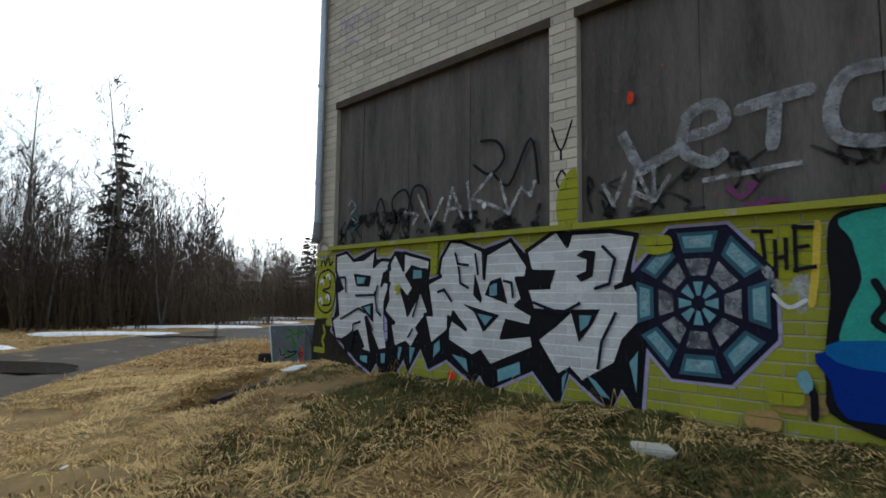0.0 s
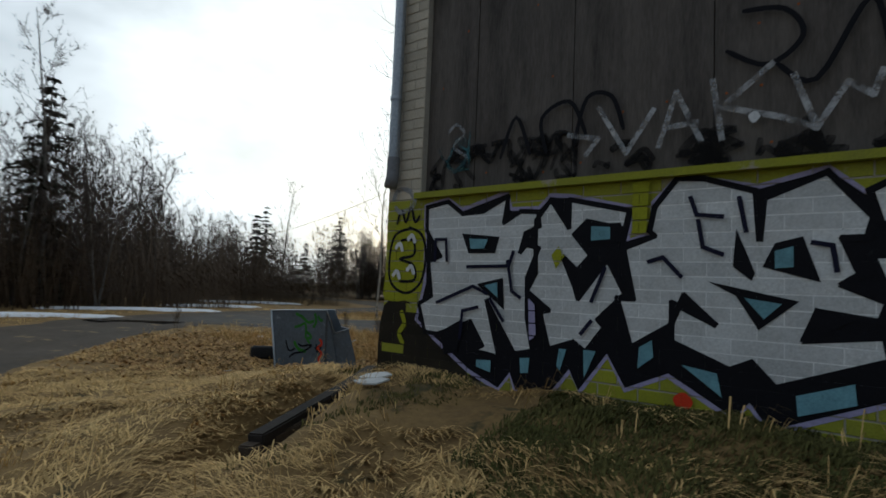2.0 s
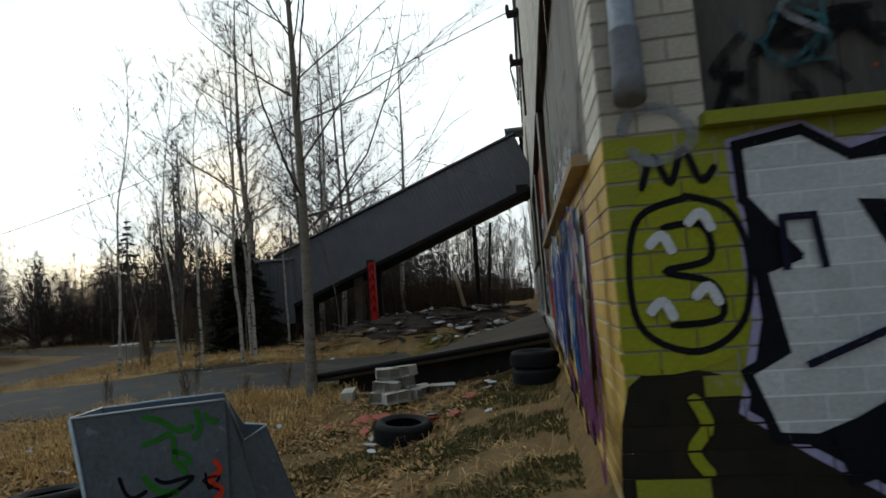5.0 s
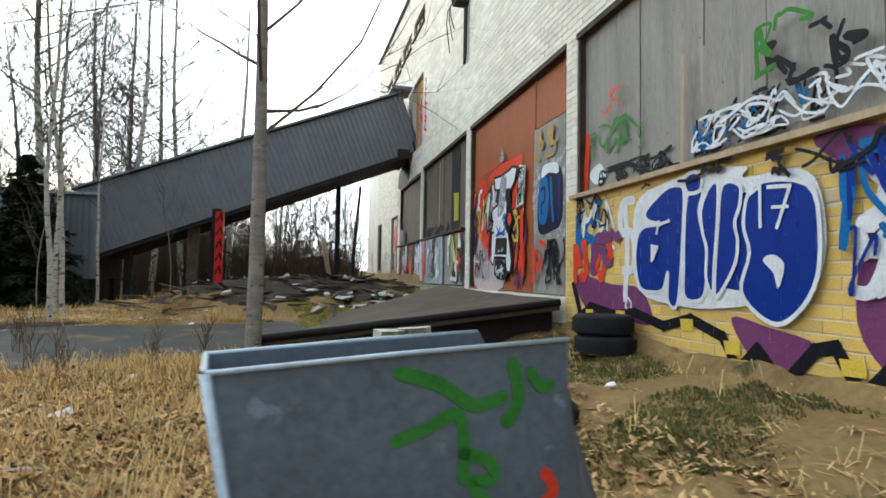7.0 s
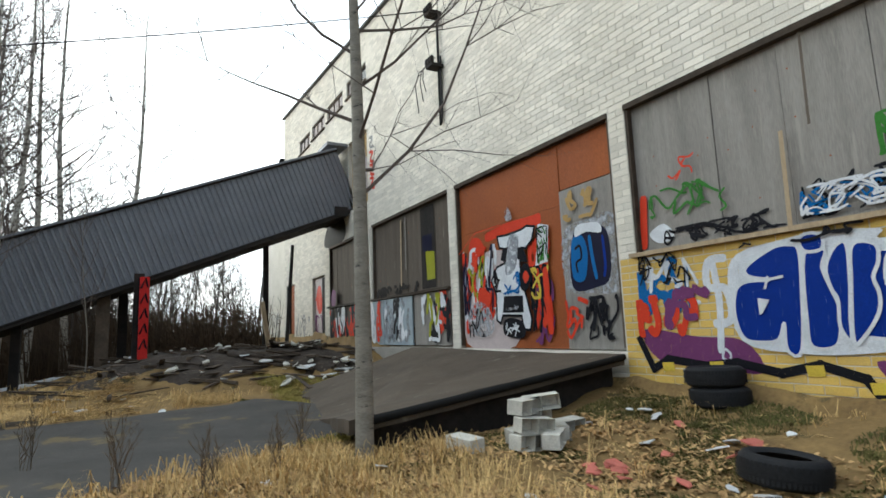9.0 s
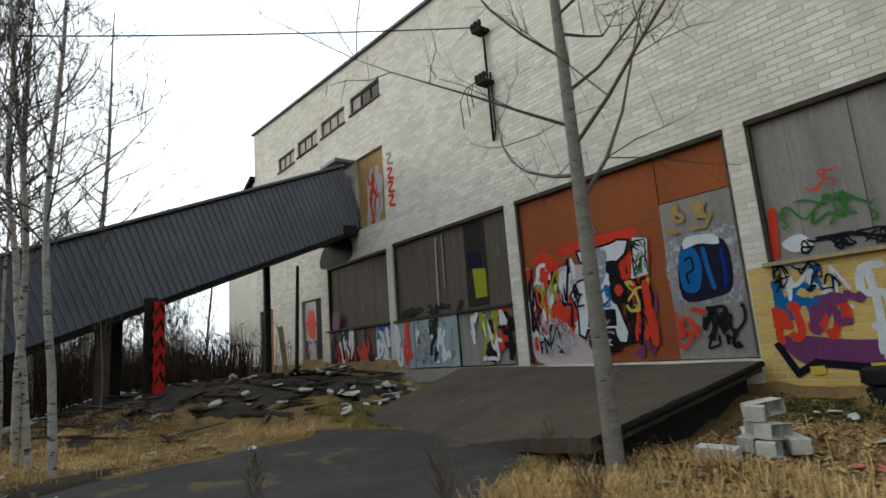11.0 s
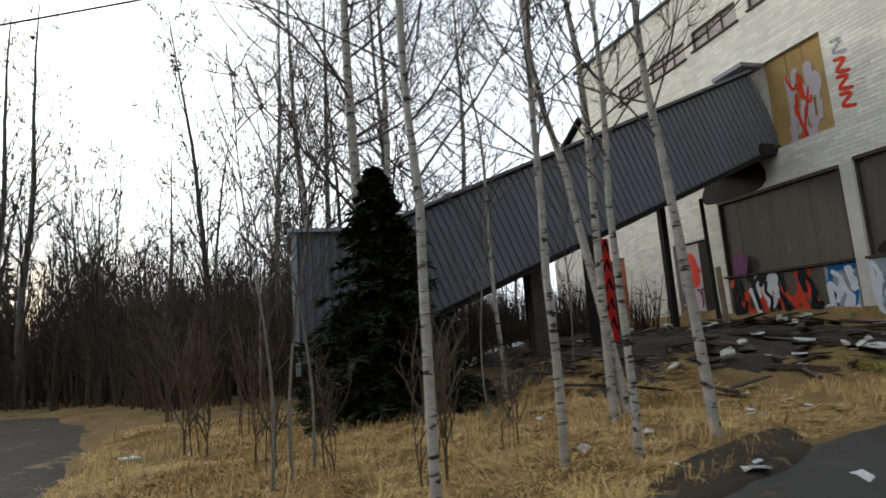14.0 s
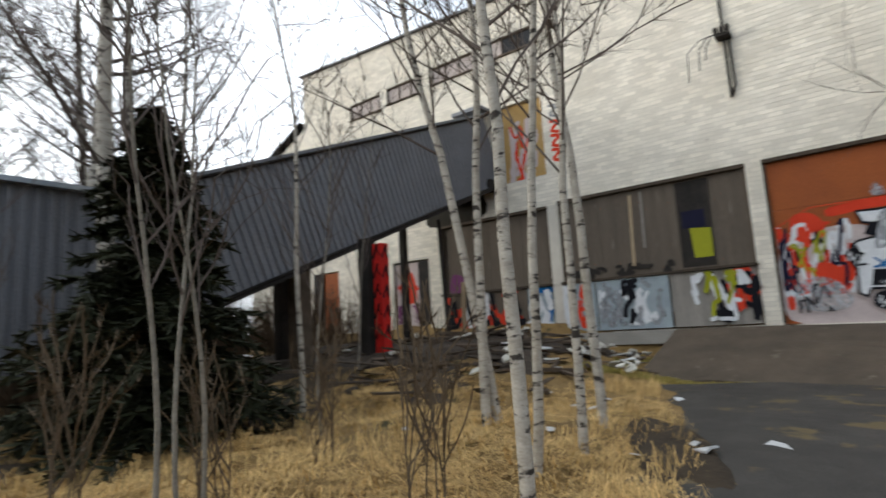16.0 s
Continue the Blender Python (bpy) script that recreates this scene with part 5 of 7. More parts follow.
def south_paint():
    rng = random.Random(31)
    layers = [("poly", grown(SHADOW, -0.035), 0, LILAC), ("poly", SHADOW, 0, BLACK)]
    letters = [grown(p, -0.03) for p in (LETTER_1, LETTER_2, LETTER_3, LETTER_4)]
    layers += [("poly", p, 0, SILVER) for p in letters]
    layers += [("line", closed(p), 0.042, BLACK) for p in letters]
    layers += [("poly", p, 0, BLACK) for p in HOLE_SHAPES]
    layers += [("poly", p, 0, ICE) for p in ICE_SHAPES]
    layers += [("line", p, 0.03, NAVY) for p in ([(1.03, 1.25), (1.46, 1.26), (1.5, 1.38)], [(0.7, 0.92), (1.1, 1.08), (1.25, 1.02)], [(1.28, 0.98), (1.42, 0.8)], [(0.66, 1.3), (0.66, 1.5), (0.78, 1.5), (0.8, 1.3)],
                                               [(2.62, 1.3), (2.72, 1.33), (2.84, 1.2)], [(2.95, 1.58), (2.98, 1.4), (3.1, 1.35)], [(3.6, 1.42), (3.7, 1.4), (3.72, 1.25)], [(4.74, 1.72), (4.86, 1.6), (4.8, 1.38), (4.66, 1.34)], [(4.86, 1.12), (4.72, 0.86), (4.68, 0.62)], [(3.2, 1.72), (3.24, 1.5)], [(2.9, 1.74), (2.94, 1.62), (3.1, 1.6)], [(1.45, 1.3), (1.5, 1.05), (1.58, 1.0)], [(2.3, 1.25), (2.2, 1.0)], [(0.98, 0.62), (1.0, 0.86), (1.16, 0.9)],
                                               [(2.2, 0.85), (2.12, 0.75)], [(3.98, 1.2), (4.3, 1.1), (4.5, 1.2)])]
    layers += [("poly", [(2.5, 1.88), (2.62, 1.88), (2.6, 1.5), (2.5, 1.5)], 0, LIME_P), ("poly", [(1.86, 1.35), (1.92, 1.42), (1.97, 1.34), (1.9, 1.24)], 0, LIME_P), ("blob", [(2.8, 0.37), (2.87, 0.42), (2.93, 0.36), (2.86, 0.29)], 0, RED),
               ("poly", [(1.66, 1.0), (1.72, 0.95), (1.74, 0.7), (1.68, 0.66)], 0, LILAC)]
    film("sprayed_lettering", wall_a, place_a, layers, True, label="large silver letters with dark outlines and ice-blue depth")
    # web octagon
    c, r = (5.57, 1.22), 0.67
    ring = [(c[0] + r * math.cos(math.radians(22.5 + 45 * k)) * 0.9, c[1] + r * math.sin(math.radians(22.5 + 45 * k))) for k in range(8)]

    def at(k, f):
        p = ring[k % 8]
        return (c[0] + (p[0] - c[0]) * f, c[1] + (p[1] - c[1]) * f)
    layers = [("poly", grown(ring, -0.03), 0, LILAC), ("poly", ring, 0, NAVY)]
    for k in range(8):
        for f0, f1, mat in ((0.66, 0.93, ICE_DARK), (0.72, 0.88, ICE), (0.75, 0.85, ICE_MIST), (0.36, 0.58, GREY_MIST), (0.1, 0.28, ICE)):
            a, b, d, e = at(k, f0), at(k + 1, f0), at(k + 1, f1), at(k, f1)
            mid = lambda p, q, t: (p[0] + (q[0] - p[0]) * t, p[1] + (q[1] - p[1]) * t)
            w0 = {ICE: 0.2, ICE_MIST: 0.3}.get(mat, 0.12)
            layers.append(("poly", [mid(a, b, w0), mid(a, b, 1 - w0), mid(e, d, 1 - w0), mid(e, d, w0)], 0, mat))
    film("sprayed_web", wall_a, place_a, layers, True, label="octagonal web in black and ice blue")
    # word, figure and patches on the lime ground
    layers = [("blob", [(6.0, 1.75), (6.3, 1.82), (6.42, 1.4), (6.1, 1.25)], 0, LIME_P), ("stroke", [(6.05, 1.5), (6.18, 1.3), (6.3, 1.42), (6.28, 1.15)], 0.07, WHITE_MIST),
              ("stroke", [(6.4, 1.82), (6.38, 1.5), (6.34, 1.2)], 0.05, YELLOW), ("stroke", [(6.1, 1.3), (6.2, 1.2), (6.32, 1.26)], 0.03, WHITE), ("blob", [(6.1, 0.56), (6.4, 0.6), (6.4, 0.47), (6.12, 0.45)], 0, TAN_BOARD)]
    layers += [("line", p, 0.028, BLACK) for p in ([(5.98, 1.77), (6.11, 1.76)], [(6.04, 1.77), (6.06, 1.56)], [(6.13, 1.69), (6.13, 1.42)], [(6.2, 1.7), (6.2, 1.48)], [(6.13, 1.56), (6.2, 1.57)], [(6.26, 1.79), (6.26, 1.46)],
                                                 [(6.25, 1.78), (6.37, 1.77)], [(6.26, 1.63), (6.34, 1.64)], [(6.25, 1.47), (6.38, 1.49)])]
    layers += [("blob", [(6.5, 1.84), (6.75, 1.88), (7.3, 1.88), (7.3, 0.4), (6.5, 0.44), (6.41, 0.7), (6.42, 0.95), (6.46, 1.3), (6.45, 1.6)], 0, BLACK),
               ("blob", [(6.62, 1.85), (7.9, 1.87), (7.9, 0.95), (6.62, 0.92), (6.5, 0.97), (6.56, 1.2), (6.64, 1.4), (6.6, 1.65)], 0, TEAL),
               ("blob", [(6.46, 0.92), (7.9, 0.92), (7.9, 0.5), (6.7, 0.46), (6.5, 0.5), (6.44, 0.7)], 0, BLUE), ("blob", [(6.5, 0.98), (7.6, 0.98), (7.6, 0.84), (6.6, 0.8)], 0, SKY_BLUE),
               ("stroke", [(6.7, 1.4), (6.76, 1.25), (6.7, 1.12), (6.84, 1.0), (6.78, 0.86)], 0.05, BLACK), ("blob", [(6.8, 1.3), (7.0, 1.4), (7.1, 0.9), (6.85, 0.86)], 0, BLACK), ("stroke", [(6.3, 0.72), (6.34, 0.6), (6.34, 0.42)], 0.05, BLACK), ("blob", [(6.24, 0.72), (6.3, 0.76), (6.34, 0.66), (6.28, 0.6)], 0, ICE)]
    layers += [("blob", shift([(0, 0), (0.2, 0.03), (0.22, -0.1), (0.03, -0.12)], u, z), 0, m) for u, z, m in ((5.15, 1.75, LIME_P), (6.05, 0.62, LIME_P), (5.9, 0.42, TAN_BOARD))]
    film("sprayed_figure", wall_a, place_a, layers, True, label="short black word and teal and blue figure")
    # round tag at the corner
    layers = [("blob", [(0.02, 1.2), (0.1, 1.6), (0.3, 1.72), (0.5, 1.6), (0.52, 1.15), (0.4, 0.95), (0.02, 0.92)], 0, LIME_P),
              ("stroke", [(0.33, 1.62), (0.12, 1.55), (0.06, 1.3), (0.1, 1.08), (0.3, 0.99), (0.48, 1.1), (0.53, 1.35), (0.47, 1.55), (0.3, 1.63)], 0.028, BLACK),
              ("stroke", [(0.2, 1.5), (0.36, 1.5), (0.38, 1.36), (0.2, 1.32), (0.38, 1.26), (0.4, 1.12), (0.2, 1.1)], 0.028, BLACK),
              ("stroke", [(0.14, 1.66), (0.2, 1.8), (0.26, 1.68), (0.32, 1.82), (0.38, 1.68), (0.44, 1.74)], 0.028, BLACK),
              ("stroke", [(0.08, 1.9), (0.14, 2.0), (0.3, 1.98), (0.36, 1.85), (0.2, 1.78), (0.1, 1.84)], 0.05, GREY_MIST),
              ("stroke", [(0.25, 0.82), (0.3, 0.7), (0.24, 0.6), (0.3, 0.5)], 0.05, LIME_P)]
    layers += [("stroke", shift([(0, 0), (0.06, 0.05), (0.1, -0.03)], u, z), 0.04, WHITE) for u, z in ((0.14, 1.42), (0.3, 1.2), (0.12, 1.15), (0.3, 1.5))]
    film("sprayed_tag", wall_a, place_a, layers, True, label="round lime and black tag at the corner")
    # near-black patch over the bricks of the lower corner
    layers = [("blob", [(0.012, 0.86), (0.42, 0.88), (0.62, 0.66), (1.1, 0.42), (1.3, 0.2), (0.6, 0.08), (0.012, 0.08)], 0, DARK_BRICK)]
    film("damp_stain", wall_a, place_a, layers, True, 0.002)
    # big white word on the second boarded window
    w = 0.10
    layers = []
    layers += scribble(rng, 4.55, 7.9, 2.0, 2.4, BLACK_MIST, 0.035, 26)
    layers += scribble(rng, 5.6, 8.0, 1.98, 2.15, PURPLE, 0.04, 16)
    layers += [("line", p, w, GREY_MIST) for p in ([(4.92, 2.72), (5.08, 2.38), (5.42, 2.52)],)]
    layers += [("stroke", p, w, GREY_MIST) for p in ([(5.48, 2.6), (5.78, 2.66), (5.72, 2.84), (5.5, 2.78), (5.46, 2.5), (5.66, 2.36), (5.8, 2.44)], [(5.86, 2.74), (6.15, 2.78), (6.42, 2.80)], [(6.16, 2.78), (6.12, 2.38)],
                                                    [(6.85, 2.86), (6.6, 2.84), (6.5, 2.6), (6.56, 2.4), (6.8, 2.34), (6.95, 2.44), (6.94, 2.58), (6.74, 2.58)])]
    layers += [("line", p, 0.04, WHITE_MIST) for p in ([(4.72, 2.3), (4.82, 2.1), (4.95, 2.4)], [(4.98, 2.08), (5.05, 2.38), (5.18, 2.1), (5.02, 2.2)], [(5.2, 2.4), (5.2, 2.1), (5.34, 2.3)], [(5.62, 2.22), (6.3, 2.26)])]
    layers += [("blob", [(4.98, 3.12), (5.03, 3.1), (5.02, 3.02), (4.97, 3.02)], 0, RED)]
    film("sprayed_word", wall_a, place_a, layers, False, 0.066, "big misty white word over black scribbles")
    # scribbles on the first boarded window
    layers = scribble(rng, 0.5, 2.0, 2.0, 2.35, BLACK_MIST, 0.04, 26) + scribble(rng, 0.55, 0.95, 2.15, 2.5, TEAL_MIST, 0.022, 6) + scribble(rng, 2.0, 4.0, 1.98, 2.2, BLACK_MIST, 0.05, 18)
    layers += [("stroke", p, 0.03, GREY_MIST) for p in ([(0.7, 2.5), (0.8, 2.58), (0.9, 2.48), (0.78, 2.38), (0.95, 2.25)],)]
    layers += [("stroke", p, 0.035, BLACK) for p in ([(1.3, 2.2), (1.45, 2.55), (1.6, 2.2)], [(1.75, 2.2), (1.7, 2.5), (1.95, 2.6), (2.1, 2.3)], [(3.1, 2.75), (3.35, 2.6), (3.55, 2.75), (3.45, 2.95), (3.2, 3.0)],
                                                    [(3.4, 2.6), (3.62, 2.45), (3.9, 2.9), (4.0, 2.4)], [(2.0, 2.25), (2.1, 2.6), (2.3, 2.58), (2.4, 2.3)])]
    layers += [("line", p, 0.04, WHITE_MIST) for p in ([(2.2, 2.5), (2.42, 2.12), (2.62, 2.42)], [(1.95, 2.32), (2.2, 2.26), (2.1, 2.14)], [(2.66, 2.14), (2.78, 2.52), (2.95, 2.14)], [(2.7, 2.27), (2.92, 2.28)], [(3.02, 2.56), (3.08, 2.14)],
                                                   [(3.38, 2.6), (3.08, 2.36), (3.42, 2.24), (3.62, 2.14)], [(3.5, 2.5), (3.62, 2.14), (3.78, 2.4), (3.9, 2.3), (3.95, 2.44)])]
    layers += [("blob", [(3.24, 2.27), (3.28, 2.3), (3.31, 2.26), (3.27, 2.22)], 0, WHITE)]
    film("sprayed_scrawl", wall_a, place_a, layers, False, 0.066, "white and black scrawl along the boards")
    # small marks on the pier, purple tag above
    layers = [("stroke", [(4.18, 2.95), (4.29, 2.7), (4.42, 2.98)], 0.022, BLACK), ("stroke", [(4.29, 2.7), (4.29, 2.6)], 0.022, BLACK), ("stroke", [(4.3, 2.5), (4.24, 2.4), (4.3, 2.3), (4.36, 2.4), (4.3, 2.5)], 0.02, BLACK),
              ("blob", [(4.26, 2.3), (4.46, 2.5), (4.46, 1.96), (4.26, 1.96)], 0, LIME_P)]
    layers += [("stroke", shift(p, 0.45, 4.85), 0.025, LILAC) for p in ([(0, 0.3), (0.1, 0.5), (0.16, 0.2)], [(0.2, 0.5), (0.3, 0.25), (0.4, 0.5)], [(0.0, 0.0), (0.3, 0.1), (0.5, 0.0)], [(0.45, 0.3), (0.6, 0.5), (0.7, 0.25)])]
    film("sprayed_marks", wall_a, place_a, layers, True, label="small black letters on the pier")


LETTER_A = [(4.85, 1.58), (4.54, 1.75), (4.34, 1.76), (4.26, 1.69), (4.27, 1.37), (4.35, 0.65), (4.5, 0.65), (4.5, 0.93), (4.58, 0.76), (4.76, 0.73), (4.97, 0.78), (5.05, 1.06), (5, 1.33), (4.86, 1.41), (4.61, 1.41), (4.83, 1.47)]
LETTER_I = [(4.21, 1.63), (4, 1.66), (4.05, 1.49), (4, 1.28), (3.94, 1.08), (3.95, 0.88), (4.02, 0.69), (4.24, 0.69), (4.26, 0.96)]
DOT_I = [(4.23, 1.82), (4.11, 1.85), (4.01, 1.79), (4.03, 1.67), (4.17, 1.66), (4.23, 1.72)]
LETTER_V = [(3.91, 1.67), (3.8, 1.69), (3.81, 1.33), (3.85, 0.98), (3.87, 0.75), (3.95, 0.88), (3.94, 1.14), (3.99, 1.28), (4.01, 1.48)]
LETTER_W = [(3.75, 1.67), (3.56, 1.65), (3.55, 1.49), (3.61, 1.34), (3.58, 1.18), (3.61, 1), (3.75, 0.79), (3.85, 0.75), (3.8, 1.33)]
LETTER_O = [(3.39, 1.62), (2.91, 1.55), (2.82, 1.18), (2.87, 0.82), (3.09, 0.57), (3.3, 0.56), (3.54, 0.77), (3.45, 1.08), (3.51, 1.33)]
HALO = [(5.1, 1.42), (4.95, 1.74), (4.4, 1.83), (4, 1.85), (3.5, 1.79), (3.52, 1.7), (3, 1.68), (2.82, 1.47), (2.8, 1.02), (2.98, 0.68), (3.32, 0.57), (3.4, 0.66), (3.8, 0.62), (4.3, 0.61), (5, 0.75)]


def west_paint():
    rng = random.Random(41)
    layers = [("blob", [(6.42, 0.9), (5.6, 0.8), (5.0, 0.75), (4.8, 0.4), (5.4, 0.42), (6.2, 0.5)], 0, PURPLE), ("blob", [(3.7, 0.55), (3.3, 0.5), (2.9, 0.4), (3.2, 0.08), (3.5, 0.25)], 0, PURPLE),
              ("blob", [(2.6, 0.6), (2.5, 1.2), (2.2, 1.0), (1.9, 0.5), (2.1, 0.2), (2.35, 0.25)], 0, PURPLE), ("blob", [(2.9, 1.88), (2.4, 1.86), (2.3, 1.66), (2.6, 1.62)], 0, PURPLE), ("blob", [(1.7, 1.2), (1.4, 1.1), (1.2, 0.5), (1.7, 0.3)], 0, PURPLE),
              ("line", [(6.5, 0.78), (6.3, 0.38), (6.05, 0.52), (5.5, 0.45), (5.1, 0.5), (4.6, 0.4), (4.2, 0.5), (3.8, 0.38), (3.62, 0.12), (3.42, 0.32), (3.18, 0.08), (2.9, 0.38), (2.75, 0.42), (2.56, 0.12), (2.34, 0.37), (2.01, 0.12), (1.7, 0.4), (1.4, 0.2)], 0.10, BLACK)]
    for u, z in ((4.25, 0.44), (3.68, 0.3), (3.6, 0.16), (2.62, 0.3), (2.56, 0.16), (2.05, 0.3), (2.0, 0.18), (6.05, 0.42), (5.35, 0.45), (1.5, 0.35)):
        layers.append(("poly", shift([(-0.09, -0.05), (0.08, -0.06), (0.1, 0.05), (-0.08, 0.06)], u, z), 0, YELLOW))
    layers += [("blob", HALO, 0, WHITE), ("poly", [(3.85, 1.62), (3.3, 1.55), (3.2, 1.2), (3.3, 0.75), (3.8, 0.8)], 0, BLUE)]
    for p in (LETTER_A, LETTER_I, DOT_I, LETTER_W, LETTER_V, LETTER_O):
        layers += [("blob", p, 0, BLUE), ("line", closed(smooth_loop(p)), 0.035, WHITE)]
    layers += [("poly", [(4.75, 1.22), (4.62, 1.19), (4.71, 1.05), (4.75, 1.03)], 0, WHITE), ("line", [(4.61, 1.41), (4.45, 1.43)], 0.03, WHITE), ("line", [(4.65, 1.32), (4.61, 1.44)], 0.03, WHITE),
               ("blob", [(3.31, 1.02), (3.21, 1.06), (3.11, 0.98), (3.17, 0.8), (3.21, 0.92)], 0, WHITE), ("line", [(3.43, 1.55), (3.33, 1.6), (3.33, 1.28)], 0.03, WHITE), ("line", [(3.25, 1.58), (3.05, 1.56), (3.17, 1.26)], 0.03, WHITE), ("line", [(3.21, 1.42), (3.07, 1.41)], 0.025, WHITE)]
    film("sprayed_lettering", wall_b, place_b, layers, True, label="blue bubble letters outlined in white on plum and ochre")
    layers = [("stroke", [(5.1, 1.72), (5.35, 1.7), (5.38, 1.4), (5.15, 1.35), (5.12, 1.0), (5.36, 0.95)], 0.10, WHITE), ("stroke", [(5.3, 1.75), (5.25, 1.2), (5.3, 0.6)], 0.09, WHITE), ("stroke", [(5.25, 0.66), (5.18, 0.6), (5.2, 0.52), (5.28, 0.55), (5.25, 0.66)], 0.03, WHITE)]
    layers += scribble(rng, 5.5, 6.4, 1.1, 1.8, SKY_BLUE, 0.09, 9) + scribble(rng, 5.5, 6.4, 1.2, 1.85, WHITE, 0.05, 6) + scribble(rng, 5.6, 6.45, 0.85, 1.3, RED, 0.1, 7) + scribble(rng, 5.4, 6.0, 0.95, 1.4, PURPLE, 0.1, 6)
    layers += scribble(rng, 5.4, 6.4, 1.5, 1.88, BLACK, 0.025, 12) + scribble(rng, 0.9, 2.6, 0.8, 1.7, WHITE, 0.09, 26) + scribble(rng, 0.9, 2.65, 0.7, 1.75, SKY_BLUE, 0.05, 22) + scribble(rng, 1.0, 2.6, 0.8, 1.8, BLUE, 0.035, 12) + scribble(rng, 1.2, 3.2, 1.6, 1.86, BLACK, 0.03, 10)
    layers += scribble(rng, 3.0, 5.0, 1.78, 1.88, BLACK, 0.03, 6) + scribble(rng, 0.3, 1.3, 0.4, 1.8, PURPLE, 0.09, 8)
    film("sprayed_tags", wall_b, place_b, layers, True, label="tangle of white, blue and red tags")
    # tags along the foot of the grey boards
    layers = [("stroke", [(6.36, 2.0), (6.33, 2.4), (6.3, 2.75)], 0.12, RED), ("blob", [(6.1, 2.05), (6.25, 2.2), (6.0, 2.3), (5.85, 2.1)], 0, WHITE)]
    layers += scribble(rng, 4.4, 6.0, 2.0, 2.2, BLACK, 0.028, 30, 4) + scribble(rng, 5.0, 6.2, 2.3, 2.75, GREEN, 0.03, 12) + scribble(rng, 1.6, 4.2, 2.03, 2.4, BLACK, 0.03, 26, 4) + scribble(rng, 1.6, 4.2, 2.05, 2.32, SKY_BLUE, 0.022, 30, 4) + scribble(rng, 1.6, 4.2, 2.05, 2.34, WHITE, 0.022, 60, 3)
    layers += scribble(rng, 1.2, 3.3, 2.35, 2.7, BLACK, 0.045, 16, 4) + scribble(rng, 2.6, 3.4, 2.5, 2.9, GREEN, 0.04, 5) + scribble(rng, 5.2, 5.8, 2.8, 3.1, RED, 0.03, 3)
    layers += [("line", [(4.32, 1.98), (4.3, 3.0)], 0.05, RAW_WOOD), ("line", [(2.5, 3.4), (2.48, 4.05)], 0.06, RAW_WOOD), ("line", [(4.0, 3.0), (3.98, 4.0)], 0.03, PLY_BROWN)]
    film("sprayed_band", wall_b, place_b, layers, False, 0.086, "black, white and blue tags along the boards")
    # loading door: white horned face between red columns
    layers = [("blob", [(11.2, 0.7), (11.2, 2.2), (10.5, 2.5), (9.6, 2.4), (9.2, 1.6), (9.5, 0.66)], 0, PINK_GREY), ("blob", [(10.94, 2.81), (10.6, 2.85), (10.39, 2.58), (10.51, 2.26), (10.95, 2.34)], 0, RED), ("stroke", [(10.35, 2.8), (9.61, 2.88), (8.95, 2.87), (8.56, 2.88)], 0.2, RED), ("stroke", [(11.15, 0.9), (11.1, 1.6), (11.0, 2.3)], 0.14, RED)]
    layers += scribble(rng, 10.1, 11.2, 1.3, 2.6, BLACK, 0.08, 10) + scribble(rng, 10.0, 11.2, 1.2, 2.6, WHITE, 0.09, 16) + scribble(rng, 10.0, 11.2, 1.2, 2.6, RED, 0.08, 12) + scribble(rng, 10.2, 11.1, 1.3, 2.4, LIME_P, 0.05, 5) + scribble(rng, 10.1, 11.2, 1.3, 2.6, NAVY, 0.05, 8)
    layers += scribble(rng, 8.35, 8.9, 0.75, 2.5, PURPLE, 0.08, 6) + scribble(rng, 8.35, 8.9, 1.0, 2.5, RED, 0.1, 9) + scribble(rng, 8.35, 8.9, 0.8, 2.0, BLACK, 0.06, 9) + scribble(rng, 8.4, 8.9, 1.5, 2.0, YELLOW, 0.05, 4)
    layers += [("blob", [(10.58, 1.82), (10.18, 1.65), (10.28, 1.4), (10.6, 1.49)], 0, RED), ("blob", [(10.97, 1.42), (10.56, 1.54), (10.23, 1.33), (10.11, 1), (10.44, 0.82), (11.05, 0.98)], 0, WHITE_MIST), ("poly", [(8.61, 2.78), (8.33, 2.71), (8.4, 2.09), (8.74, 2.05)], 0, WHITE), ("stroke", [(8.49, 2), (8.47, 1.42), (8.42, 0.86)], 0.14, RED), ("blob", [(9.49, 3.27), (9.39, 3.16), (9.36, 3.02), (9.53, 3.01), (9.59, 3.13)], 0, GREY_MIST)]
    layers += scribble(rng, 8.38, 8.66, 2.12, 2.7, GREEN, 0.025, 7) + scribble(rng, 8.38, 8.66, 2.12, 2.7, BLACK, 0.02, 7) + scribble(rng, 10.2, 11.0, 0.85, 1.4, BLACK, 0.03, 5)
    head = [(9.85, 2.75), (9.52, 2.73), (9.08, 2.76), (8.91, 2.8), (8.69, 2.75), (8.79, 2.52), (8.98, 2.4), (9.12, 2.43), (9.17, 2.13), (9.14, 1.82), (9.04, 1.55), (8.91, 1.13), (8.97, 0.94), (9.17, 0.96), (9.2, 1.2), (9.79, 1.23), (9.87, 1.08), (9.99, 1.15), (9.97, 1.62), (10.11, 1.92), (9.91, 2.16), (9.62, 2.21), (9.57, 2.47), (9.79, 2.52)]
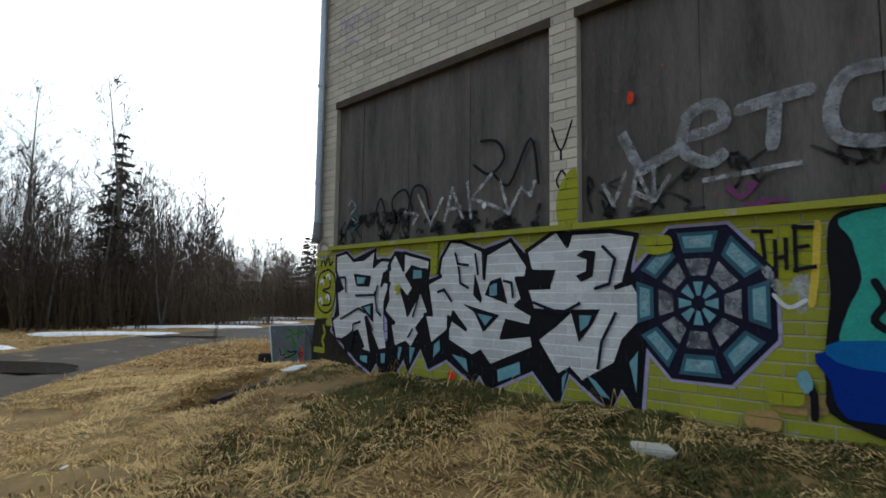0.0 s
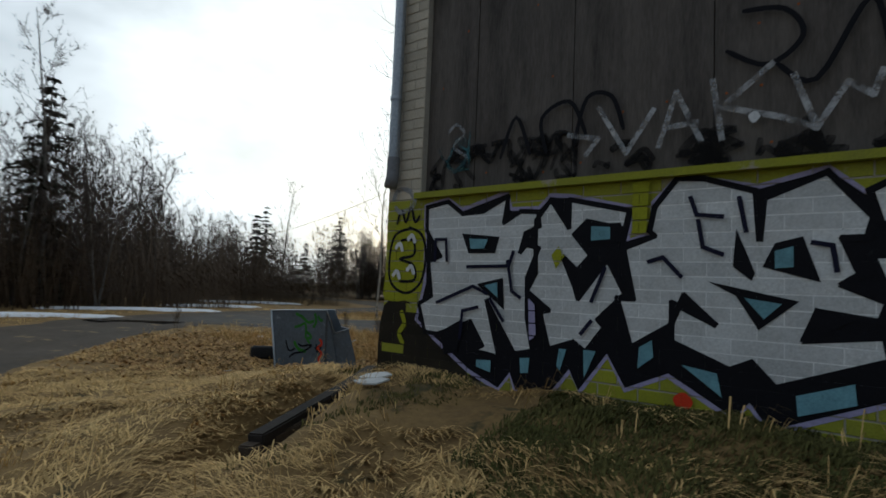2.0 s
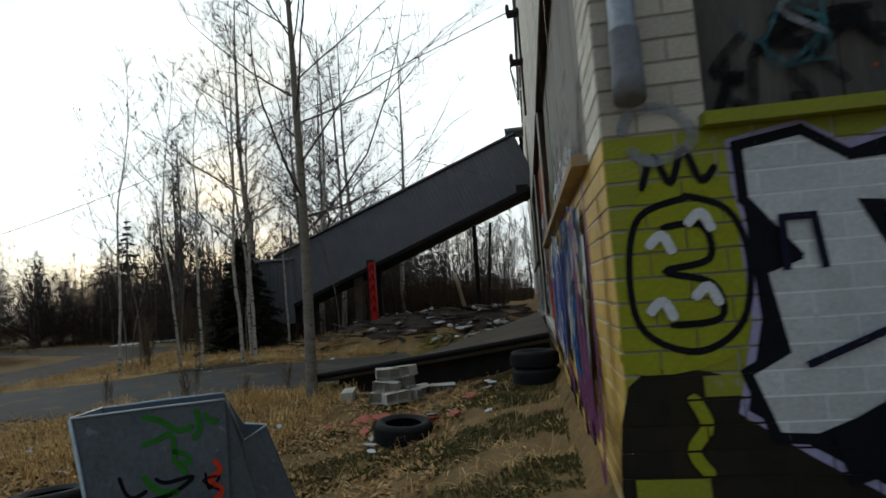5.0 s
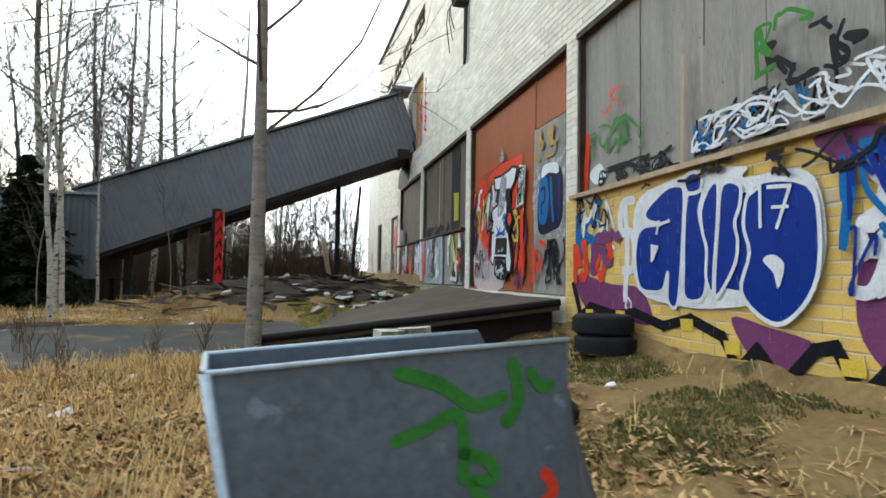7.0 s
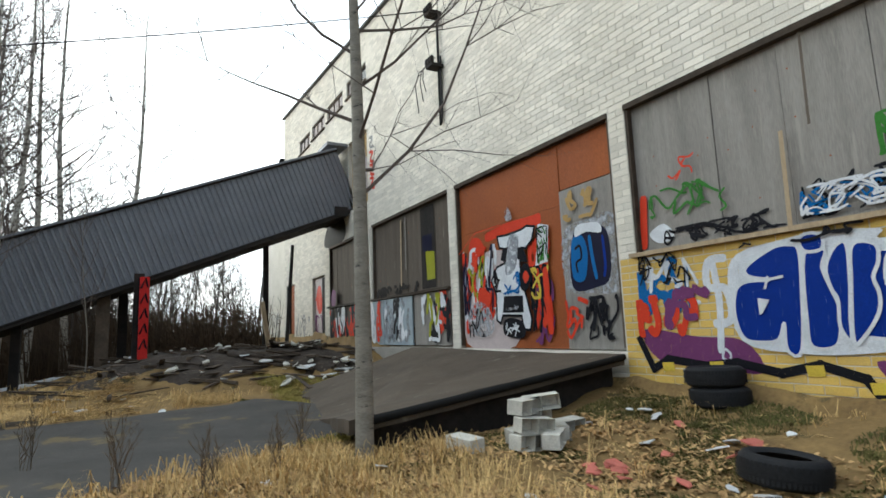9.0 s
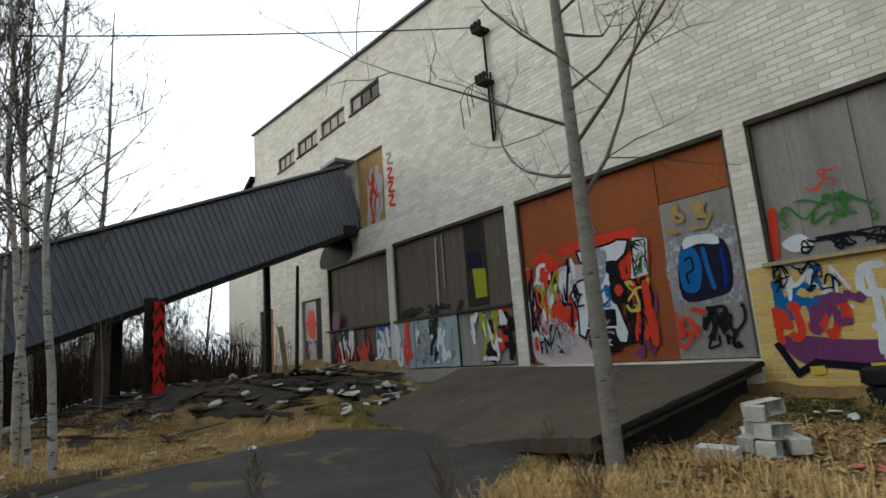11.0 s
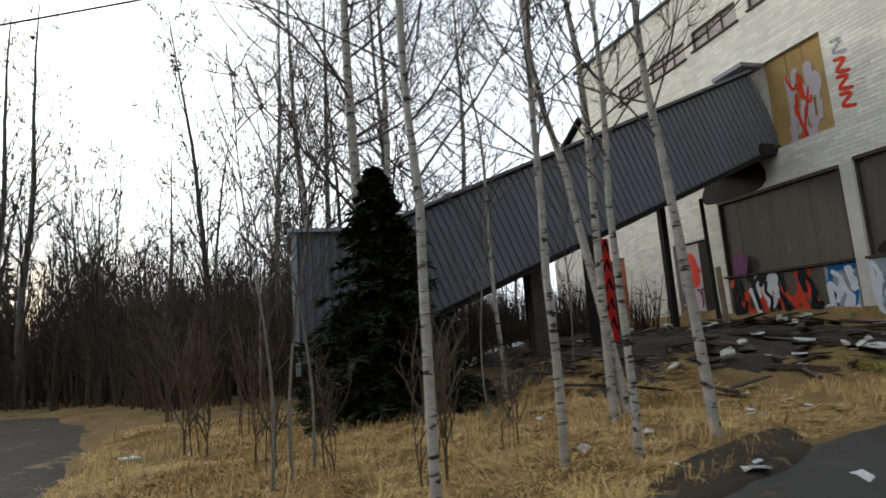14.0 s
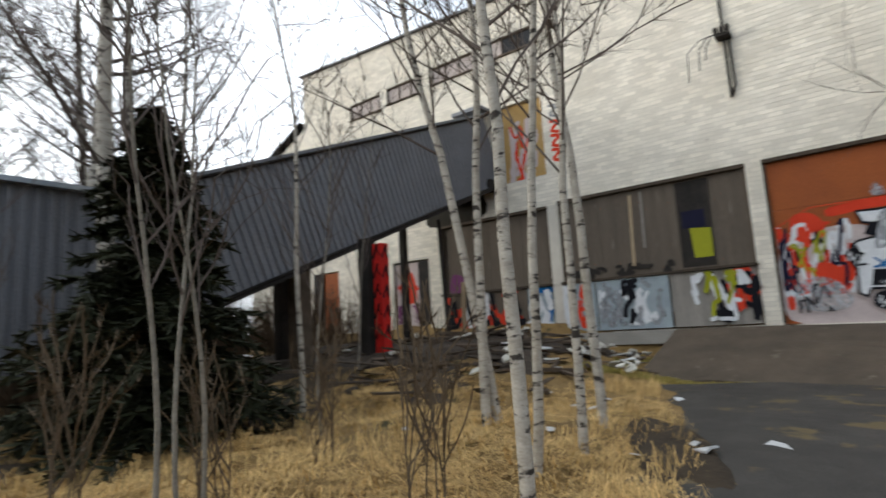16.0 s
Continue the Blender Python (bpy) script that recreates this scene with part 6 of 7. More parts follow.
    layers += [("poly", head, 0, WHITE), ("line", closed(head), 0.045, BLACK), ("blob", [(9.48, 2.67), (9.18, 2.66), (9.27, 2.15), (9.49, 1.98), (9.64, 2.06)], 0, GREY_MIST), ("poly", [(9.68, 2.49), (9.51, 2.51), (9.62, 2.21), (9.77, 2.29)], 0, BLACK), ("poly", [(9.21, 2.45), (9.04, 2.42), (8.93, 2.14), (9.13, 2.17), (9.24, 2.25)], 0, BLACK), ("poly", [(9.72, 1.59), (9.13, 1.56), (9.14, 1.26), (9.78, 1.28)], 0, BLACK),
               ("blob", [(9.75, 1.12), (9.47, 1.17), (9.15, 1.06), (9.17, 0.81), (9.74, 0.86)], 0, BLACK), ("blob", [(9.21, 1.93), (9.09, 2.12), (8.93, 2.1), (8.85, 1.87), (9.02, 1.64), (9.18, 1.7)], 0, BLACK), ("blob", [(9.1, 1.91), (9.01, 2), (8.92, 1.88), (9.03, 1.77)], 0, RED)]
    layers += scribble(rng, 9.2, 9.7, 0.84, 1.08, WHITE, 0.03, 7) + scribble(rng, 9.2, 9.75, 1.62, 2.0, SKY_BLUE, 0.04, 6) + scribble(rng, 9.6, 10.0, 1.7, 2.1, BLACK, 0.04, 5) + scribble(rng, 9.25, 9.65, 1.32, 1.42, GREY_MIST, 0.04, 3)
    layers += [("line", [(11.28, 2.6), (10.6, 2.95), (9.7, 2.96)], 0.02, RED)]
    film("sprayed_face", wall_b, place_b, layers, False, 0.096, "white horned face between red columns")
    layers = [("blob", [(8.0, 1.62), (8.0, 2.5), (7.4, 2.64), (6.84, 2.58), (6.84, 1.54), (7.4, 1.48)], 0, WHITE_MIST), ("blob", [(7.75, 2.46), (7.2, 2.5), (7.0, 2.3), (7.02, 1.7), (7.3, 1.56), (7.85, 1.6)], 0, NAVY),
              ("blob", [(7.8, 2.35), (7.56, 2.4), (7.46, 2.1), (7.56, 1.7), (7.82, 1.76)], 0, SKY_BLUE), ("stroke", [(7.4, 2.38), (7.36, 2.0), (7.3, 1.68)], 0.07, SKY_BLUE), ("stroke", [(7.12, 2.34), (7.1, 1.9), (7.14, 1.7)], 0.05, BLUE),
              ("stroke", [(7.74, 2.2), (7.62, 2.24), (7.6, 2.05), (7.72, 1.98), (7.7, 1.82)], 0.04, BLACK), ("blob", [(7.71, 2.4), (7.63, 2.58), (7.19, 2.54), (7.14, 2.38), (7.45, 2.44)], 0, WHITE)]
    layers += scribble(rng, 6.9, 7.6, 0.8, 1.4, BLACK, 0.05, 10) + scribble(rng, 6.9, 7.95, 2.7, 3.15, TAN_BOARD, 0.08, 5) + scribble(rng, 7.5, 8.0, 0.8, 1.4, RED, 0.06, 4)
    film("sprayed_letters", wall_b, place_b, layers, False, 0.076, "blue and black rounded letters on white")
    # lower panels
    layers = []
    for u0, u1, mat, n in ((11.7, 12.3, RED, 7), (11.7, 12.6, BLACK, 9), (11.8, 13.0, WHITE, 9), (12.0, 13.4, LIME_P, 4), (13.6, 15.2, WHITE, 7), (13.7, 15.2, GREY_MIST, 12), (14.2, 14.6, BLACK, 5), (15.4, 15.8, RED, 5), (15.9, 16.15, WHITE, 4)):
        layers += scribble(rng, u0, u1, 0.8, 1.8, mat, 0.11, n)
    film("sprayed_panels", wall_b, place_b, layers, False, -0.032, "faded tags over the low panels")
    layers = []
    for u0, u1, mat, n in ((16.5, 17.2, SKY_BLUE, 6), (16.5, 17.4, WHITE, 8), (17.3, 18.6, RED, 12), (17.4, 18.8, BLACK, 10), (18.6, 20.1, RED, 10), (18.6, 20.1, WHITE, 6), (18.8, 20.0, BLACK, 8)):
        layers += scribble(rng, u0, u1, 0.85, 1.8, mat, 0.13, n)
    layers += [("blob", [(19.5, 1.98), (19.9, 2.0), (19.8, 2.5), (19.4, 2.4)], 0, PURPLE)]
    film("sprayed_panels", wall_b, place_b, layers, False, -0.002, "red and black tags over the low panels")
    layers = [("blob", [(21.4, 1.9), (21.5, 2.7), (21.9, 2.8), (22.1, 2.2), (21.8, 1.8)], 0, RED), ("stroke", [(21.3, 2.2), (21.7, 2.5), (22.2, 2.3)], 0.12, RED)] + scribble(rng, 21.3, 22.2, 0.9, 1.7, PURPLE, 0.07, 8)
    film("sprayed_door_tag", wall_b, place_b, layers, False, 0.096)
    layers = [("stroke", shift([(0, 0), (0.3, 0.1), (0.1, 0.3), (0.35, 0.36)], 15.85, z), 0.09, m) for z, m in ((5.2, RED), (5.6, RED), (6.0, RED), (6.45, GREY_MIST))] + scribble(rng, 22.6, 24.8, 1.0, 1.8, GREY_MIST, 0.05, 16)
    layers += scribble(rng, 26.6, 30, 1.0, 2.0, GREY_MIST, 0.06, 14)
    film("sprayed_tags", wall_b, place_b, layers, False, -0.001, "red marks beside the high opening")
    layers = scribble(rng, 16.5, 17.9, 5.0, 6.6, PINK_GREY, 0.12, 10) + scribble(rng, 16.9, 17.6, 5.0, 6.6, RED, 0.07, 5)
    film("sprayed_tags", wall_b, place_b, layers, False, 0.116, "pale and red strokes on the high boards")
    layers = [("poly", [(12.46, 2.0), (13.18, 2.0), (13.18, 4.0), (12.46, 4.0)], 0, CHAR_AND_SHADE), ("poly", [(12.5, 2.2), (12.9, 2.2), (12.95, 2.9), (12.5, 2.85)], 0, LIME_P), ("poly", [(12.6, 2.9), (13.1, 2.9), (13.1, 3.3), (12.6, 3.3)], 0, NAVY)]
    layers += scribble(rng, 13.4, 16.0, 2.0, 2.2, CHAR_AND_SHADE, 0.1, 20) + [("line", [(14.3, 2.2), (14.25, 3.9)], 0.07, RAW_WOOD), ("line", [(14.0, 2.6), (13.98, 3.95)], 0.05, PLY_GREY)]
    film("stained_boards", wall_b, place_b, layers, False, 0.086)
    # near-black patch on the wall just below the chute mouth
    layers = [("blob", [(18.6, 4.1), (20.6, 4.1), (20.5, 4.7), (19.8, 4.85), (18.6, 4.8)], 0, DARK_BRICK)]
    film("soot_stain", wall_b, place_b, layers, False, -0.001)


south_paint()
west_paint()


# ---- trees ----
BRUSH_STEM = material("sapling_stem", (0.13, 0.095, 0.06), (0.08, 0.06, 0.04), 4, 0.9, bump=0)
def grow(seed, height, girth, limbs, spread, rise=0.5, droop=0.0, twigs=5, start=0.25, sides=8, crook=0.02, fine=True, stems=1, bend=0.09, hairs=12):
    """Trunk and crown of a bare tree as two (verts, faces) lists."""
    rng = random.Random(seed)
    tv, tf, cv, cf = [], [], [], []

    def sway(p, d, length, r0, r1, n, sd, bend, v, f, jitter):
        pts, radii = [p.copy()], [r0]
        d = d.normalized()
        for i in range(n):
            d = (d + Vector((rng.uniform(-1, 1), rng.uniform(-1, 1), rng.uniform(-1, 1))) * jitter + Vector((0, 0, bend))).normalized()
            pts.append(pts[-1] + d * (length / n))
            radii.append(r0 + (r1 - r0) * (i + 1) / n)
        tube_data(v, f, pts, radii, sd, False)
        return pts

    def hair(p, d, length, wide=0.005):
        e = p + d.normalized() * length + Vector((0, 0, -droop * length))
        s = d.cross(Vector((0.2, 0.1, 1))).normalized() * (0.004 if fine else 0.012)
        n = len(cv)
        cv.extend([p - s, p + s, e])
        cf.append((n, n + 1, n + 2))

    for st in range(stems):
        lean = Vector((rng.uniform(-1, 1), rng.uniform(-1, 1), 0)) * (0.03 if stems == 1 else 0.14)
        trunk = sway(Vector((rng.uniform(-0.1, 0.1) * (stems > 1), rng.uniform(-0.1, 0.1) * (stems > 1), -0.25)), Vector((0, 0, 1)) + lean, height, girth, girth * 0.12, 14, sides, 0.03, tv, tf, crook)
        for k in range(limbs):
            t = start + (0.97 - start) * (k + rng.random()) / limbs
            i = min(13, int(t * 14))
            p = trunk[i].lerp(trunk[i + 1], t * 14 - i)
            a = rng.uniform(0, 6.283)
            d = Vector((math.cos(a), math.sin(a), rise * rng.uniform(0.6, 1.5)))
            length = spread * (1.15 - t) * rng.uniform(0.6, 1.2) + 0.3
            r = max(0.008, girth * 0.32 * (1.1 - t))
            limb = sway(p, d, length, r, 0.005, 5 if fine else 3, 4 if fine else 3, bend - droop * 0.2, cv, cf, 0.16)
            for j in range(twigs):
                q = limb[rng.randint(1, len(limb) - 1)]
                d2 = d.normalized() + Vector((rng.uniform(-1, 1), rng.uniform(-1, 1), rng.uniform(-0.4, 0.9)))
                if fine:
                    twig = sway(q, d2, length * rng.uniform(0.25, 0.5), max(0.004, r * 0.35), 0.003, 3, 3, 0.06 - droop * 0.35, cv, cf, 0.22)
                else:
                    reach = length * rng.uniform(0.3, 0.6)
                    hair(q, d2, reach)
                    twig = [q + d2.normalized() * reach * f for f in (0.1, 0.35, 0.6, 0.9)]
                for h in range(hairs):
                    b = twig[rng.randint(1, 3)]
                    hair(b, d2.normalized() + Vector((rng.uniform(-1, 1), rng.uniform(-1, 1), rng.uniform(-0.6, 0.8))), length * rng.uniform(0.12, 0.3))
    return (tv, tf), (cv, cf)


def tree_thing(name, label, data, bark, twig, at, group="", category="tree"):
    (tv, tf), (cv, cf) = data
    ob = thing(name, label, category, at, group)
    data_part("trunk", tv, tf, bark, ob, smooth=True)
    data_part("crown", cv, cf, twig, ob)
    return ob


def spruce_data(seed, height, radius, rows, dense, coarse=1.0):
    rng = random.Random(seed)
    tv, tf, nv, nf = [], [], [], []
    tube_data(tv, tf, [Vector((0, 0, -0.2)), Vector((0.02, 0, height * 0.5)), Vector((0, 0, height))], [height * 0.02, height * 0.012, 0.01], 6)
    for r in range(rows):
        t = (r + rng.random()) / rows
        z = height * (0.04 + 0.95 * t)
        for b in range(9):
            a = rng.uniform(0, 6.283)
            if rng.random() < 0.08 + 0.4 * t:
                continue
            l = radius * (1 - t) ** 0.85 * rng.uniform(0.35, 1.3) + 0.08
            out = Vector((math.cos(a), math.sin(a), 0))
            tip = Vector((0, 0, z)) + out * l + Vector((0, 0, -l * rng.uniform(0.2, 0.5)))
            root = Vector((0, 0, z))
            tube_data(tv, tf, [root, tip], [0.012, 0.004], 3, False)
            for k in range(dense):
                s = rng.uniform(0.15, 1)
                p = root.lerp(tip, s)
                side = out.cross(Vector((0, 0, 1))) * rng.choice((-1, 1))
                d = (side * rng.uniform(0.2, 1) + out * rng.uniform(0.1, 0.9) + Vector((0, 0, rng.uniform(-0.7, 0.25)))).normalized()
                w = d.cross(Vector((rng.uniform(-1, 1), rng.uniform(-1, 1), 1))).normalized() * rng.uniform(0.018, 0.045) * coarse
                e = p + d * rng.uniform(0.12, 0.3) * coarse ** 0.5 * (0.5 + 0.6 * (1 - t))
                n = len(nv)
                nv += [p - w, p + w, e + w * 0.3, e - w * 0.3]
                nf.append((n, n + 1, n + 2, n + 3))
    return (tv, tf), (nv, nf)


def near_trees():
    main = grow(3, 10.5, 0.1, 24, 4.1, rise=0.5, twigs=7, start=0.27, sides=12, crook=0.012, bend=0.13)
    tree_thing("bare_tree", "slim bare grey-barked tree beside the ramp edge", main, BARK, TWIG, pose(-4.03, 6.56, ground_height(-4.03, 6.56), 0, 0, 160))
    slim = [grow(sd, h, g, 26, 1.9, rise=0.8, twigs=6, start=0.28, sides=8, crook=0.085, hairs=12) for sd, h, g in ((11, 10.5, 0.056), (12, 8.6, 0.042), (13, 11.5, 0.06))]
    slim.append(grow(14, 4.6, 0.018, 14, 1.1, rise=1.1, twigs=3, start=0.3, sides=6, crook=0.07, hairs=3))
    made = {}
    for x, y, turn, v, lean in ((-11.04, 11.02, 10, 1, 3), (-9.79, 11.72, 80, 1, -3), (-8.44, 13.06, 200, 0, 2), (-8.28, 13.0, 300, 2, -2), (-8.09, 11.89, 20, 0, -2), (-9.14, 11.65, 140, 1, 2), (-12.12, 12.6, 60, 3, 3),
                                (-11.96, 12.62, 250, 3, -2), (-11.75, 12.78, 30, 3, 2), (-8.6, 16.0, 120, 1, 3), (-7.0, 16.6, 90, 3, -3), (-9.4, 14.6, 210, 3, 4), (-12.3, 15.6, 310, 3, 3)):
        m = pose(x, y, ground_height(x, y), 0, lean, turn)
        if v in made:
            copy_thing(made[v], m)
        else:
            made[v] = tree_thing("birch_tree", "slender bare birch with white bark in dry grass", slim[v], BARK if v == 3 else BIRCH, TWIG, m, "roadside birches")
    big = grow(19, 14.5, 0.13, 30, 3.8, rise=0.6, droop=0.12, twigs=12, start=0.24, sides=12, crook=0.05)
    first = tree_thing("birch_tree", "tall bare birch with dark limbs behind the spruce", big, BIRCH, TWIG, pose(-10.4, 17.45, 0, 0, 0, 40), "tall birches")
    for x, y, t in ((-9.0, 23.0, 260), (-12.0, 26.5, 90), (-9.5, 21.6, 200), (-11.2, 23.6, 300), (-7.9, 22.6, 10), (-6.4, 24.6, 150), (-10.3, 25.4, 60)):
        copy_thing(first, pose(x, y, -0.1, 0, 0, t))
    sp = spruce_data(5, 4.1, 1.55, 62, 120, 0.85)
    tree_thing("spruce_tree", "small dense dark green spruce by the chute", sp, BARK, NEEDLE, pose(-10.45, 16.4, ground_height(-10.45, 16.4), 0, 0, 0), category="spruce")
    # multi-stemmed bushes
    bush = grow(23, 1.5, 0.009, 4, 0.4, rise=1.8, twigs=1, start=0.25, sides=4, crook=0.05, stems=6)
    first = tree_thing("bare_bush", "bare many-stemmed sapling clump in dry grass", bush, BRUSH_STEM, BRUSH_STEM, pose(-10.9, 11.8, ground_height(-10.9, 11.8), 0, 0, 0), "sapling clumps", "bush")
    for x, y, t, s in ((-12.2, 13.5, 60, 1), (-11.6, 12.9, 150, 0.8), (-13.0, 14.6, 220, 1.1), (-9.9, 12.6, 20, 0.7), (-10.3, 13.5, 310, 0.9), (-12.5, 15.8, 80, 1.2), (-7.0, 8.0, 20, 0.4), (-6.2, 6.4, 90, 0.45), (-5.6, 5.6, 200, 0.4),
                       (-13.3, 17.0, 40, 1.3), (-14.0, 18.6, 130, 1.4), (-7.6, 6.4, 240, 0.4), (-5.0, 6.2, 10, 0.35), (-9.4, 2.6, 60, 0.4), (-4.6, 6.9, 300, 0.4)):
        c = copy_thing(first, pose(x, y, ground_height(x, y), 0, 0, t))
        c.scale = (s, s, s)


def woods():
    birches = [grow(50 + s, h, g, 30, 2.9, rise=1.0, droop=0.1, twigs=6, start=0.12, sides=5, crook=0.04, fine=False, hairs=9) for s, h, g in ((0, 12, 0.12), (1, 10, 0.09), (2, 13.5, 0.14), (3, 8.5, 0.08), (4, 11, 0.1))]
    spruces = [spruce_data(60 + s, h, r, 26, 12, 2.6) for s, h, r in ((0, 10, 2.3), (1, 8, 2.1), (2, 6, 1.9))]
    thickets = [grow(90 + s, h, 0.07, 17, 3.0, rise=1.0, twigs=5, start=0.05, sides=4, crook=0.05, fine=False, stems=3, hairs=10) for s, h in ((0, 9.5), (1, 8.0), (2, 7.0))]
    rng = random.Random(77)
    made = {}

    def put(kind, v, x, y, s=1.0):
        m = pose(x, y, -0.25, 0, 0, rng.uniform(0, 360))
        key = (kind, v)
        if key not in made:
            if kind == "birch":
                made[key] = tree_thing("birch_tree", "bare birch at the edge of the woods", birches[v], FAR_BARK, FAR_TWIG, m, "birch woods")
            elif kind == "thicket":
                made[key] = tree_thing("alder_clump", "brown leafless alder clump in the far woods", thickets[v], FAR_BARK, FAR_TWIG, m, "alder woods")
            else:
                made[key] = tree_thing("spruce_tree", "dark spruce among bare birches", spruces[v], FAR_BARK, FAR_NEEDLE, m, "woodland spruces", "spruce")
            ob = made[key]
        else:
            ob = copy_thing(made[key], m)
        ob.scale = (s, s, s)

    def free(x, y):
        return line_distance(x, y, ROAD_LINE) > 3.0

    put("spruce", 0, -22.5, 3.4, 0.95)
    # left woods seen first: a dense stand across the road
    n = 0
    while n < 140:
        x, y = -17.5 - abs(rng.gauss(0, 11)), rng.uniform(-26, 8.5)
        if free(x, y) and not (x > -21 and y > 5):
            r = rng.random()
            kind = "birch" if r < 0.62 else "thicket" if r < 0.95 else "spruce"
            put(kind, rng.randrange(5 if kind == "birch" else 3), x, y, rng.uniform(0.6, 1.0) * (0.75 if kind == "spruce" else 1))
            n += 1
    # low far line under the glow
    for k in range(150):
        a = radians(rng.uniform(8, 74))
        d = rng.uniform(44, 66)
        r = rng.random()
        kind = "spruce" if r < 0.13 else "birch" if r < 0.25 else "thicket"
        put(kind, rng.randrange(5 if kind == "birch" else 3), -math.sin(a) * d, math.cos(a) * d, rng.uniform(0.6, 1.0))
    # woods behind the chute and beyond the yard
    n = 0
    while n < 105:
        x, y = rng.uniform(-42, 2), rng.uniform(24, 60)
        if free(x, y) and not (x > -6 and y < 32):
            r = rng.random()
            kind = "birch" if r < 0.68 else "thicket" if r < 0.97 else "spruce"
            put(kind, rng.randrange(5 if kind == "birch" else 3), x, y, rng.uniform(0.7, 1.0) * (1 if -x < 0.75 * y else 0.6))
            n += 1
    # tall stand beyond the bend of the road
    n = 0
    while n < 60:
        x, y = rng.uniform(-36, -13), rng.uniform(23, 46)
        if free(x, y) and x < 10 - y:
            put("birch" if rng.random() < 0.75 else "thicket", rng.randrange(3), x, y, rng.uniform(0.8, 1.0) * (1 if -x < 0.75 * y else 0.5))
            n += 1
    # brushwood at the foot of the woods
    verts, faces = [], []
    for k in range(21000):
        zone = k % 3
        if zone == 0:
            x, y = rng.uniform(-40, -18), rng.uniform(-26, 10)
        elif zone == 1:
            a, d = radians(rng.uniform(14, 70)), rng.uniform(26, 55)
            x, y = -math.sin(a) * d, math.cos(a) * d
        else:
            x, y = rng.uniform(-36, 0), rng.uniform(20.5, 40)
            if x > -12.5 and y < 20.7:
                continue
        if not free(x, y) or (x > -1.5 and y < 31):
            continue
        h = rng.uniform(0.8, 2.7) * (1.9 if zone < 2 and rng.random() < 0.6 else 1)
        for s in range(3):
            ax, ay = rng.uniform(-0.4, 0.4), rng.uniform(-0.4, 0.4)
            w = rng.uniform(0.01, 0.026)
            n = len(verts)
            verts += [(x - w, y + w, -0.3), (x + w, y - w, -0.3), (x + ax * h * 0.6, y + ay * h * 0.6, h)]
            faces.append((n, n + 1, n + 2))
            for q in range(3):
                t = rng.uniform(0.3, 0.9)
                px, py, pz = x + ax * h * 0.6 * t, y + ay * h * 0.6 * t, -0.3 + (h + 0.3) * t
                n = len(verts)
                verts += [(px, py, pz), (px + 0.01, py, pz + 0.02), (px + rng.uniform(-0.5, 0.5), py + rng.uniform(-0.5, 0.5), pz + rng.uniform(0.1, 0.6))]
                faces.append((n, n + 1, n + 2))
    tagged(data_part("brushwood", verts, faces, BRUSH), "brown leafless brushwood at the foot of the woods", "brushwood", kind="stuff")


near_trees()
woods()


# ---- ground cover ----
def blade_field(name, label, mat, seed, count, spot, length, lie, width=0.004):
    """Grass as bent two-piece blades; spot() gives a place or None; lie: how flat the blades lie."""
    rng = random.Random(seed)
    verts, faces = [], []
    while count > 0:
        count -= 1
        place = spot(rng)
        if place is None:
            continue
        x, y, s = place
        z = ground_full(x, y) - 0.015
        turn0 = 6.283 * noise.noise((x * 0.55, y * 0.55, 7)) * 1.6
        for _ in range(5):
            a = turn0 + rng.uniform(-1.1, 1.1)
            l = length * s * rng.uniform(0.5, 1.3)
            up = l * (1 - lie) * rng.uniform(0.5, 1.2) + 0.02
            dx, dy = math.cos(a) * l * lie, math.sin(a) * l * lie
            bx, by = x + rng.uniform(-0.06, 0.06), y + rng.uniform(-0.06, 0.06)
            wx, wy = -math.sin(a) * width * rng.uniform(0.7, 1.5), math.cos(a) * width * rng.uniform(0.7, 1.5)
            n = len(verts)
            verts += [(bx - wx, by - wy, z), (bx + wx, by + wy, z), (bx + dx * 0.5 + wx, by + dy * 0.5 + wy, z + up), (bx + dx * 0.5 - wx, by + dy * 0.5 - wy, z + up), (bx + dx, by + dy, z + up * rng.uniform(0.3, 1.0))]
            faces += [(n, n + 1, n + 2, n + 3), (n + 3, n + 2, n + 4)]
    tagged(data_part(name, verts, faces, mat), label, "grass", kind="stuff")


def open_ground(x, y):
    if x > -0.02 and y > -0.02:
        return False
    if -4.1 < x < 0 and 6.7 < y < 13.2:
        return False
    if line_distance(x, y, ROAD_LINE) < 1.75 or line_distance(x, y, APRON_LINE) < 2.5:
        return False
    return True


def meadow(rng):
    r = rng.random()
    if r < 0.38:
        x, y = rng.uniform(-9, 9), -abs(rng.gauss(0, 3.2))
    elif r < 0.76:
        x, y = rng.uniform(-14.5, -6), rng.uniform(8.8, 18)
    else:
        x, y = rng.uniform(-18, 8), rng.uniform(-8, 14)
    if not open_ground(x, y) or noise.noise((x * 0.7, y * 0.7, 2)) < -0.28:
        return None
    if -7 < x < 0 and 2.5 < y < 7 and rng.random() < 0.3:
        return None
    return x, y, 1.0


def tufts(rng):
    x, y = rng.choice(((rng.uniform(-14.5, -7), rng.uniform(8.5, 17.5)), (rng.uniform(-5.4, -4.2), rng.uniform(6, 13.4)), (rng.uniform(-7.5, -3.2), rng.uniform(2.4, 7)), (rng.uniform(-16, 6), rng.uniform(-6, 14))))
    if not open_ground(x, y):
        return None
    return x, y, rng.uniform(0.6, 1.4)


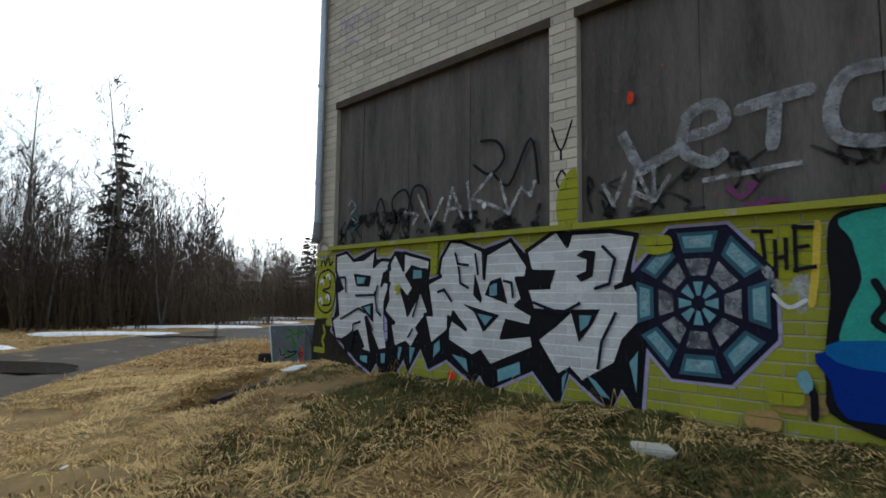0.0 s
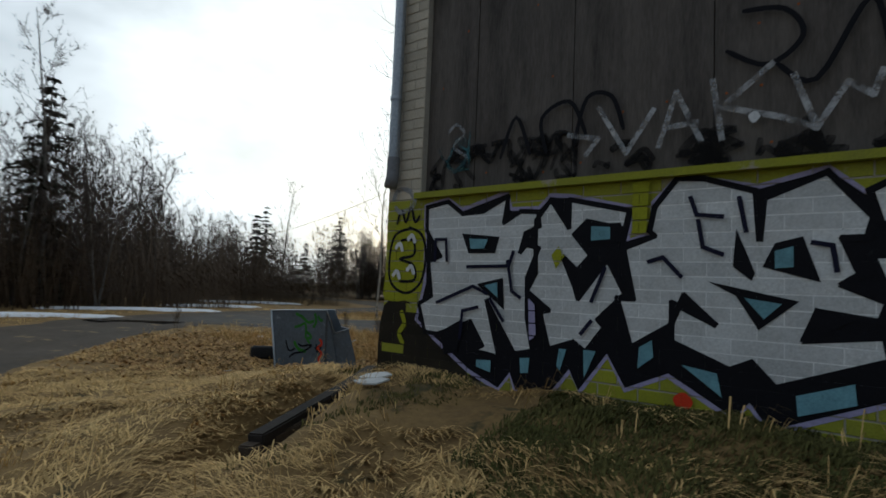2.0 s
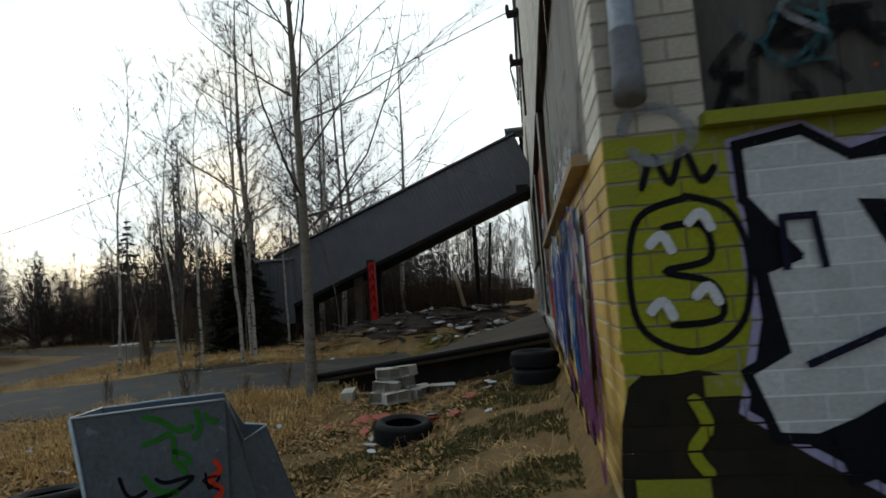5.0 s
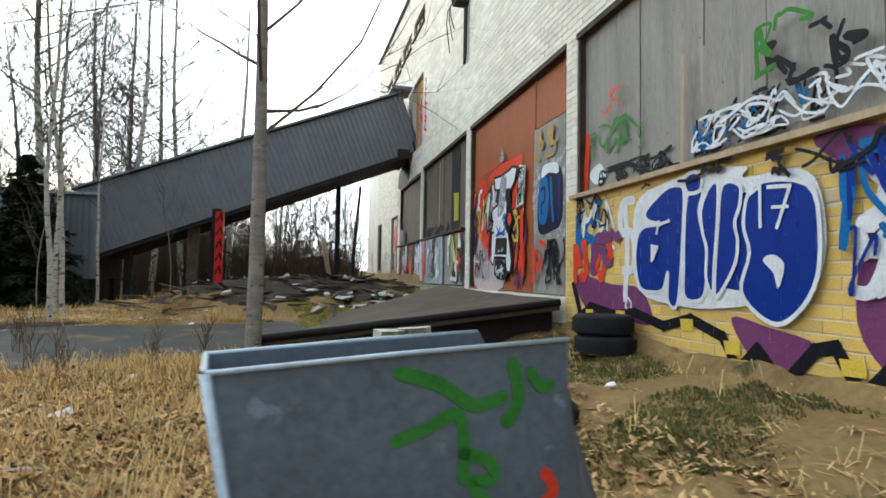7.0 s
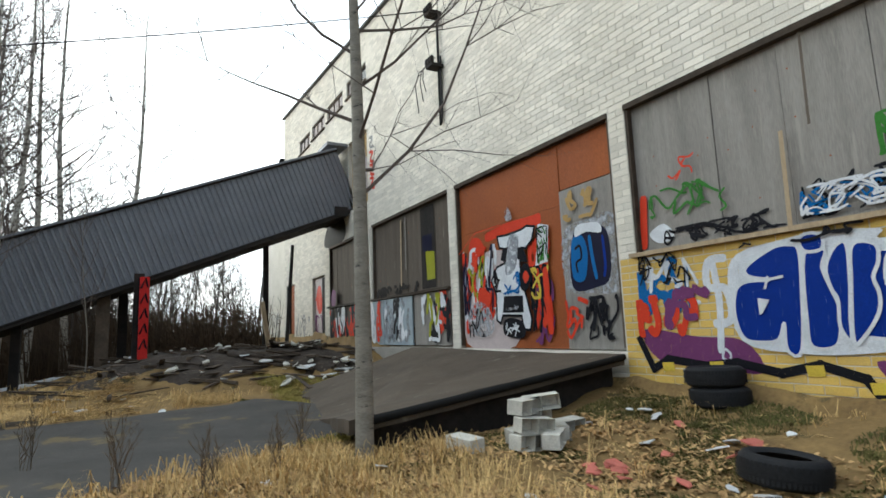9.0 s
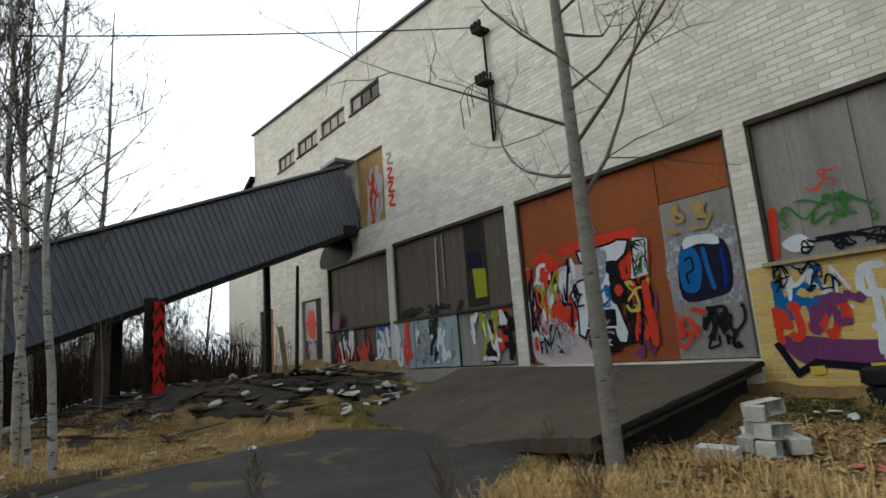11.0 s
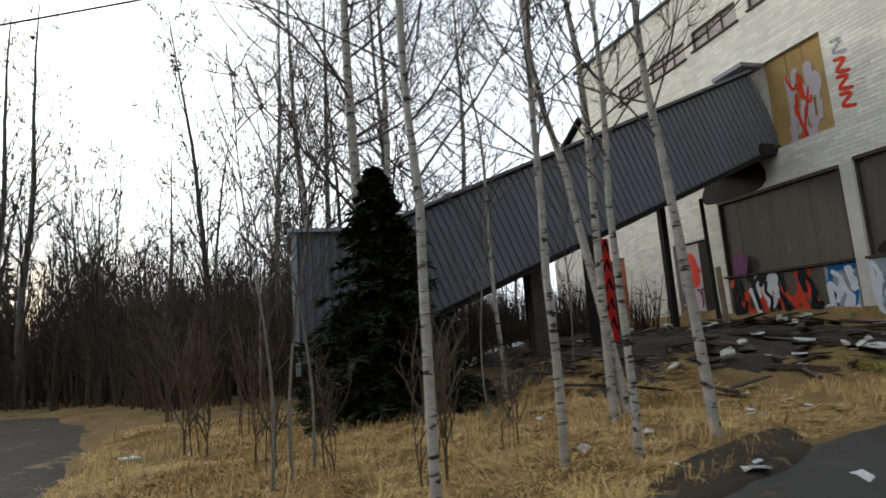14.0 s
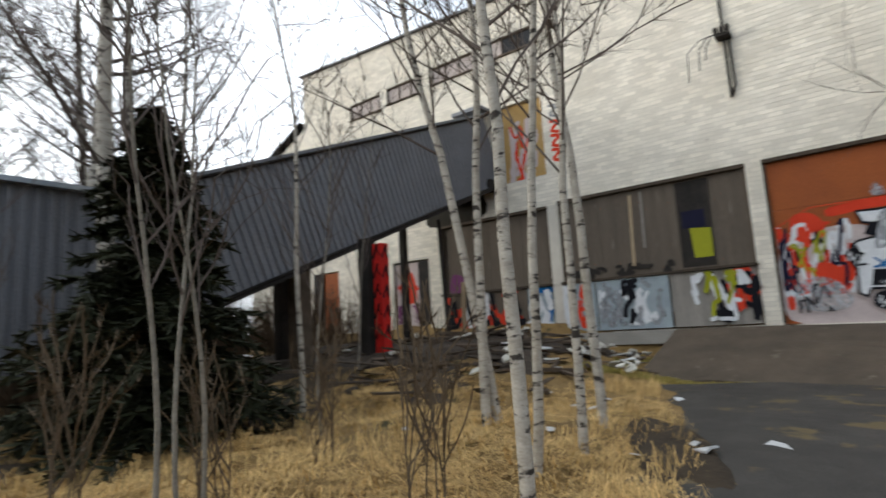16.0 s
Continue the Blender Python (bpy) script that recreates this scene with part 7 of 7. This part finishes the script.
def mossy(rng):
    x, y = rng.choice(((rng.uniform(0.8, 10), -abs(rng.gauss(0.3, 1.1))), (rng.uniform(-2.6, -0.05), rng.uniform(0, 6.6)), (rng.uniform(-6.5, -0.05), rng.uniform(0.5, 6.6)), (rng.uniform(-3, -0.05), rng.uniform(0.5, 6.6)), (rng.uniform(-5, -4.0), rng.uniform(6.6, 13))))
    if not open_ground(x, y) or noise.noise((x * 0.9, y * 0.9, 6)) < -0.05:
        return None
    return x, y, 0.8


blade_field("grass", "matted straw-coloured dead grass", STRAW, 3, 50000, meadow, 0.21, 0.9)
blade_field("grass", "standing tufts of dead grass", STRAW, 4, 7500, tufts, 0.26, 0.5, 0.003)
blade_field("grass", "short mossy green grass near the walls", GREEN_GRASS, 5, 21000, mossy, 0.08, 0.7)


def wall_moss(rng):
    x, y = rng.uniform(2.0, 10), -abs(rng.gauss(0, 1.5))
    if noise.noise((x * 0.8, y * 0.8, 16)) < -0.2:
        return None
    return x, y, 0.9


def ramp_moss(rng):
    y = rng.uniform(7.4, 14.4)
    return ramp_left(y) + rng.gauss(-0.12, 0.16 + 0.1 * noise.noise((y * 1.5, 2, 2))), y, rng.uniform(0.6, 1.3)


def ramp_rear(rng):
    x = rng.uniform(-3.6, -0.3)
    return x, 13.75 + 0.4 * rng.random() + 0.3 * noise.noise((x * 1.5, 5, 2)), 1.0


blade_field("grass", "damp green moss and short grass along the end wall", GREEN_GRASS, 8, 17000, wall_moss, 0.09, 0.75)
blade_field("grass", "yellow-green moss along the edge of the ramp", MOSS, 9, 3600, ramp_moss, 0.10, 0.6)
blade_field("grass", "yellow-green moss behind the ramp", MOSS, 10, 1200, ramp_rear, 0.10, 0.7)


def apron_islands(rng):
    cx, cy, r = rng.choice(((-7.9, 9.6, 0.5), (-6.6, 10.4, 0.35), (-9.6, 8.6, 0.4), (-8.9, 10.2, 0.3), (-5.4, 8.4, 0.3)))
    return cx + rng.gauss(0, r), cy + rng.gauss(0, r * 0.5), 0.8


blade_field("grass", "dead grass rooted in cracks of the asphalt", STRAW, 11, 1500, apron_islands, 0.14, 0.85)


def leaf_litter():
    rng = random.Random(6)
    verts, faces = [], []
    for _ in range(42000):
        x, y = rng.choice(((rng.uniform(-8.5, -1.2), rng.uniform(-0.5, 6.8)), (rng.gauss(-5.6, 1.2), rng.gauss(3.2, 1.9)), (rng.gauss(-5.6, 1.2), rng.gauss(3.2, 1.9)), (rng.uniform(-8.5, -1.2), rng.uniform(-0.5, 6.8))))
        if not open_ground(x, y):
            continue
        if noise.noise((x * 0.8, y * 0.8, 11)) + 0.5 * noise.noise((x * 2.6, y * 2.6, 12)) < rng.uniform(-0.6, 0.02):
            continue
        z = ground_full(x, y) + rng.uniform(0.0, 0.04)
        a, s = rng.uniform(0, 6.283), rng.uniform(0.015, 0.045)
        u = Vector((math.cos(a), math.sin(a), rng.uniform(-0.8, 0.8))) * s
        w = Vector((-math.sin(a), math.cos(a), rng.uniform(-0.4, 0.4))) * s * 0.6
        c = Vector((x, y, z))
        n = len(verts)
        verts += [c - u, c + w - u * 0.2, c + u, c - w - u * 0.2, c + Vector((0, 0, s * 0.3))]
        faces += [(n, n + 1, n + 4), (n + 1, n + 2, n + 4), (n + 2, n + 3, n + 4), (n + 3, n, n + 4)]
    tagged(data_part("leaf_litter", verts, faces, LEAVES), "brown fallen leaves over the yard", "leaves", kind="stuff")


leaf_litter()


def patch(name, cx, cy, rx, ry, turn, mat, lift, label, category, seed, dome=0.0):
    """A flat or domed ragged patch that lies on the ground."""
    rng = random.Random(seed)
    verts, faces, n, rings = [], [], 36, 5
    c, s = math.cos(radians(turn)), math.sin(radians(turn))
    for j in range(rings + 1):
        f = j / rings
        for i in range(n):
            a = 2 * math.pi * i / n
            k = f * (1 + 0.35 * noise.noise((math.cos(a) * 1.6 + seed, math.sin(a) * 1.6, seed)) + 0.12 * noise.noise((math.cos(a) * 6, math.sin(a) * 6, seed)))
            u, v = rx * k * math.cos(a), ry * k * math.sin(a)
            x, y = cx + u * c - v * s, cy + u * s + v * c
            z = (ground_height(x, y) if dome else ground_height(cx, cy)) + lift + dome * (1 - f * f) - (dome * 0.8 + 0.03 if dome and j == rings else 0)
            verts.append((x, y, z))
    for j in range(rings):
        for i in range(n):
            p, q = j * n + i, j * n + (i + 1) % n
            faces.append((p, q, q + n, p + n))
    tagged(data_part(name, verts, faces, mat, smooth=True), label, category)


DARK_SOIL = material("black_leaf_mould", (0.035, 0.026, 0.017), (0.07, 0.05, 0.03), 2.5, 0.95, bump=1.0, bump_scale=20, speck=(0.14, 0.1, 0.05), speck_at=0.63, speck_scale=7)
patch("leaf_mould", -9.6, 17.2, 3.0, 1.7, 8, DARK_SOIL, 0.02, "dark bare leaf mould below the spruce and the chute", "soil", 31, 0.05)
patch("leaf_mould", -8.6, 11.1, 1.6, 0.35, 27, DARK_SOIL, 0.02, "dark damp leaf mould along the asphalt edge", "soil", 32, 0.03)
patch("puddle", -6.6, -3.1, 2.3, 0.75, 35, PUDDLE, 0.032, "shallow muddy puddle on the road", "puddle", 1)
patch("puddle", -2.6, -5.6, 1.4, 0.4, 35, PUDDLE, 0.034, "shallow muddy puddle on the road", "puddle", 2)
patch("puddle", -12.2, 2.8, 1.3, 0.35, 50, PUDDLE, 0.034, "shallow muddy puddle on the road", "puddle", 3)
for k, (x, y, a, b, t) in enumerate(((-15.2, 1.0, 2.6, 0.5, 60), (-17.6, 5.4, 3.2, 0.5, 62), (-12.0, -3.2, 2.0, 0.45, 40), (-20, 9.5, 2.6, 0.4, 60), (-24, 14, 3.0, 0.5, 50), (0.6, -4.9, 0.4, 0.12, 20), (-0.4, -4.2, 0.22, 0.1, 60), (1.2, -4.4, 0.18, 0.08, 10), (2.2, -4.7, 0.2, 0.1, 100), (-8.3, 20.9, 1.2, 0.3, 0), (-7.0, 21.6, 1.5, 0.3, 10), (-21, 27, 2.5, 0.5, 20))):
    patch("snow_patch", x, y, a, b, t, SNOW, 0.05 if a > 1 else 0.06, "thin patch of old granular snow on dead grass", "snow", 10 + k, 0.06 if a > 1 else 0.03)


# ---- bricks, last ----
def brick_fronts():
    low_a = brick_list(0.0, 9.0, 0.0, 1.9, [])
    lay_bricks(wall_a, place_a, low_a, lambda a, b, z: 5.0 < a < 8.4 and z > 0.25, LIME, LIME_ALL)
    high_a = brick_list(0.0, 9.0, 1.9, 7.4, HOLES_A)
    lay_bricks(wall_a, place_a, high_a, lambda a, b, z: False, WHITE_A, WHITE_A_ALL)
    low_b = brick_list(0.0, 6.75, -0.2, 1.9, [])
    lay_bricks(wall_b, place_b, low_b, lambda a, b, z: 2.0 < a < 6.4 and z > 0.1, OCHRE, OCHRE_ALL)
    high_b = brick_list(0.0, 26.8, 1.9, 11.4, HOLES_B, roof_line) + brick_list(6.75, 26.8, 0.2, 1.9, HOLES_B)
    lay_bricks(wall_b, place_b, high_b, lambda a, b, z: False, CREAM, CREAM_ALL)


brick_fronts()
